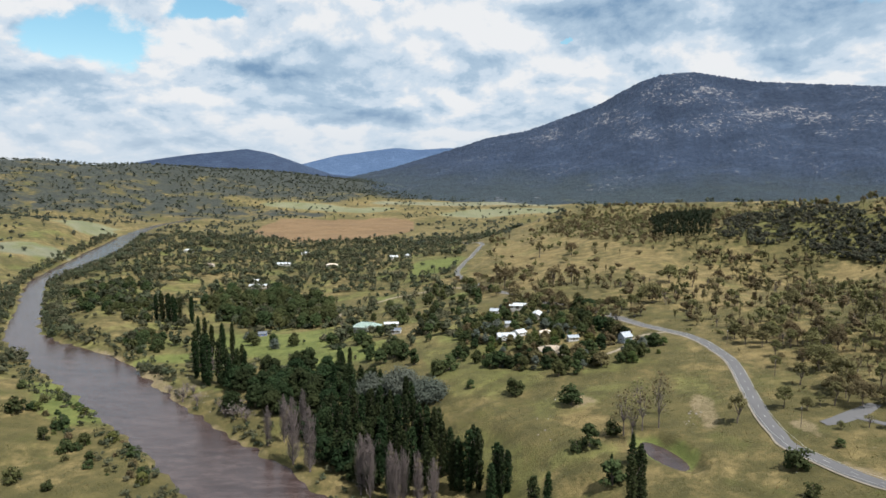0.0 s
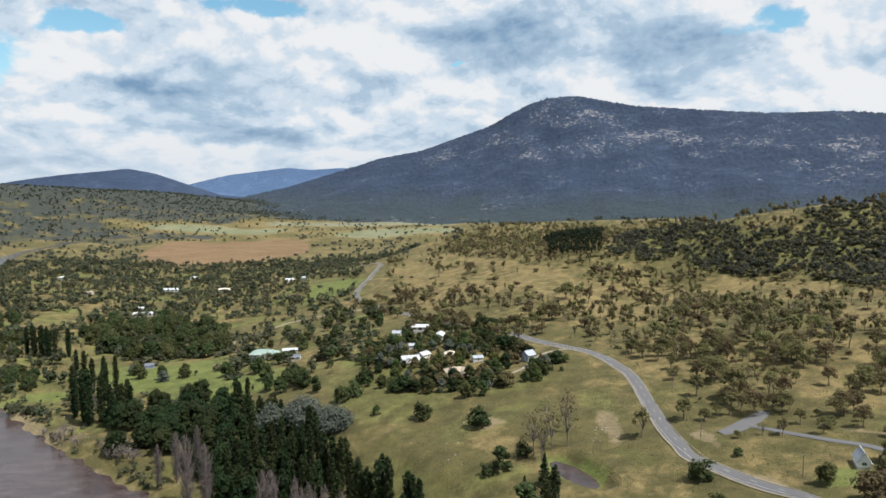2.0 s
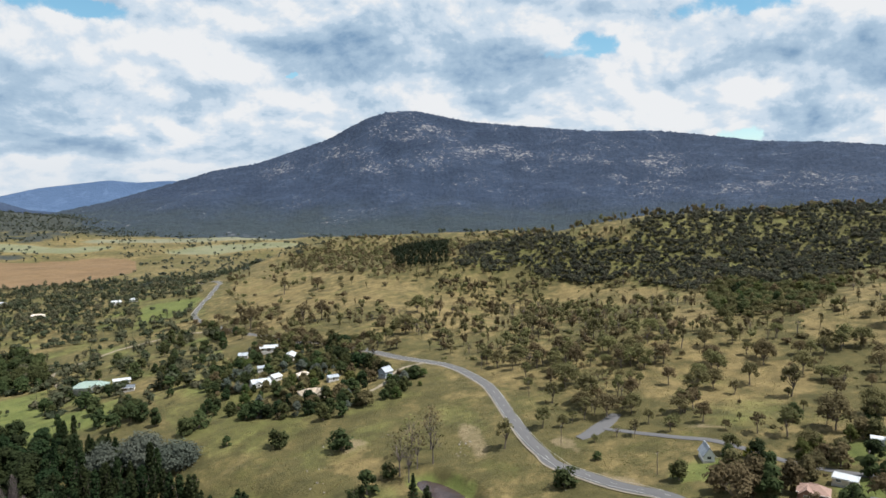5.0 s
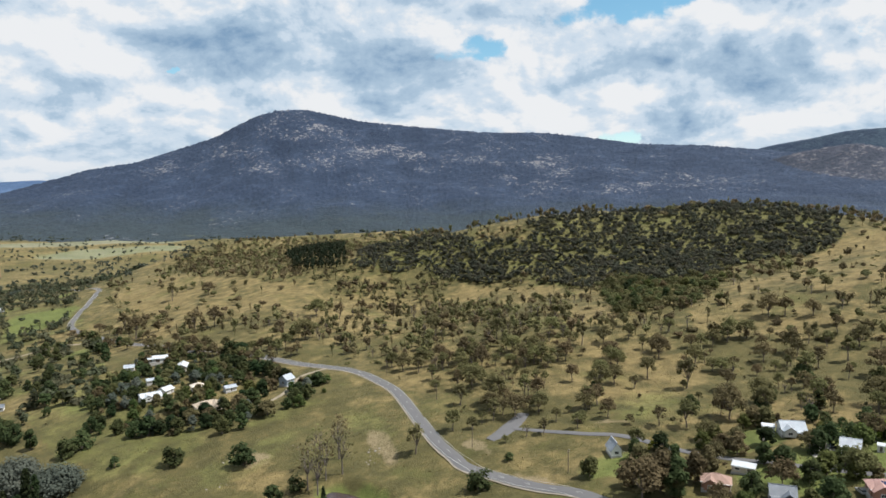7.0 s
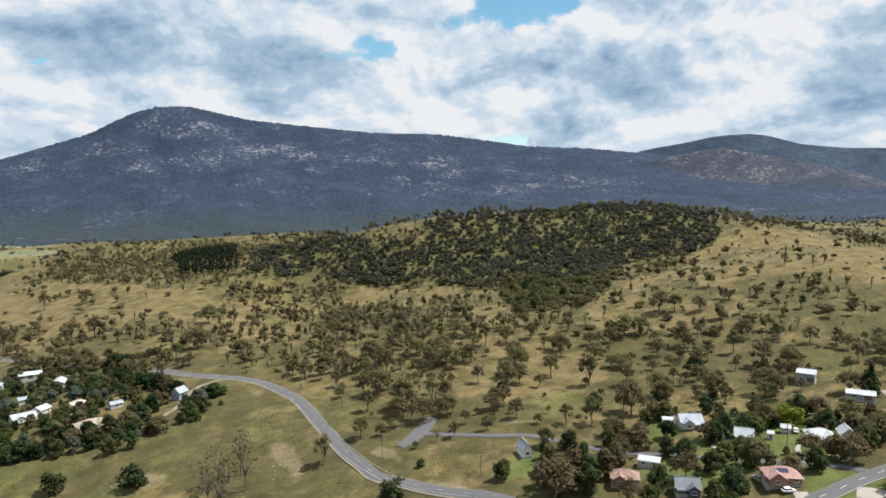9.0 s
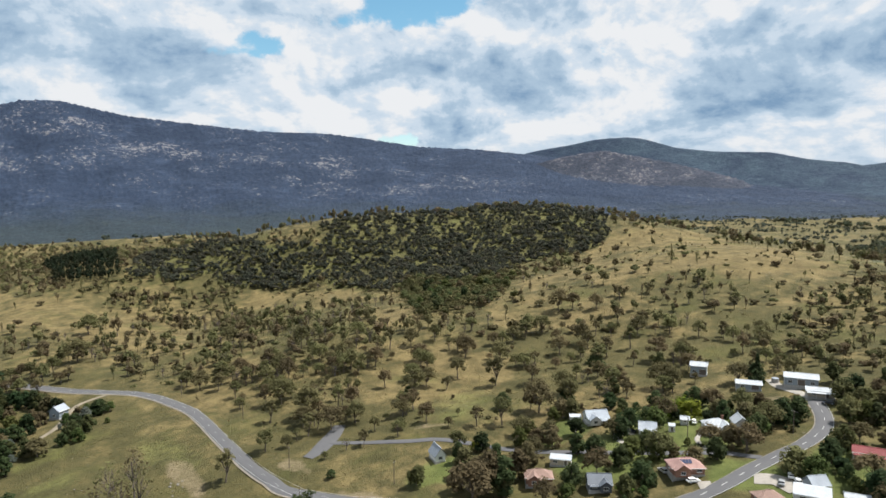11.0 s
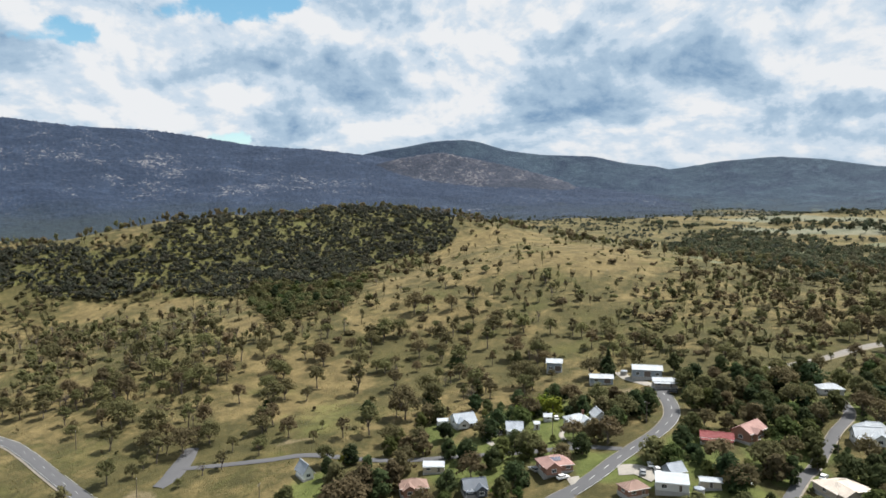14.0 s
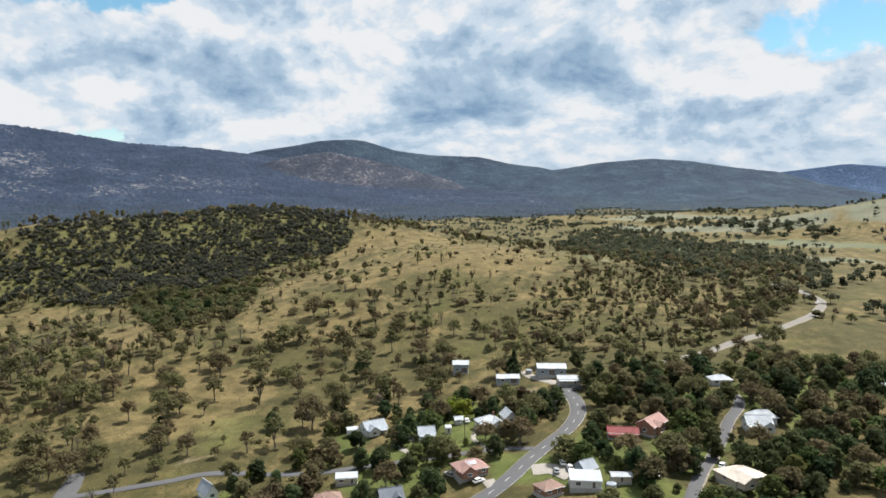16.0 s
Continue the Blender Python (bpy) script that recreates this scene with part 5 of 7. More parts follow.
def build_gum(name, seed, label, mat, high=12.0, spread=4.6, clumps=11, per=26, size=0.95, bare=False):
    """An open-crowned tree: forking trunk and limbs, leaf tufts in separate clumps at their ends."""
    rng = np.random.RandomState(seed)
    tree = new(name)
    tagged(tree, label, "tree")
    fork = high * rng.uniform(0.22, 0.36)
    lean = rng.uniform(-0.6, 0.6, 2)
    items = [tube([(0, 0, -0.8), (lean[0] * 0.4, lean[1] * 0.4, fork * 0.6), (lean[0], lean[1], fork)], (0.34, 0.27, 0.22))]
    centres, radii = [], []
    for k in range(clumps):
        q = (k + 0.5) / clumps
        a, reach = k * 2.4 + rng.uniform(-0.4, 0.4), spread * math.sqrt(q) * 0.82
        top = high * (0.90 - 0.36 * q - rng.uniform(0, 0.16))
        end = np.array([reach * math.cos(a), reach * math.sin(a), top])
        mid = np.array([lean[0], lean[1], fork]) * 0.45 + end * 0.55 + rng.normal(size=3) * 0.35
        branch = len(items)
        items.append((*tube([(lean[0], lean[1], fork - 0.2), tuple(mid), tuple(end)], (0.16, 0.09, 0.03), 4), 0, 10))
        for _ in range(3 if bare else 1):
            items.append((*tube([tuple(mid), tuple(mid + (end - mid) * 0.7 + rng.normal(size=3) * 1.1)], (0.06, 0.02), 3), branch, 4))
        centres.append(end)
        w = rng.uniform(0.8, 1.25) * spread * 0.40
        radii.append((w, w, w * rng.uniform(0.65, 0.95)))
    v, f = limbs(items)
    mesh_object("trunk", v, f, MAT["bare" if bare else "bark"], tree)
    v, f = leaves(rng, np.array(centres), np.array(radii), per, size)
    mesh_object("crown", v, f, mat, tree)
    return tree


def build_dense(name, seed, label, mat, high=9.0, wide=4.0, clumps=16, per=30, size=0.9, low=0.12, category="tree"):
    """A close-leaved tree or shrub: short trunk, a heaped crown of overlapping clumps with an uneven outline."""
    rng = np.random.RandomState(seed)
    tree = new(name)
    tagged(tree, label, category)
    v, f = limbs([tube([(0, 0, -0.8), (0.05, 0, high * 0.25), (0.15, 0.1, high * 0.75)], (0.30, 0.22, 0.06))] +
                 [(*tube([(0, 0, high * 0.25), (math.cos(k * 2.1) * wide * 0.6, math.sin(k * 2.1) * wide * 0.6, high * 0.55)], (0.12, 0.03), 4), 0, 5) for k in range(4)])
    mesh_object("trunk", v, f, MAT["bark"], tree)
    centres, radii = [], []
    for k in range(clumps):
        h = rng.uniform(low, 1) ** 0.8
        around = wide * math.sqrt(max(0.05, 1 - (2 * (h - 0.42)) ** 2 * 0.82)) * rng.uniform(0.35, 0.85)
        a = k * 2.4 + rng.uniform(-0.5, 0.5)
        w = wide * rng.uniform(0.34, 0.54)
        centres.append((around * math.cos(a), around * math.sin(a), high * h * 0.88))
        radii.append((w, w, w * 0.8))
    v, f = leaves(rng, np.array(centres), np.array(radii), per, size)
    mesh_object("crown", v, f, mat, tree)
    return tree


def build_poplar(name, seed, label, mat, high=26.0, wide=2.1, bare=False):
    """A columnar poplar: steep branches close to the stem, leafy or bare."""
    rng = np.random.RandomState(seed)
    tree = new(name)
    tagged(tree, label, "tree")
    rings = 24
    items = [tube([(0.1 * math.sin(3 * k / rings), 0.1 * math.sin(2 * k / rings), -1 + (high + 1) * k / rings) for k in range(rings + 1)], [0.38 - 0.35 * k / rings for k in range(rings + 1)])]
    for k in range(110 if bare else 14):
        ring = rng.randint(2, 18)
        z0, a = -1 + (high + 1) * ring / rings, rng.uniform(0, 6.283)
        out, rise = wide * rng.uniform(0.5, 1.05), high * rng.uniform(0.14, 0.26)
        items.append((*tube([(0, 0, z0), (out * 0.7 * math.cos(a), out * 0.7 * math.sin(a), z0 + rise * 0.4), (out * math.cos(a), out * math.sin(a), min(z0 + rise, high))], (0.15, 0.11, 0.05), 3), 0, ring * 5))
    v, f = limbs(items)
    mesh_object("trunk", v, f, MAT["bare" if bare else "bark"], tree)
    if bare:
        n = 900
        h = rng.uniform(0.12, 1, n)
        a, o = rng.uniform(0, 6.283, n), wide * np.sqrt(np.clip(1 - (1.9 * (h - 0.42)) ** 2 * 0.8, 0.05, 1)) * rng.uniform(0.2, 1, n)
        base = np.stack([o * np.cos(a), o * np.sin(a), h * high * 0.96], 1)
        tip = base + np.stack([0.25 * np.cos(a), 0.25 * np.sin(a), rng.uniform(0.9, 1.9, n)], 1)
        thin = np.stack([-np.sin(a), np.cos(a), np.zeros(n)], 1) * 0.08
        q = np.stack([base - thin, base + thin, tip], 1).reshape(-1, 3)
        mesh_object("twig_mass", q, np.arange(n * 3).reshape(n, 3), MAT["bare"], tree)
    else:
        # a narrow column of upright leafy strands, drawn in only near the tip
        hs = np.linspace(0.05, 0.97, 40)
        w = wide * np.minimum(1, np.clip((1.05 - hs) / 0.30, 0, 1)) ** 0.6 * np.clip(0.45 + hs * 3, 0, 1)
        turn = np.arange(40) * 2.4
        out = w * rng.uniform(0.25, 0.6, 40)
        centres = np.stack([out * np.cos(turn), out * np.sin(turn), hs * high], 1)
        radii = np.stack([w * 0.5, w * 0.5, np.full(40, high * 0.075)], 1)
        radii[:, 2] = np.minimum(radii[:, 2], (1.0 - hs) * high + 0.4)
        v, f = leaves(rng, centres, radii, 36, 0.8, 0.1)
        mesh_object("crown", v, f, mat, tree)
    return tree


def build_conifer(name, seed, label, mat, high=14.0, wide=3.0):
    rng = np.random.RandomState(seed)
    tree = new(name)
    tagged(tree, label, "tree")
    v, f = tube([(0, 0, -1), (0, 0, high * 0.98)], (0.3, 0.03))
    mesh_object("trunk", v, f, MAT["bark"], tree)
    centres, radii = [], []
    for k in range(30):
        h = (k + 0.5) / 30
        o = wide * (1 - h) * 0.7
        centres.append((o * math.cos(k * 2.4), o * math.sin(k * 2.4), high * (0.06 + 0.92 * h)))
        radii.append((wide * (1 - h) * 0.55 + 0.2, wide * (1 - h) * 0.55 + 0.2, 0.7))
    v, f = leaves(rng, np.array(centres), np.array(radii), 24, 0.8)
    mesh_object("crown", v, f, mat, tree)
    return tree


def planted(protos, native, places, group, seed, wide=1.0):
    """Copies of the prototypes at every place; the prototypes take the first places."""
    rng = np.random.RandomState(seed)
    pts = np.array([(p[0], p[1]) for p in places], float)
    fit = keep_clear(pts[:, 0], pts[:, 1], -2.0)
    places, pts = [p for p, k in zip(places, fit) if k], pts[fit]
    zs = height(pts[:, 0], pts[:, 1])
    todo = []
    for k, (x, y, h) in enumerate(places):
        s = h / native
        m = pose(x, y, zs[k] - 0.1, 0, 0, rng.uniform(0, 360)) @ Matrix.Diagonal((s * wide * rng.uniform(0.85, 1.15), s * wide * rng.uniform(0.85, 1.15), s, 1))
        todo.append((protos[k % len(protos)], m))
    for proto, m in todo[len(protos):]:
        copy_thing(proto, m)["group"] = group
    for proto, m in todo[:len(protos)]:
        proto.matrix_basis = m
        proto["group"] = group


def woodland(name, label, mat, x, y, high, wide, clumps, per, size, seed, low=0.3, trunk=True, category="woodland"):
    """Many trees past counting, in one mesh: stems and clumped leaf tufts, tinted tree by tree."""
    rng = np.random.RandomState(seed)
    n = len(x)
    z = height(x, y)
    base = np.stack([x, y, z], 1)
    c = rng.normal(size=(n, clumps, 3))
    c /= np.linalg.norm(c, axis=2, keepdims=True)
    c *= rng.uniform(0.3, 0.85, (n, clumps, 1))
    c[..., 0:2] *= wide[:, None, None]
    c[..., 2] = (low + (1 - low) * (0.5 + 0.45 * c[..., 2])) * high[:, None]
    c += base[:, None]
    r = np.repeat(np.stack([wide * 0.48, wide * 0.48, high * (1 - low) * 0.26], 1)[:, None], clumps, 1)
    v, f = leaves(rng, c.reshape(-1, 3), r.reshape(-1, 3), per, size)
    # leaf size follows the tree's size
    spray = v.reshape(n, clumps * per, 3, 3)
    mid = spray.mean(2, keepdims=True)
    spray = mid + (spray - mid) * (wide / wide.mean())[:, None, None, None]
    v = spray.reshape(-1, 3)
    tint = np.repeat(rng.uniform(0, 1, n), clumps * per * 3)
    if trunk:
        a = np.arange(3) * 2.094
        ring = np.stack([np.cos(a), np.sin(a), np.zeros(3)], 1)
        w = (high * 0.022)[:, None, None]
        low_ring = base[:, None] + ring[None] * w - (0, 0, 0.5)
        top_ring = base[:, None] + ring[None] * w * 0.4
        top_ring[..., 2] += (high * 0.7)[:, None]
        tv = np.concatenate([low_ring, top_ring], 1).reshape(-1, 3)
        k = (np.arange(n) * 6)[:, None, None]
        tf = (k + np.array([[0, 1, 4], [0, 4, 3], [1, 2, 5], [1, 5, 4], [2, 0, 3], [2, 3, 5]])[None]).reshape(-1, 3) + len(v)
        v, f = np.concatenate([v, tv]), np.concatenate([f, tf])
        tint = np.concatenate([tint, np.repeat(rng.uniform(0, 1, n), 6)])
    ob = mesh_object(name, v, f, mat)
    attribute(ob, "tint", tint)
    return tagged(ob, label, category, kind="stuff")


def keep_clear(x, y, slack=0.0):
    """False on roads, in water, in houses and on the pond."""
    ok = np.ones(np.shape(x), bool)
    for line, half in ((MAIN_ROAD, 6), (STREET, 7), (LANE, 3.5), (EAST_ROAD, 4.5), (SIDE_STREET, 3.2), (DRIVE, 4), (HAMLET_DRIVE, 3)):
        ok &= along([(a, b, 1) for a, b in smooth_line(line, 3)], x, y)[0] > half + slack
    d, w = along(RIVER, x, y)
    ok &= d > w + 2
    ok &= np.hypot((x - 92) / 9, (y - 279) / 17) > 1
    ok &= np.hypot((x - 172) / 17, (y - 286) / 9) > 1
    for hx, hy in HOUSES:
        ok &= np.hypot(x - hx, y - hy) > (6.5 if hx > 160 else 6.0)
        if hx > 160:   # village houses keep a yard on their street side
            ok &= np.hypot(x - hx + 6.0, y - hy + 1.0) > 8.0
    ok &= ~in_shape(EAST_FLAT, x, y)
    # and the village street an open verge
    ok &= along([(a, b, 1) for a, b in smooth_line(STREET, 3)], x + 11.0, y + 2.0)[0] > 6.5
    return ok


def scatter(seed, n, box, density):
    """Places in a box (x0, x1, y0, y1), kept with the chance that density(x, y) gives."""
    rng = np.random.RandomState(seed)
    x, y = rng.uniform(box[0], box[1], n), rng.uniform(box[2], box[3], n)
    keep = rng.uniform(0, 1, n) < density(x, y)
    x, y = x[keep], y[keep]
    ok = keep_clear(x, y)
    return x[ok], y[ok]


def thin(x, y, gap):
    """Drops places nearer than gap to an earlier one."""
    cells, keep = {}, []
    for k in range(len(x)):
        cx, cy = int(x[k] // gap), int(y[k] // gap)
        near = [q for i in (-1, 0, 1) for j in (-1, 0, 1) for q in cells.get((cx + i, cy + j), ())]
        if all((x[k] - x[q]) ** 2 + (y[k] - y[q]) ** 2 > gap * gap for q in near):
            cells.setdefault((cx, cy), []).append(k)
            keep.append(k)
    return x[keep], y[keep]


def patches_of(x, y):
    open_ground = np.zeros(np.shape(x))
    for p in STRAWS:
        open_ground = np.maximum(open_ground, inside(p, x, y))
    for p in LAWNS:
        open_ground = np.maximum(open_ground, inside(p, x, y))
    return open_ground


def savanna(x, y):
    """How thickly the hillside is treed."""
    d = 0.30 + 0.5 * wave_noise(x, y, 70, 77)
    for shape in CLOSE_TREES:
        d = np.where(in_shape(shape, x, y), d + 0.44, d)
    d = np.where(in_shape(THICKET, x, y), 0.75 + 0.3 * wave_noise(x, y, 40, 78), d)
    d = d * (1 - 0.85 * patches_of(x, y))
    for shape in STRAW_SHAPES:
        d = np.where(in_shape(shape, x, y), d * (0.34 if shape is STRAW_SHAPES[3] else 0.18), d)
    for shape in (WOOD, SCRUB, FRINGE, PINES, HILL_SCRUB):
        d = np.where(in_shape(shape, x, y), 0, d)
    # uphill of the road only
    road_x = np.interp(y, (100, 230, 264, 300, 368, 423, 457, 540, 612, 705, 865, 1150), (330, 240, 150, 150, 168, 170, 160, 125, 90, 65, 35, 75))
    d = np.where(x < road_x + 8, 0, d)
    village = (x < 340) & (y < 175) | (x < 300) & (y < 130) | (x < 262) & (y < 245)
    d = np.where(village, 0, d)
    d = np.where((x > 440) & (y < 330), d * 0.8, d)
    return np.clip(d, 0, 1)


# the nearest gum trees stand singly, the rest are woodland past counting
gums = [build_gum("gum_tree", 200 + k, "gum tree with an open olive-brown crown in dry pasture", MAT["gum"], 12.0, s, c, p, 0.58) for k, (s, c, p) in enumerate(((4.4, 15, 70), (5.2, 18, 72), (3.4, 11, 60), (4.2, 13, 40), (4.8, 16, 66), (2.8, 9, 55), (5.8, 18, 70)))]
sx, sy = scatter(5, 18000, (60, 760, -20, 1100), savanna)
sx, sy = thin(sx, sy, 4.8)
far_off = np.hypot(sx, sy - 40)
order = np.argsort(far_off)
near, rest = order[:210], order[210:]
rng = np.random.RandomState(9)
planted(gums, 12.0, GUMS_A + GUMS_B + [(float(sx[k]), float(sy[k]), float(rng.uniform(4, 14))) for k in near], "gum trees on the hillside", 11, 0.95)
n = len(rest)
woodland("hillside_woodland", "scattered olive-brown gum trees over the dry hillside", MAT["gum_far"], sx[rest], sy[rest], 2.0 + 10.5 * rng.uniform(0, 1, n) ** 0.8, 1.2 + 3.2 * rng.uniform(0, 1, n) ** 1.2, 8, 22, 0.92, 12, 0.26)

dead = [build_gum("bare_tree", 300 + k, "leafless grey-brown gum tree with thin upright branches", MAT["gum"], 20.0, 5.5, 13, 7, 0.8, True) for k in range(3)]
planted(dead, 20.0, BARE_GUMS, "bare gum trees by the pond", 21, 0.9)
dx, dy = scatter(25, 900, (150, 480, 150, 640), lambda x, y: savanna(x, y) * 0.5)
planted([build_gum("dead_tree", 330 + k, "dead grey tree with bare branches on the hillside", MAT["gum"], 12.0, 3.4, 11, 6, 0.6, True) for k in range(3)], 12.0,
        [(float(a), float(b), 7.0 + 5.0 * ((k * 37) % 10) / 10) for k, (a, b) in enumerate(zip(dx, dy))][:120], "dead trees on the hillside", 26)

# dark wood over the hill, a greener fringe below it, a stand of pines on its shoulder
wx, wy = scatter(31, 30000, (230, 740, 340, 940), lambda x, y: in_shape(WOOD, x, y) * np.clip(0.84 + 0.85 * wave_noise(x, y, 46, 33) + 0.3 * wave_noise(x, y, 16, 34), 0.05, 1) * (1 - 0.55 * smooth(815, 850, 0.77 * x + 0.64 * y)))
wx, wy = thin(wx, wy, 3.9)
n = len(wx)
woodland("dark_wood", "dense dark olive wood covering the rocky hill", MAT["dark_wood"], wx, wy, rng.uniform(3.5, 8.0, n), rng.uniform(2.2, 4.6, n), 6, 22, 1.15, 32, 0.1, False)
gx, gy = scatter(34, 2600, (330, 510, 350, 530), lambda x, y: in_shape(FRINGE, x, y) * np.clip(0.75 + 0.8 * wave_noise(x, y, 40, 35), 0.05, 1))
gx, gy = thin(gx, gy, 5.6)
n = len(gx)
woodland("fringe_trees", "rounded olive-green trees along the lower edge of the wood", MAT["fringe"], gx, gy, rng.uniform(4, 9.5, n), rng.uniform(2.6, 5.8, n), 9, 30, 0.95, 36, 0.12)
gx, gy = scatter(44, 2600, (240, 400, 780, 1040), lambda x, y: in_shape(PINES, x, y) * 0.9)
gx, gy = thin(gx, gy, 4.4)
n = len(gx)
woodland("pine_stand", "stand of tall dark green pines on the hill's shoulder", MAT["pine"], gx, gy, rng.uniform(9, 15, n), rng.uniform(1.8, 3.0, n), 6, 14, 1.3, 45, 0.1)
# scrub above the village
qx, qy = scatter(35, 3600, (340, 640, 0, 190), lambda x, y: in_shape(SCRUB, x, y) * np.clip(0.55 + 0.75 * wave_noise(x, y, 34, 36), 0.04, 1))
qx, qy = thin(qx, qy, 4.2)
n = len(qx)
woodland("scrub", "olive and grey scrub of low gum trees", MAT["gum_far"], qx, qy, 2.0 + 9.0 * rng.uniform(0, 1, n) ** 1.6, 1.0 + 3.2 * rng.uniform(0, 1, n) ** 1.6, 6, 20, 0.95, 37, 0.2)
jx, jy = scatter(38, 7000, (150, 480, 730, 1220), lambda x, y: in_shape(HILL_SCRUB, x, y) * np.where(in_shape(PINES, x, y), 0, 1) * np.clip(0.45 + 0.7 * wave_noise(x, y, 40, 39), 0.05, 1))
jx, jy = thin(jx, jy, 4.5)
n = len(jx)
woodland("hill_scrub", "grey-olive scrub on the shoulder of the hill", MAT["gum_far"], jx, jy, rng.uniform(2.5, 8.5, n), rng.uniform(1.6, 4.0, n), 6, 16, 1.2, 40, 0.15)
# low shrubs dotted over the grassy ridge
hx, hy = scatter(41, 1300, (320, 740, 130, 460), lambda x, y: np.where(in_shape(WOOD, x, y), 0, 0.35) * (0.5 + 0.5 * patches_of(x, y)))
hx, hy = thin(hx, hy, 5.0)
n = len(hx)
woodland("ridge_shrubs", "small dark shrubs dotted over straw-coloured grass", MAT["gum_far"], hx, hy, 0.9 + 4.5 * rng.uniform(0, 1, n) ** 3, 0.7 + 2.4 * rng.uniform(0, 1, n) ** 3, 4, 11, 0.8, 42, 0.1, False, "shrubs")

# poplars, bare poplars and the grove by the river
planted([build_poplar("poplar", 400 + k, "tall columnar dark green poplar beside the river", MAT["poplar"], 26.0, w) for k, w in enumerate((2.7, 3.2, 2.3))], 26.0, POPLARS_A + POPLARS_B +
        [(-181, 502, 28), (-172, 491, 37), (-166, 483, 38), (-159, 486, 33), (-171, 535, 30), (-285, 686, 26), (-277, 681, 29), (-270, 678, 30), (-264, 676, 30), (-259, 680, 27), (-256, 702, 25),
         (7, 302, 26), (12, 299, 29), (16, 296, 29), (24, 289, 22), (28, 287, 19)], "poplars along the river flat", 43, 1.0)
planted([build_poplar("bare_poplar", 420 + k, "leafless purple-grey columnar poplar on the river bank", MAT["bare"], 28.0, 3.0, True) for k in range(2)], 28.0,
        [(-83, 355, 36), (-78, 352, 43), (-74, 349, 41), (-69, 349, 36), (-80, 360, 38), (-39, 319, 31), (-34, 314, 31), (-24, 309, 30), (-18, 306, 27), (-11, 302, 27), (-99, 382, 24), (-170, 500, 26)] + BARE_POPLARS[::3], "bare poplars on the river bank", 44, 1.0)
planted([build_dense("riverside_tree", 440 + k, "broad dark green tree in the riverside grove", MAT["poplar"], 16.0, 7.0, 30, 60, 1.15) for k in range(3)], 16.0, BIG_DARK, "dark trees in the riverside grove", 45)
planted([build_dense("silver_willow", 450, "wide silver-leaved willow at the edge of the grove", MAT["silver"], 13.0, 10.0, 44, 110, 0.8)], 13.0, [(-24, 402, 17), (-8, 388, 14), (-42, 410, 16)], "silver willows", 46)
planted([build_dense("silver_shrub", 455 + k, "round silver-grey garden tree on a lawn", MAT["silver"], 8.0, 4.2, 16, 34, 0.9) for k in range(2)], 8.0, SILVER_H, "silver garden trees", 47)
# gardens
garden = [build_dense("garden_tree", 460 + k, "leafy dark green garden tree near houses", MAT["garden"], 9.0, w, 22, 48, 0.78) for k, w in enumerate((3.6, 4.4, 3.0, 4.0, 5.0))]
planted(garden, 9.0, GARDEN_W + GARDEN_H + VILLAGE_A[::2] + VILLAGE_B + VILLAGE_C[::2] + CHURCHYARD[::2], "garden trees", 48, 0.95)
planted([build_gum("street_gum", 480 + k, "tall brown-green gum tree in the village", MAT["gum"], 13.0, s, 17, 56, 0.8) for k, s in enumerate((5.6, 6.6, 5.0))], 13.0,
        [(x, y, h + 1.5) for x, y, h in VILLAGE_A[1::2] + VILLAGE_C[1::2] + CHURCHYARD[1::2]], "gum trees in the village", 49)
planted([build_dense("bright_shrub", 490 + k, "bright yellow-green leafy shrub in a garden", MAT["bright"], 5.0, 3.4, 12, 34, 0.7, 0.1, "shrub") for k in range(2)], 5.0, BRIGHT, "bright garden shrubs", 50)
planted([build_dense("shrub", 500 + k, "rounded dark green shrub standing in pasture", MAT["garden"], 6.0, w, 13, 34, 0.75, 0.05, "shrub") for k, w in enumerate((3.2, 2.7, 3.6))], 6.0, [(x, y, min(h, 11)) for x, y, h in SHRUBS], "shrubs in the pasture", 51)
planted([build_dense("hedge_tree", 508, "dark green tree in a close row behind the hamlet", MAT["poplar"], 8.0, 3.4, 20, 44, 0.8)], 8.0,
        [(98 + 2.2 * k, 523 - 8.5 * k, 8 + (k * 5) % 4) for k in range(10)] + [(106, 533, 14), (112, 528, 12)], "dark trees behind the hamlet", 66)
planted([build_conifer("conifer", 510, "dark narrow conifer beside the homestead", MAT["poplar"])], 14.0, [(-93, 640, 20), (66, 262, 12), (77, 272, 13), (318, 152, 15), (90, 585, 15)], "conifers", 52)
# gardens fill in between the houses; the grove and the dark clump on the flat close up
HAMLET = [(10, 440), (30, 420), (60, 395), (95, 390), (125, 398), (138, 420), (128, 450), (105, 500), (88, 540), (85, 590), (50, 600), (25, 560), (12, 500)]
VILLAGE = [(175, 175), (215, 205), (250, 215), (275, 180), (290, 150), (300, 110), (330, 90), (345, 60), (370, 20), (375, -25), (300, -20), (240, 0), (205, 40), (195, 90), (190, 118), (215, 118), (205, 135), (185, 150)]
GROVE = [(-160, 500), (-137, 495), (-92, 488), (-60, 453), (-28, 398), (-2, 346), (8, 318), (-5, 306), (-38, 322), (-62, 358), (-88, 395), (-118, 440), (-150, 470)]
CLUMP = [(-278, 801), (-267, 856), (-226, 827), (-205, 874), (-140, 811), (-106, 689), (-95, 620), (-134, 655), (-193, 667), (-223, 711), (-248, 721)]


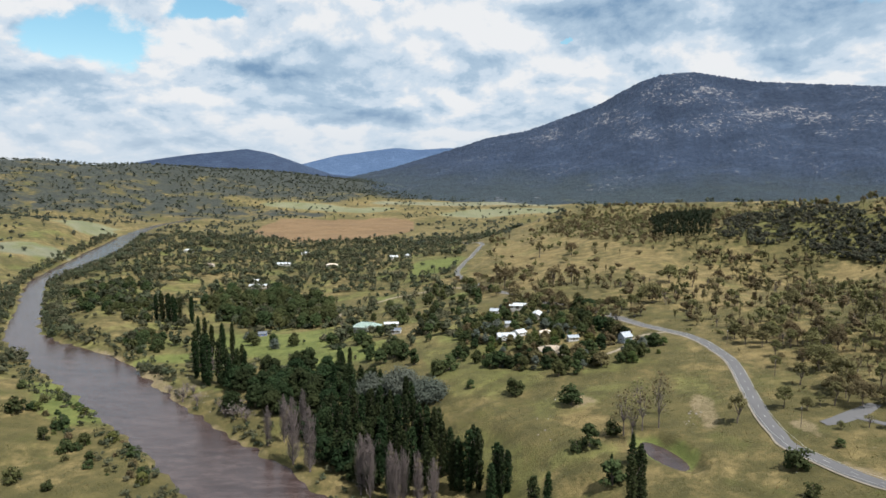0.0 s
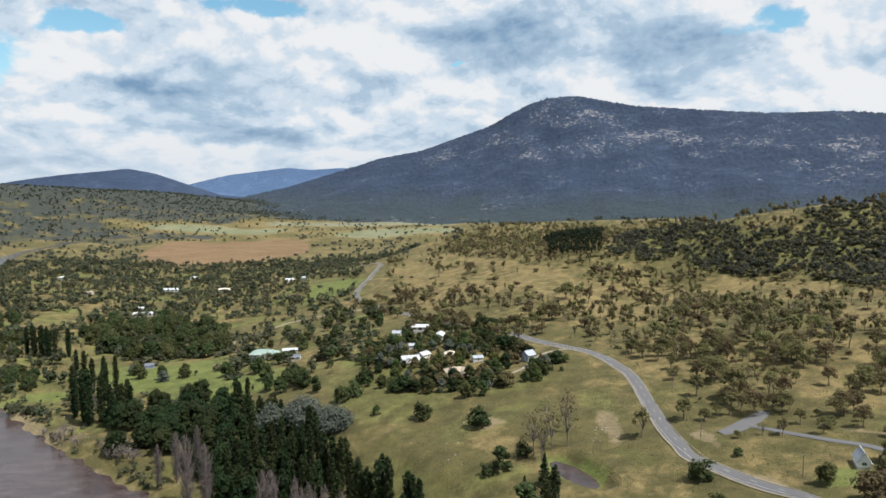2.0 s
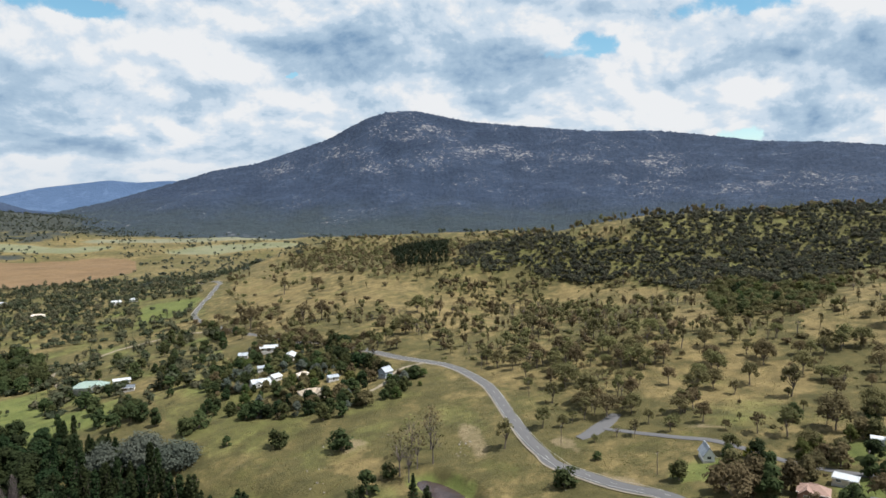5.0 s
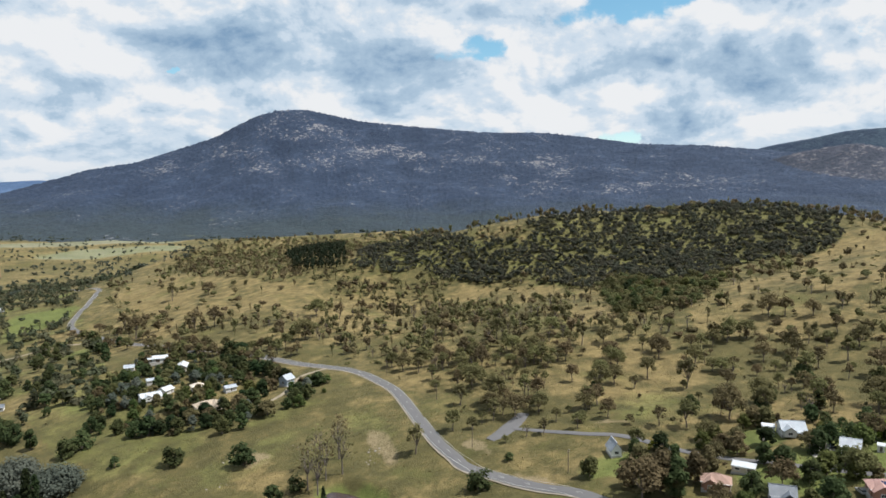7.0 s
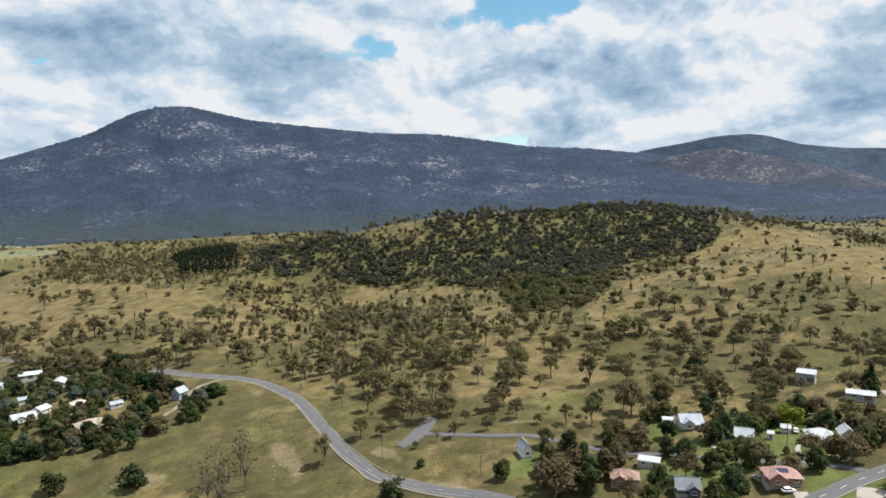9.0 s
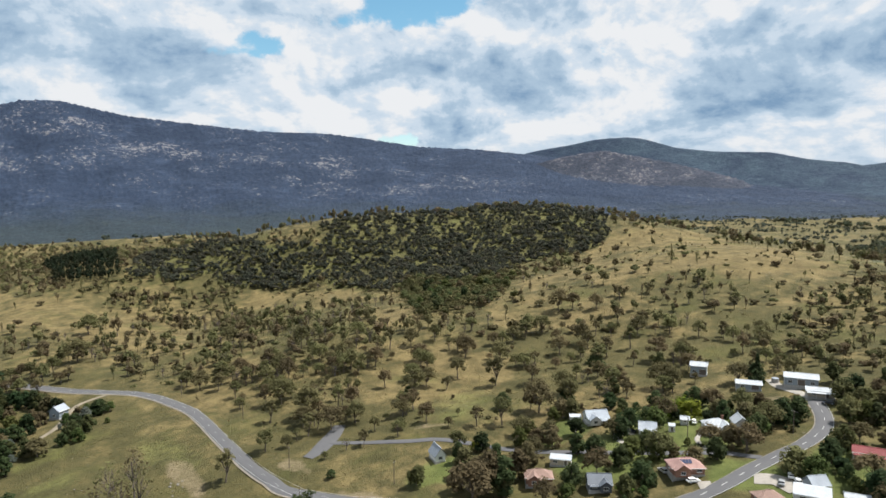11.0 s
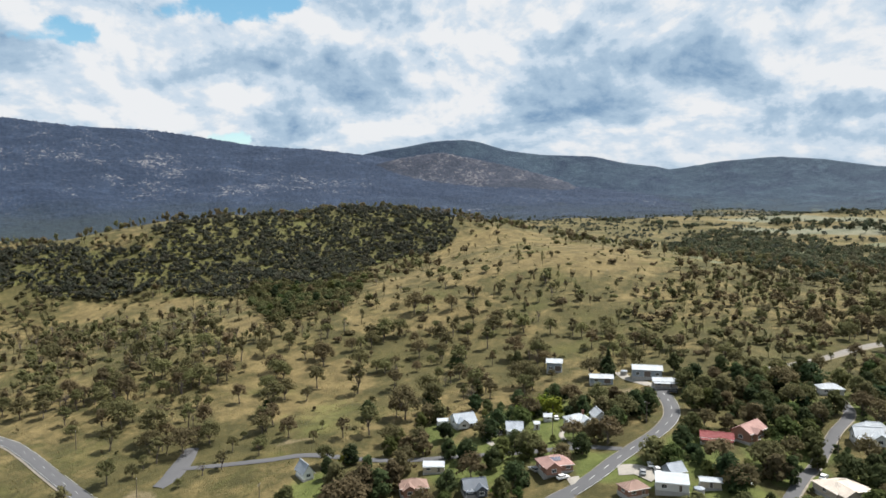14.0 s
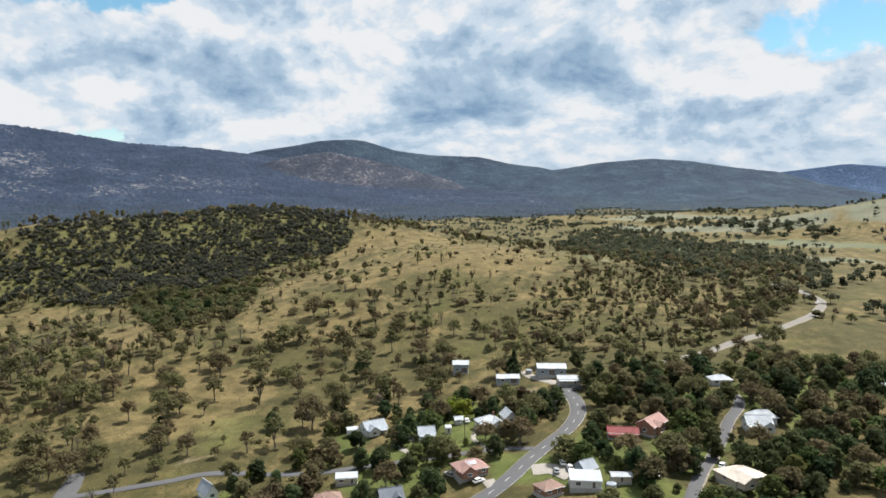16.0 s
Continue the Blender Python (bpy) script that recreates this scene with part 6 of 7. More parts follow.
def fill(shape, seed, n, gap, lows, highs, roomy=0.0):
    xs, ys = zip(*shape)
    x, y = scatter(seed, n, (min(xs), max(xs), min(ys), max(ys)), lambda x, y: in_shape(shape, x, y) * np.clip(1 - roomy + 0.6 * roomy * wave_noise(x, y, 34, seed), 0, 1))
    x, y = thin(x, y, gap)
    h = np.random.RandomState(seed).uniform(lows, highs, len(x))
    return [(float(a), float(b), float(c)) for a, b, c in zip(x, y, h)]


planted([build_dense("hamlet_tree", 520 + k, "close-leaved green tree crowding round the hamlet's houses", MAT[kind], 8.0, w, 20, 44, 0.8) for k, (w, kind) in enumerate(((3.4, "garden"), (4.2, "leafy"), (3.2, "gum"), (3.6, "garden"), (3.0, "silver"), (3.8, "gum"), (3.6, "poplar")))], 8.0,
        fill(HAMLET, 521, 1000, 5.3, 3.0, 9.5, 0.3), "trees round the hamlet", 53)
planted([build_dense("village_tree", 530 + k, "leafy mixed green tree in a village garden", MAT[kind], 8.0, w, 20, 44, 0.8) for k, (w, kind) in enumerate(((3.6, "garden"), (4.4, "garden"), (3.0, "poplar"), (4.0, "gum"), (3.4, "leafy"), (4.2, "leafy"), (3.2, "gum")))], 8.0,
        fill(VILLAGE, 531, 1900, 5.8, 2.5, 10.0, 0.40), "trees in the village gardens", 54)
planted([build_gum("village_gum", 540 + k, "broad brown-olive gum tree standing among village houses", MAT["gum"], 12.0, s, 16, 50, 0.8) for k, s in enumerate((5.2, 6.0))], 12.0,
        fill(VILLAGE, 541, 500, 20.0, 7, 12, 0.55), "gum trees among the houses", 55)
planted([build_dense("village_shrub", 545 + k, "low rounded garden shrub on a village lawn", MAT["garden"], 2.5, 1.6, 9, 26, 0.5, 0.05, "shrub") for k in range(2)], 2.5,
        fill(VILLAGE, 546, 900, 5.0, 0.9, 2.8, 0.45)[:150], "garden shrubs", 56)
DARK_CORNER = [(340, 52), (363, 32), (405, -12), (330, -12), (269, 11), (271, 26), (296, 33), (300, 47)]
LANE_CORNER = [(162, 204), (190, 224), (205, 221), (222, 212), (213, 195), (181, 184), (167, 190)]
STREET_CORNER = [(323, 120), (339, 96), (337, 66), (306, 79), (293, 92), (280, 105)]
planted([build_dense("shade_tree", 555 + k, "big dark green shade tree with a dense crown", MAT[kind], 12.0, w, 26, 50, 0.9) for k, (w, kind) in enumerate(((4.8, "poplar"), (5.2, "leafy"), (4.4, "gum"), (4.0, "garden"), (4.6, "gum")))], 12.0,
        fill(DARK_CORNER, 556, 600, 9.5, 5, 13, 0.62) + fill(STREET_CORNER, 557, 300, 8.0, 6, 12, 0.3) + fill(LANE_CORNER, 547, 260, 8.0, 6, 13, 0.25) + fill(FRINGE, 548, 300, 12.0, 6, 11, 0.5), "shade trees behind the village", 61)
EAST_VERGE = [(335, 60), (384, 36), (419, 8), (470, -24), (440, -30), (386, 2), (350, 30), (325, 48)]
ROAD_WOOD = [(384, 73), (404, 56), (443, 24), (493, 6), (545, 0), (500, 40), (430, 72)]
planted([build_gum("verge_gum", 558 + k, "olive-brown gum tree beside the pale road", MAT["gum"], 12.0, s, 15, 46, 0.9) for k, s in enumerate((4.8, 5.6))], 12.0,
        fill(EAST_VERGE, 559, 260, 8.0, 6, 13, 0.3) + fill(ROAD_WOOD, 560, 260, 8.0, 5, 12, 0.35), "gum trees beside the pale road", 64)
planted([build_poplar("grove_poplar", 550 + k, "dark green poplar crowded in the riverside grove", MAT["poplar"], 24.0, w) for k, w in enumerate((3.2, 2.6))], 24.0,
        [p for p in fill(GROVE, 551, 1200, 6.6, 12, 26) if p[0] > -70 or p[0] < -140], "poplars in the grove", 57, 0.95)
planted([build_dense("grove_tree", 553 + k, "broad dark green tree packed into the riverside grove", MAT["poplar"], 14.0, w, 28, 60, 1.0) for k, w in enumerate((6.0, 5.0))], 14.0,
        [p for p in fill(GROVE, 554, 900, 7.5, 8, 17) if p[0] < -30], "broad trees in the grove", 63)
BANK_WOOD = [(-424, 784), (-409, 827), (-376, 882), (-325, 780), (-290, 674), (-326, 688), (-359, 691)]
BANK_CLUMP = [(-278, 597), (-272, 632), (-249, 620), (-230, 566), (-264, 570)]
planted([build_dense("bank_tree", 565 + k, "dark rounded tree crowding the river bank", MAT["garden"], 10.0, w, 22, 46, 1.1) for k, w in enumerate((5.0, 5.8, 4.2))], 10.0,
        fill(BANK_WOOD, 566, 500, 8.0, 5, 12, 0.3) + fill(BANK_CLUMP, 567, 200, 6.0, 4, 9, 0.2), "trees on the river bank", 62)
NEAR_BANK = [(-274, 500), (-246, 476), (-201, 426), (-159, 366), (-137, 344), (-152, 325), (-215, 370), (-260, 420)]
planted([build_dense("bank_bush", 568 + k, "rounded olive bush on the grassy river bank", MAT[kind], 4.0, 2.6, 12, 40, 0.6, 0.05, "shrub") for k, kind in enumerate(("garden", "leafy", "gum"))], 4.0,
        fill(NEAR_BANK, 569, 420, 5.5, 1.5, 6, 0.45), "bushes on the river bank", 65)
planted([build_dense("flat_tree", 560 + k, "big dark green tree in the clump on the river flat", MAT["garden"], 13.0, w, 26, 52, 1.1) for k, w in enumerate((5.6, 6.6, 4.8))], 13.0,
        fill(CLUMP, 561, 600, 8.0, 7, 18, 0.25), "dark trees on the river flat", 58)
# trees crowd both sides of the road beyond the hamlet, and the paddocks round the homestead
verge_line = np.array(smooth_line(MAIN_ROAD[14:20], 8))
rs = np.random.RandomState(570)
verge_trees = []
for off in (-9.0, -14.0, 9.5):
    for x, y in verge_line[::1]:
        if rs.uniform() < 0.75:
            verge_trees.append((float(x + off + rs.uniform(-2.5, 2.5)), float(y + rs.uniform(-4, 4)), float(rs.uniform(5, 12))))
planted([build_gum("roadside_gum", 571 + k, "olive-brown gum tree crowding the road verge", MAT["gum"], 11.0, s, 13, 46, 0.8) for k, s in enumerate((4.4, 5.2, 3.8))], 11.0, verge_trees, "roadside gum trees", 59)
FLAT_TREES = [(-100, 520), (-60, 470), (0, 470), (22, 520), (30, 600), (55, 640), (40, 760), (-10, 740), (-60, 660), (-85, 600)]
planted([build_dense("meadow_tree", 580 + k, "dark green tree standing in the homestead paddocks", MAT["garden"], 10.0, w, 22, 46, 0.9) for k, w in enumerate((4.2, 5.0, 3.6))], 10.0,
        fill(FLAT_TREES, 581, 260, 11.0, 6, 13, 0.55), "trees in the homestead paddocks", 60)
# river bank shrubs, valley trees and the far fields
bx, by = scatter(61, 42000, (-760, 60, 180, 1500), lambda x, y: smooth(30, 5, along(RIVER, x, y)[0] - along(RIVER, x, y)[1]) * np.clip(0.75 + 0.6 * wave_noise(x, y, 60, 62), 0, 1))
bx, by = thin(bx, by, 3.3)
n = len(bx)
woodland("bank_shrubs", "low green and grey shrubs along the river banks", MAT["garden_far"], bx, by, rng.uniform(1.2, 6.5, n) + 4.5 * smooth(520, 750, by), rng.uniform(1.4, 3.0, n) + 1.6 * smooth(520, 750, by), 5, 14, 1.1, 63, 0.08, False, "shrubs")


def valley(x, y):
    """Trees on the valley floor: thick round the gardens, thin in the fields."""
    d = np.clip(0.68 + 0.6 * wave_noise(x, y, 110, 71), 0, 1) * (1 - 0.9 * patches_of(x, y))
    d = np.where(x > np.interp(y, (400, 540, 705, 865, 1150, 1400), (-20, 20, 40, 10, 50, 200)), 0, d)
    d = np.where(y < 500, 0, d)
    for shape in MEADOWS + [PALE_CLEARING, GRAZED_BANK]:
        d = np.where(in_shape(shape, x, y), 0.04, d)
    d = np.where(in_shape(PADDOCK, x, y), d * 0.35, d)
    return d * ~in_shape(PLOUGH_EDGE, x, y)


vx, vy = scatter(72, 13000, (-560, 200, 480, 1480), valley)
vx, vy = thin(vx, vy, 5.2)
n = len(vx)
woodland("valley_trees", "mixed dark green and brown trees on the valley floor", MAT["garden_far"], vx, vy, 3.0 + 11.0 * rng.uniform(0, 1, n) ** 1.5, 1.8 + 5.2 * rng.uniform(0, 1, n) ** 1.7, 6, 14, 1.45, 73, 0.14)


def polar_scatter(seed, n, az, r, density):
    rng = np.random.RandomState(seed)
    a, q = rng.uniform(*az, n), np.sqrt(rng.uniform(r[0] ** 2, r[1] ** 2, n))
    x, y = polar(q, a)
    keep = rng.uniform(0, 1, n) < density(x, y)
    return x[keep], y[keep]


def in_fields(x, y):
    d = np.zeros(np.shape(x))
    for p in OPEN_FIELDS:
        d = np.maximum(d, inside(p, x, y))
    return d


EAST_WOOD = [(520, 20), (470, -40), (520, -90), (700, -150), (1000, -190), (1200, -60), (1350, 90), (1500, 260), (1300, 330), (1000, 250), (800, 215), (640, 150)]
ex, ey = scatter(87, 8000, (460, 1500, -200, 340), lambda x, y: in_shape(EAST_WOOD, x, y) * np.clip(0.22 + 0.8 * wave_noise(x, y, 90, 88), 0.04, 1) * (0.35 + 0.65 * smooth(-60, 90, y)) * (1 - 0.8 * in_fields(x, y)))
ex, ey = thin(ex, ey, 8.0)
n = len(ex)
woodland("eastern_trees", "dark rounded trees in the paddocks beyond the rise", MAT["garden_far"], ex, ey, rng.uniform(6, 12, n), rng.uniform(3.2, 6, n), 7, 14, 1.7, 89, 0.2)


BELT = [(640, 119), (1208, 263), (1644, 361), (1900, 280), (1560, 113), (1221, 0), (1070, -88), (738, -42), (850, 1), (952, 59)]
lx, ly = scatter(91, 5200, (620, 1920, -100, 370), lambda x, y: in_shape(BELT, x, y) * np.clip(0.30 + 0.9 * wave_noise(x, y, 80, 92), 0.04, 1) * smooth(680, 900, x))
lx, ly = thin(lx, ly, 9.0)
n = len(lx)
woodland("tree_belt", "long dark belt of rounded trees across the paddocks", MAT["garden_far"], lx, ly, rng.uniform(7, 15, n), rng.uniform(4, 8, n), 7, 14, 1.9, 93, 0.15)
rs = np.random.RandomState(94)
spots = [(cx + rs.normal() * 34, cy + rs.normal() * 26) for cx, cy, k in ((2183, 164, 16), (2166, 71, 18), (1621, 2, 8), (1530, -50, 10), (1480, -90, 9), (1410, -118, 9), (2508, 22, 16), (2450, 249, 2), (2300, 212, 5), (2496, 484, 3), (2668, 366, 3), (2050, 420, 8), (1900, -60, 7), (1760, 130, 5), (2360, 700, 18), (2180, 520, 12)) for _ in range(k)]
px, py = np.array(spots).T
n = len(px)
woodland("paddock_trees", "big dark shade trees in clumps over pale fields", MAT["garden_far"], px, py, rng.uniform(11, 19, n), rng.uniform(7, 12, n), 8, 16, 2.8, 95, 0.15)
CREST = [(640, 700), (720, 610), (750, 505), (770, 400), (800, 310), (750, 290), (720, 390), (700, 480), (680, 560), (610, 650)]
kx, ky = scatter(96, 420, (600, 810, 280, 710), lambda x, y: in_shape(CREST, x, y) * np.clip(0.5 + 0.8 * wave_noise(x, y, 40, 97), 0.05, 1))
kx, ky = thin(kx, ky, 7.0)
n = len(kx)
woodland("crest_trees", "dark rounded gum trees along the crest of the hill", MAT["gum_far"], kx, ky, rng.uniform(5, 12, n), rng.uniform(3, 6.5, n), 8, 20, 1.3, 98, 0.2)


def fields(x, y):
    """Far fields: clumps and lines of trees, thicker towards the mountain's foot."""
    r, az = np.hypot(x, y - 30), np.degrees(np.arctan2(x, y - 30))
    d = np.clip(1.7 * wave_noise(x, y, 180, 81) - 0.48 + 0.25 * smooth(60, 75, az), 0, 1) + 0.03 + 0.07 * smooth(55, 70, az) + 0.16 * smooth(-6, 2, az) * smooth(30, 20, az)
    rows = np.abs(wave_noise(x, y, 420, 83)) < 0.07
    d = np.where(rows, np.maximum(d, 0.5), d)
    d = np.maximum(d, smooth(2350, 2900, r) * (1 - 0.55 * smooth(62, 80, az)))
    d = np.maximum(d, 0.9 * smooth(-5, -12, az) * smooth(1300, 1700, r) * np.clip(0.6 + 0.6 * wave_noise(x, y, 160, 84), 0, 1))
    d = np.where((r > 1000) & (rows | (d > 0.9)), d, d * (1 - 0.93 * in_fields(x, y)))
    return d * ~in_shape(PLOUGH_EDGE, x, y) * (along(RIVER, x, y)[0] > 45)


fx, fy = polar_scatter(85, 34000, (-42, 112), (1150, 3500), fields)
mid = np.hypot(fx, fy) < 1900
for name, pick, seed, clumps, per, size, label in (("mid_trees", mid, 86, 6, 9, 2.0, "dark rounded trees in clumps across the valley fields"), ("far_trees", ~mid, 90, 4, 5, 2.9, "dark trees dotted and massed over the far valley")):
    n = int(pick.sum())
    woodland(name, label, MAT["hazed_leaves"], fx[pick], fy[pick], rng.uniform(5, 11, n), rng.uniform(2.6, 6.2, n), clumps, per, size, seed, 0.15, False)

# ---- small things ----
def build_car(label, mat, x, y, turn, group=""):
    """A parked car: body, cabin glass, roof, lamps, and four wheels with tyre and rim."""
    car = new("car")
    car.matrix_basis = pose(x, y, ground_z(x, y) + 0.35, 0, 0, turn)
    tagged(car, label, "car", group)
    bm = bmesh.new()
    prism(bm, [(-2.25, 0.28), (2.25, 0.28), (2.28, 0.62), (2.1, 0.82), (1.1, 0.95), (-2.05, 0.95), (-2.28, 0.7)], -0.9, 0.9)
    bmesh.ops.bevel(bm, geom=list(bm.edges), offset=0.06, segments=2, affect="EDGES", profile=0.5)
    part("body", bm, mat, car)
    bm = bmesh.new()
    prism(bm, [(-2.0, 0.94), (1.05, 0.94), (0.45, 1.42), (-1.75, 1.46)], -0.78, 0.78)
    part("window", bm, MAT["glass"], car)
    bm = bmesh.new()
    block(bm, -1.72, 0.45, -0.76, 0.76, 1.42, 1.52, 0.04)
    part("roof", bm, mat, car)
    for sgn in (-1, 1):
        bm = bmesh.new()
        block(bm, 2.2, 2.3, sgn * 0.65 - 0.2, sgn * 0.65 + 0.2, 0.58, 0.74, 0.02)
        part("headlight", bm, MAT["trim"], car)
        for wx in (-1.4, 1.4):
            bm = bmesh.new()
            bmesh.ops.create_cone(bm, cap_ends=True, segments=14, radius1=0.34, radius2=0.34, depth=0.22, matrix=pose(wx, sgn * 0.82, 0.33, 90))
            wheel = part("wheel", bm, MAT["tyre"], car)
            bm = bmesh.new()
            bmesh.ops.create_cone(bm, cap_ends=True, segments=12, radius1=0.2, radius2=0.2, depth=0.25, matrix=pose(wx, sgn * 0.82, 0.33, 90))
            part("rim", bm, MAT["trim"], wheel)


MAT["tyre"] = plain("tyre_rubber", (0.02, 0.02, 0.02), 0.9, 0.1)
MAT["car_white"] = plain("white_car_paint", (0.72, 0.72, 0.71), 0.25, 0.03)
MAT["car_dark"] = plain("dark_car_paint", (0.03, 0.035, 0.045), 0.25, 0.05)
MAT["car_silver"] = plain("silver_car_paint", (0.38, 0.39, 0.40), 0.3, 0.04, metal=0.4)
for x, y, turn, colour in ((226, 111, 20, "white"), (223, 108, 25, "white"), (220, 112, 15, "silver"), (260, 161, 30, "white"), (261, 158, 30, "white"), (210, 137, -35, "white"), (213, 149, 60, "silver"),
                           (239, 175, -20, "dark"), (235, 178, -25, "silver"), (238, 58, -15, "white"), (301, 118, 100, "dark"), (517, -10, 160, "white"), (535, -11, 175, "white"), (285, 91, 10, "white"), (224, 79, 40, "white")):
    build_car({"white": "white car parked near village houses", "dark": "dark car parked beside a house", "silver": "silver car parked on a driveway"}[colour] if x < 400 else "white car on the country road", MAT["car_" + colour], x, y, turn, "cars")


def build_pole(x, y, turn):
    pole = new("power_pole")
    pole.matrix_basis = pose(x, y, ground_z(x, y), 0, 0, turn)
    tagged(pole, "weathered wooden power pole with a cross-arm", "pole", "power poles")
    v, f = tube([(0, 0, -1), (0, 0, 4), (0, 0, 9.2)], (0.17, 0.15, 0.11), 8)
    mesh_object("post", v, f, MAT["bark"], pole)
    bm = bmesh.new()
    block(bm, -1.2, 1.2, -0.06, 0.06, 8.3, 8.45, 0.01)
    arm = part("crossarm", bm, MAT["bark"], pole)
    for u in (-1.05, -0.45, 0.45, 1.05):
        bm = bmesh.new()
        bmesh.ops.create_cone(bm, cap_ends=True, segments=8, radius1=0.06, radius2=0.04, depth=0.2, matrix=pose(u, 0, 8.54))
        part("insulator", bm, MAT["trim"], arm)


for x, y, turn in ((148, 279, 60), (131, 249, 60), (214, 185, 25), (162, 232, 25), (223, 167, 25), (243, 153, 40), (240, 130, 70), (264, 121, 70), (253, 54, 20), (168, 345, 60), (170, 410, 80)):
    build_pole(x, y, turn)


def build_tank(x, y):
    tank = new("water_tank")
    tank.matrix_basis = pose(x, y, ground_z(x, y) - 0.1)
    tagged(tank, "round pale concrete water tank beside a shed", "water tank")
    bm = bmesh.new()
    bmesh.ops.create_cone(bm, cap_ends=True, segments=24, radius1=1.6, radius2=1.6, depth=2.4, matrix=pose(0, 0, 1.2))
    part("tank_wall", bm, MAT["concrete"], tank)
    bm = bmesh.new()
    bmesh.ops.create_cone(bm, cap_ends=True, segments=24, radius1=1.68, radius2=0.2, depth=0.45, matrix=pose(0, 0, 2.6))
    part("lid", bm, ROOF["grey"], tank)


build_tank(212, 92.5)
build_tank(325, 146)

# paths and forecourts
MAT["path"] = plain("pale_path", (0.26, 0.24, 0.21), 0.9, 0.12, 0.8)
for line, half, label in (([(255, 152), (250, 151), (245, 150), (240, 146), (236, 141)], 1.0, "curving pale garden path across a lawn"), ([(221, 121), (223, 114), (219, 106)], 4.5, "pale gravel forecourt beside the street"),
                          ([(330, 149), (319, 142), (312, 131), (304, 124)], 2.8, "pale concrete yard between steel sheds"), ([(240, 174), (233, 178), (226, 165)], 1.5, "paved driveway beside a cottage"), ([(212, 134), (208, 131)], 2.5, "driveway joining the street")):
    tagged(ribbon("path", [(x, y, half) for x, y in line], MAT["path"], 0.22), label, "path", kind="structure")


def build_rock(name, seed, label):
    """A worn granite boulder: a lumpy stone with flattened facets."""
    rng = np.random.RandomState(seed)
    bm = bmesh.new()
    bmesh.ops.create_icosphere(bm, subdivisions=2, radius=1.0)
    bumps = rng.normal(size=(6, 3))
    for v in bm.verts:
        k = 1 + 0.16 * sum(math.sin(3 * float(np.dot(b, v.co))) for b in bumps[:3])
        v.co = Vector((v.co.x * k * 1.25, v.co.y * k, max(v.co.z * k * 0.62, -0.35)))
    me = bpy.data.meshes.new(name)
    bm.to_mesh(me)
    bm.free()
    me.materials.append(MAT["granite"])
    return tagged(new(name, me), label, "rock")


MAT["granite"] = plain("pale_granite", (0.20, 0.185, 0.165), 0.9, 0.25, 1.2, relief=0.08)
rocks = [build_rock("boulder", 700 + k, "pale weathered granite boulder") for k in range(4)]
rs = np.random.RandomState(71)
spots = []
for (x, y, n, spread) in ((-386, 711, 5, 9), (-330, 622, 8, 12), (-281, 586, 12, 14), (-258, 568, 12, 12), (-220, 533, 12, 12), (-196, 508, 10, 10), (-162, 462, 10, 9), (-148, 443, 8, 8), (-134, 430, 6, 8),
                          (61, 352, 5, 4), (115, 311, 8, 6), (110, 303, 5, 5), (49, 330, 4, 5), (49, 314, 4, 5), (95, 321, 3, 4), (560, 300, 12, 26), (600, 250, 10, 26), (520, 230, 8, 22), (630, 410, 10, 20), (470, 90, 10, 26), (90, 344, 3, 5)):
    spots += [(x + rs.normal() * spread * 0.5, y + rs.normal() * spread * 0.5, rs.uniform(0.25, 0.8)) for _ in range(n)]
for k, (x, y, s) in enumerate(spots):
    m = pose(x, y, max(ground_z(x, y), RIVER_LEVEL - 0.3) + 0.1 * s, 0, 0, rs.uniform(0, 360)) @ Matrix.Diagonal((s, s, s * rs.uniform(0.7, 1.1), 1))
    if k < len(rocks):
        rocks[k].matrix_basis = m
        rocks[k]["group"] = "granite boulders"
    else:
        copy_thing(rocks[k % len(rocks)], m)["group"] = "granite boulders"


def tussocks(name, label, mat, x, y, low, high, seed, blades=3):
    """Grass tufts past counting: little leaning blades of dry grass in one mesh."""
    rng = np.random.RandomState(seed)
    n = len(x)
    base = np.repeat(np.stack([x, y, height(x, y) - 0.08], 1), blades, 0)
    s = np.repeat(rng.uniform(low, high, n), blades)
    a = rng.uniform(0, 6.283, n * blades)
    side = np.stack([np.cos(a), np.sin(a), np.zeros(n * blades)], 1) * (s * 0.55)[:, None]
    tip = np.stack([rng.normal(size=n * blades) * 0.35, rng.normal(size=n * blades) * 0.35, np.full(n * blades, 0.8)], 1) * s[:, None]
    v = np.stack([base - side, base + side, base + tip], 1).reshape(-1, 3)
    ob = mesh_object(name, v, np.arange(len(v)).reshape(-1, 3), mat)
    attribute(ob, "tint", np.repeat(rng.uniform(0, 1, n), blades * 3))
    tagged(ob, label, "grass", kind="stuff")


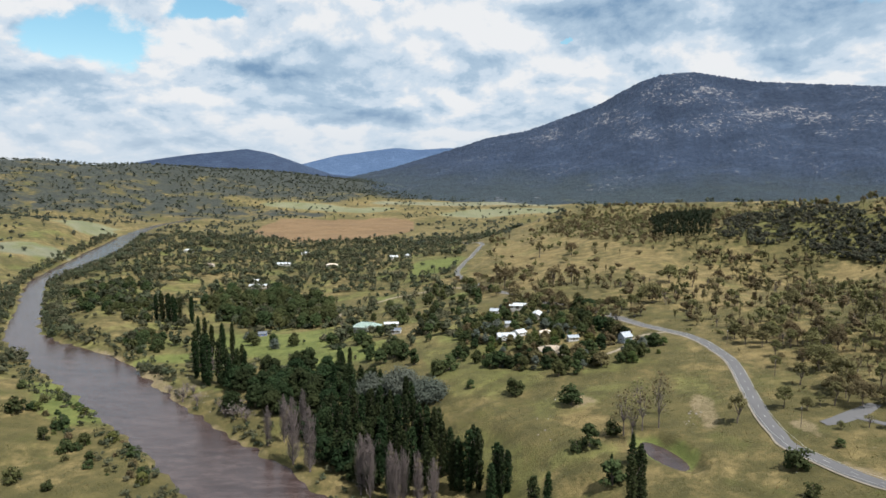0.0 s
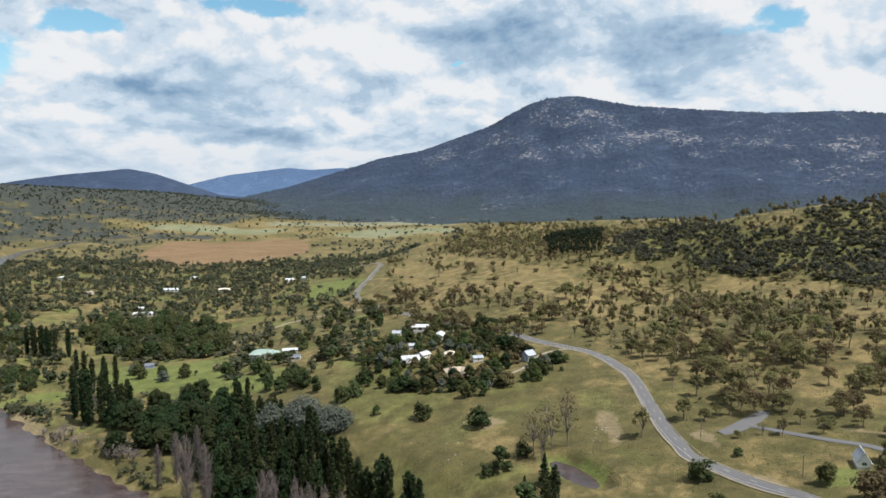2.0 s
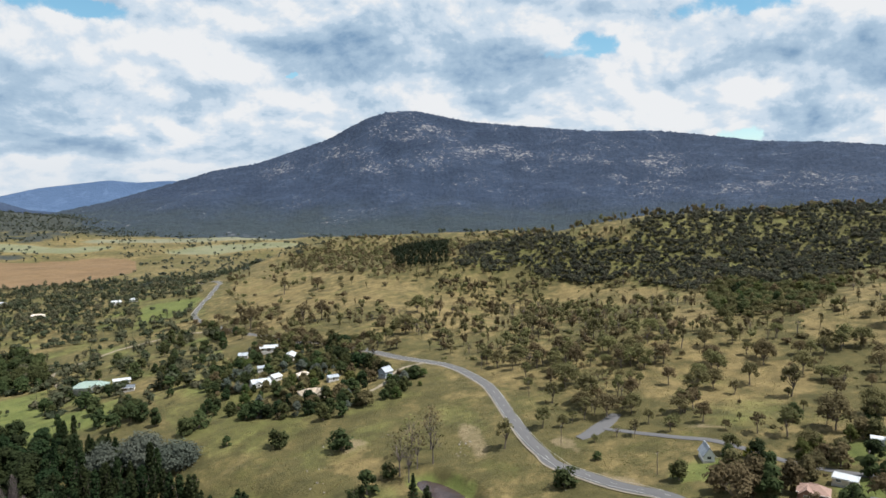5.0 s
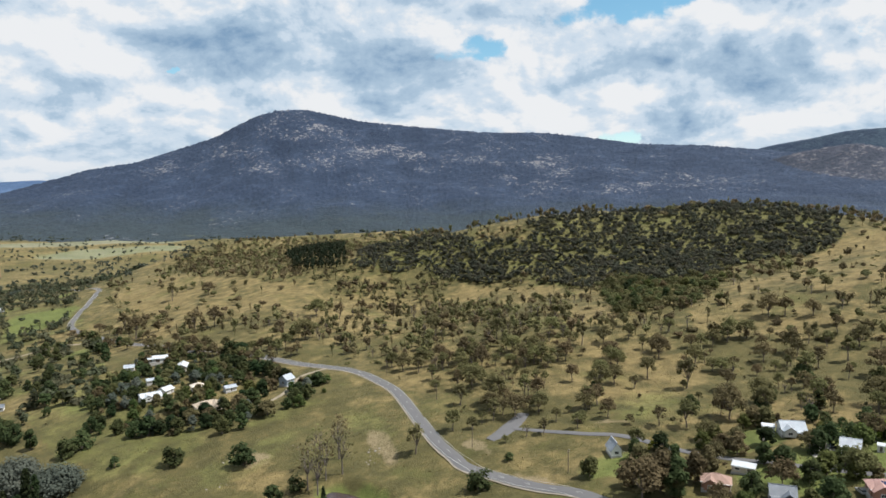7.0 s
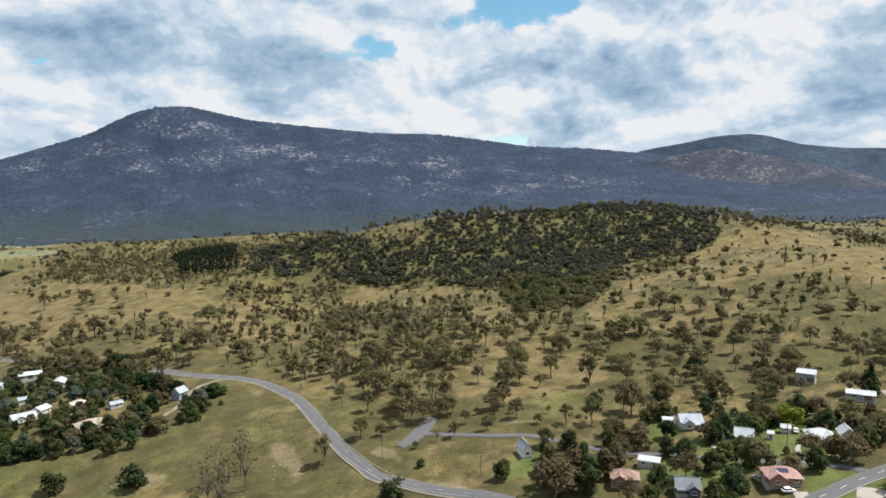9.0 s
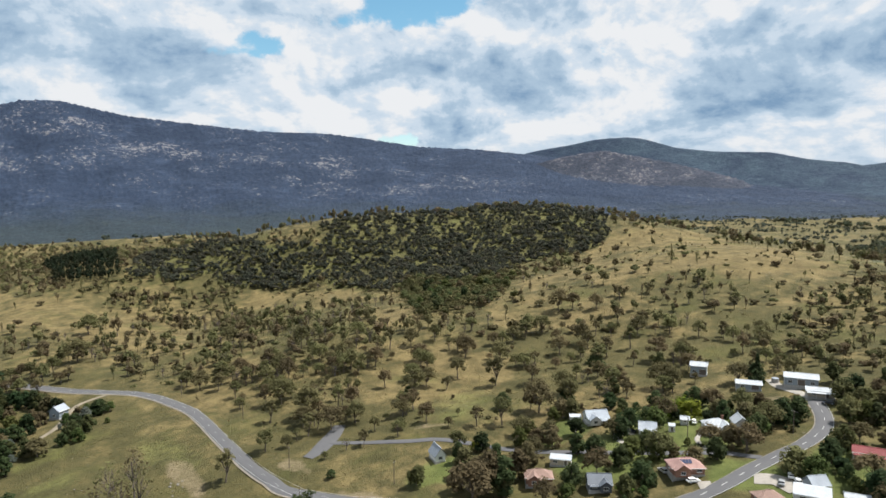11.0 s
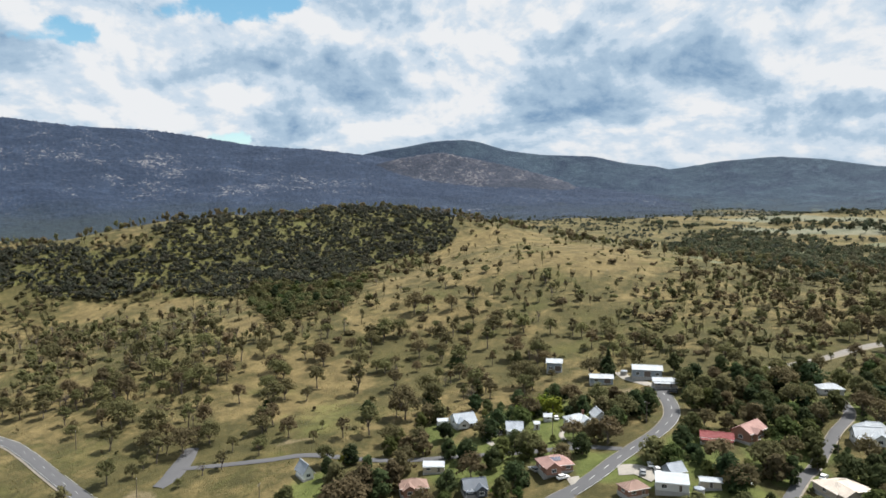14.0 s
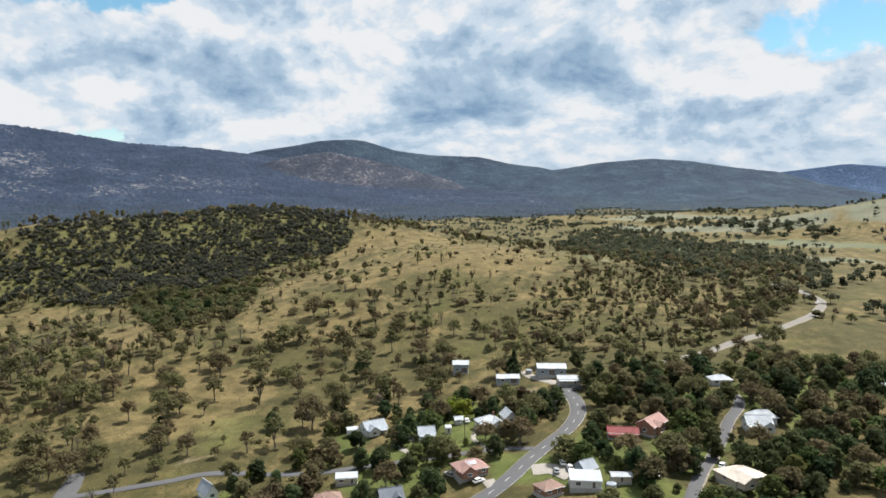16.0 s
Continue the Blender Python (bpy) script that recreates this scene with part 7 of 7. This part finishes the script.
MAT["straw_tuft"] = foliage("straw_tufts", (0.085, 0.070, 0.026), (0.215, 0.175, 0.085), False)
MAT["green_tuft"] = foliage("green_tufts", (0.068, 0.068, 0.022), (0.125, 0.115, 0.042), False)
gx, gy = scatter(73, 60000, (-330, 620, 150, 620), lambda x, y: np.clip(0.5 + 0.7 * wave_noise(x, y, 45, 74), 0.05, 1) * smooth(640, 380, np.hypot(x, y - 40)) * (x > -340))
tussocks("straw_tussocks", "tufts of dry straw-coloured grass over the pasture", MAT["straw_tuft"], gx, gy, 0.25, 0.6, 75)
gx, gy = scatter(76, 60000, (-330, 620, 150, 620), lambda x, y: np.clip(0.4 + 0.8 * wave_noise(x, y, 38, 77), 0.03, 1) * smooth(640, 380, np.hypot(x, y - 40)))
tussocks("green_tussocks", "tufts of dull green grass over the pasture", MAT["green_tuft"], gx, gy, 0.22, 0.55, 78)

# little bushes on the slopes, the left bank and along the road
ux, uy = scatter(79, 9000, (-380, 620, 60, 700), lambda x, y: np.clip(0.12 + 0.4 * wave_noise(x, y, 60, 80), 0.02, 1) * (0.08 + 0.8 * (x > 160) + 0.35 * (x < -120)) * np.where((x > 10) & (x < 130), 0.3, 1) * (1 - 0.6 * (patches_of(x, y) > 0.4)))
n = len(ux)
woodland("low_bushes", "small olive bushes dotted through the pasture", MAT["gum_far"], ux, uy, 0.6 + 3.0 * rng.uniform(0, 1, n) ** 2.0, 0.7 + 1.7 * rng.uniform(0, 1, n) ** 2.0, 4, 14, 0.6, 81, 0.05, False, "shrubs")
planted([build_gum("bare_bush", 720 + k, "leafless purple-grey bush on the river bank", MAT["bare"], 8.0, 4.6, 14, 3, 0.5, True) for k in range(2)], 8.0,
        [(-193, 479, 8), (-178, 473, 9), (-171, 467, 8), (-136, 424, 9), (-125, 421, 8), (-135, 439, 8), (-186, 470, 7), (-128, 431, 9), (-145, 440, 7), (-176, 459, 13), (-129, 419, 12), (-162, 447, 10), (-182, 462, 11), (-120, 414, 10)], "bare bushes on the river bank", 83)
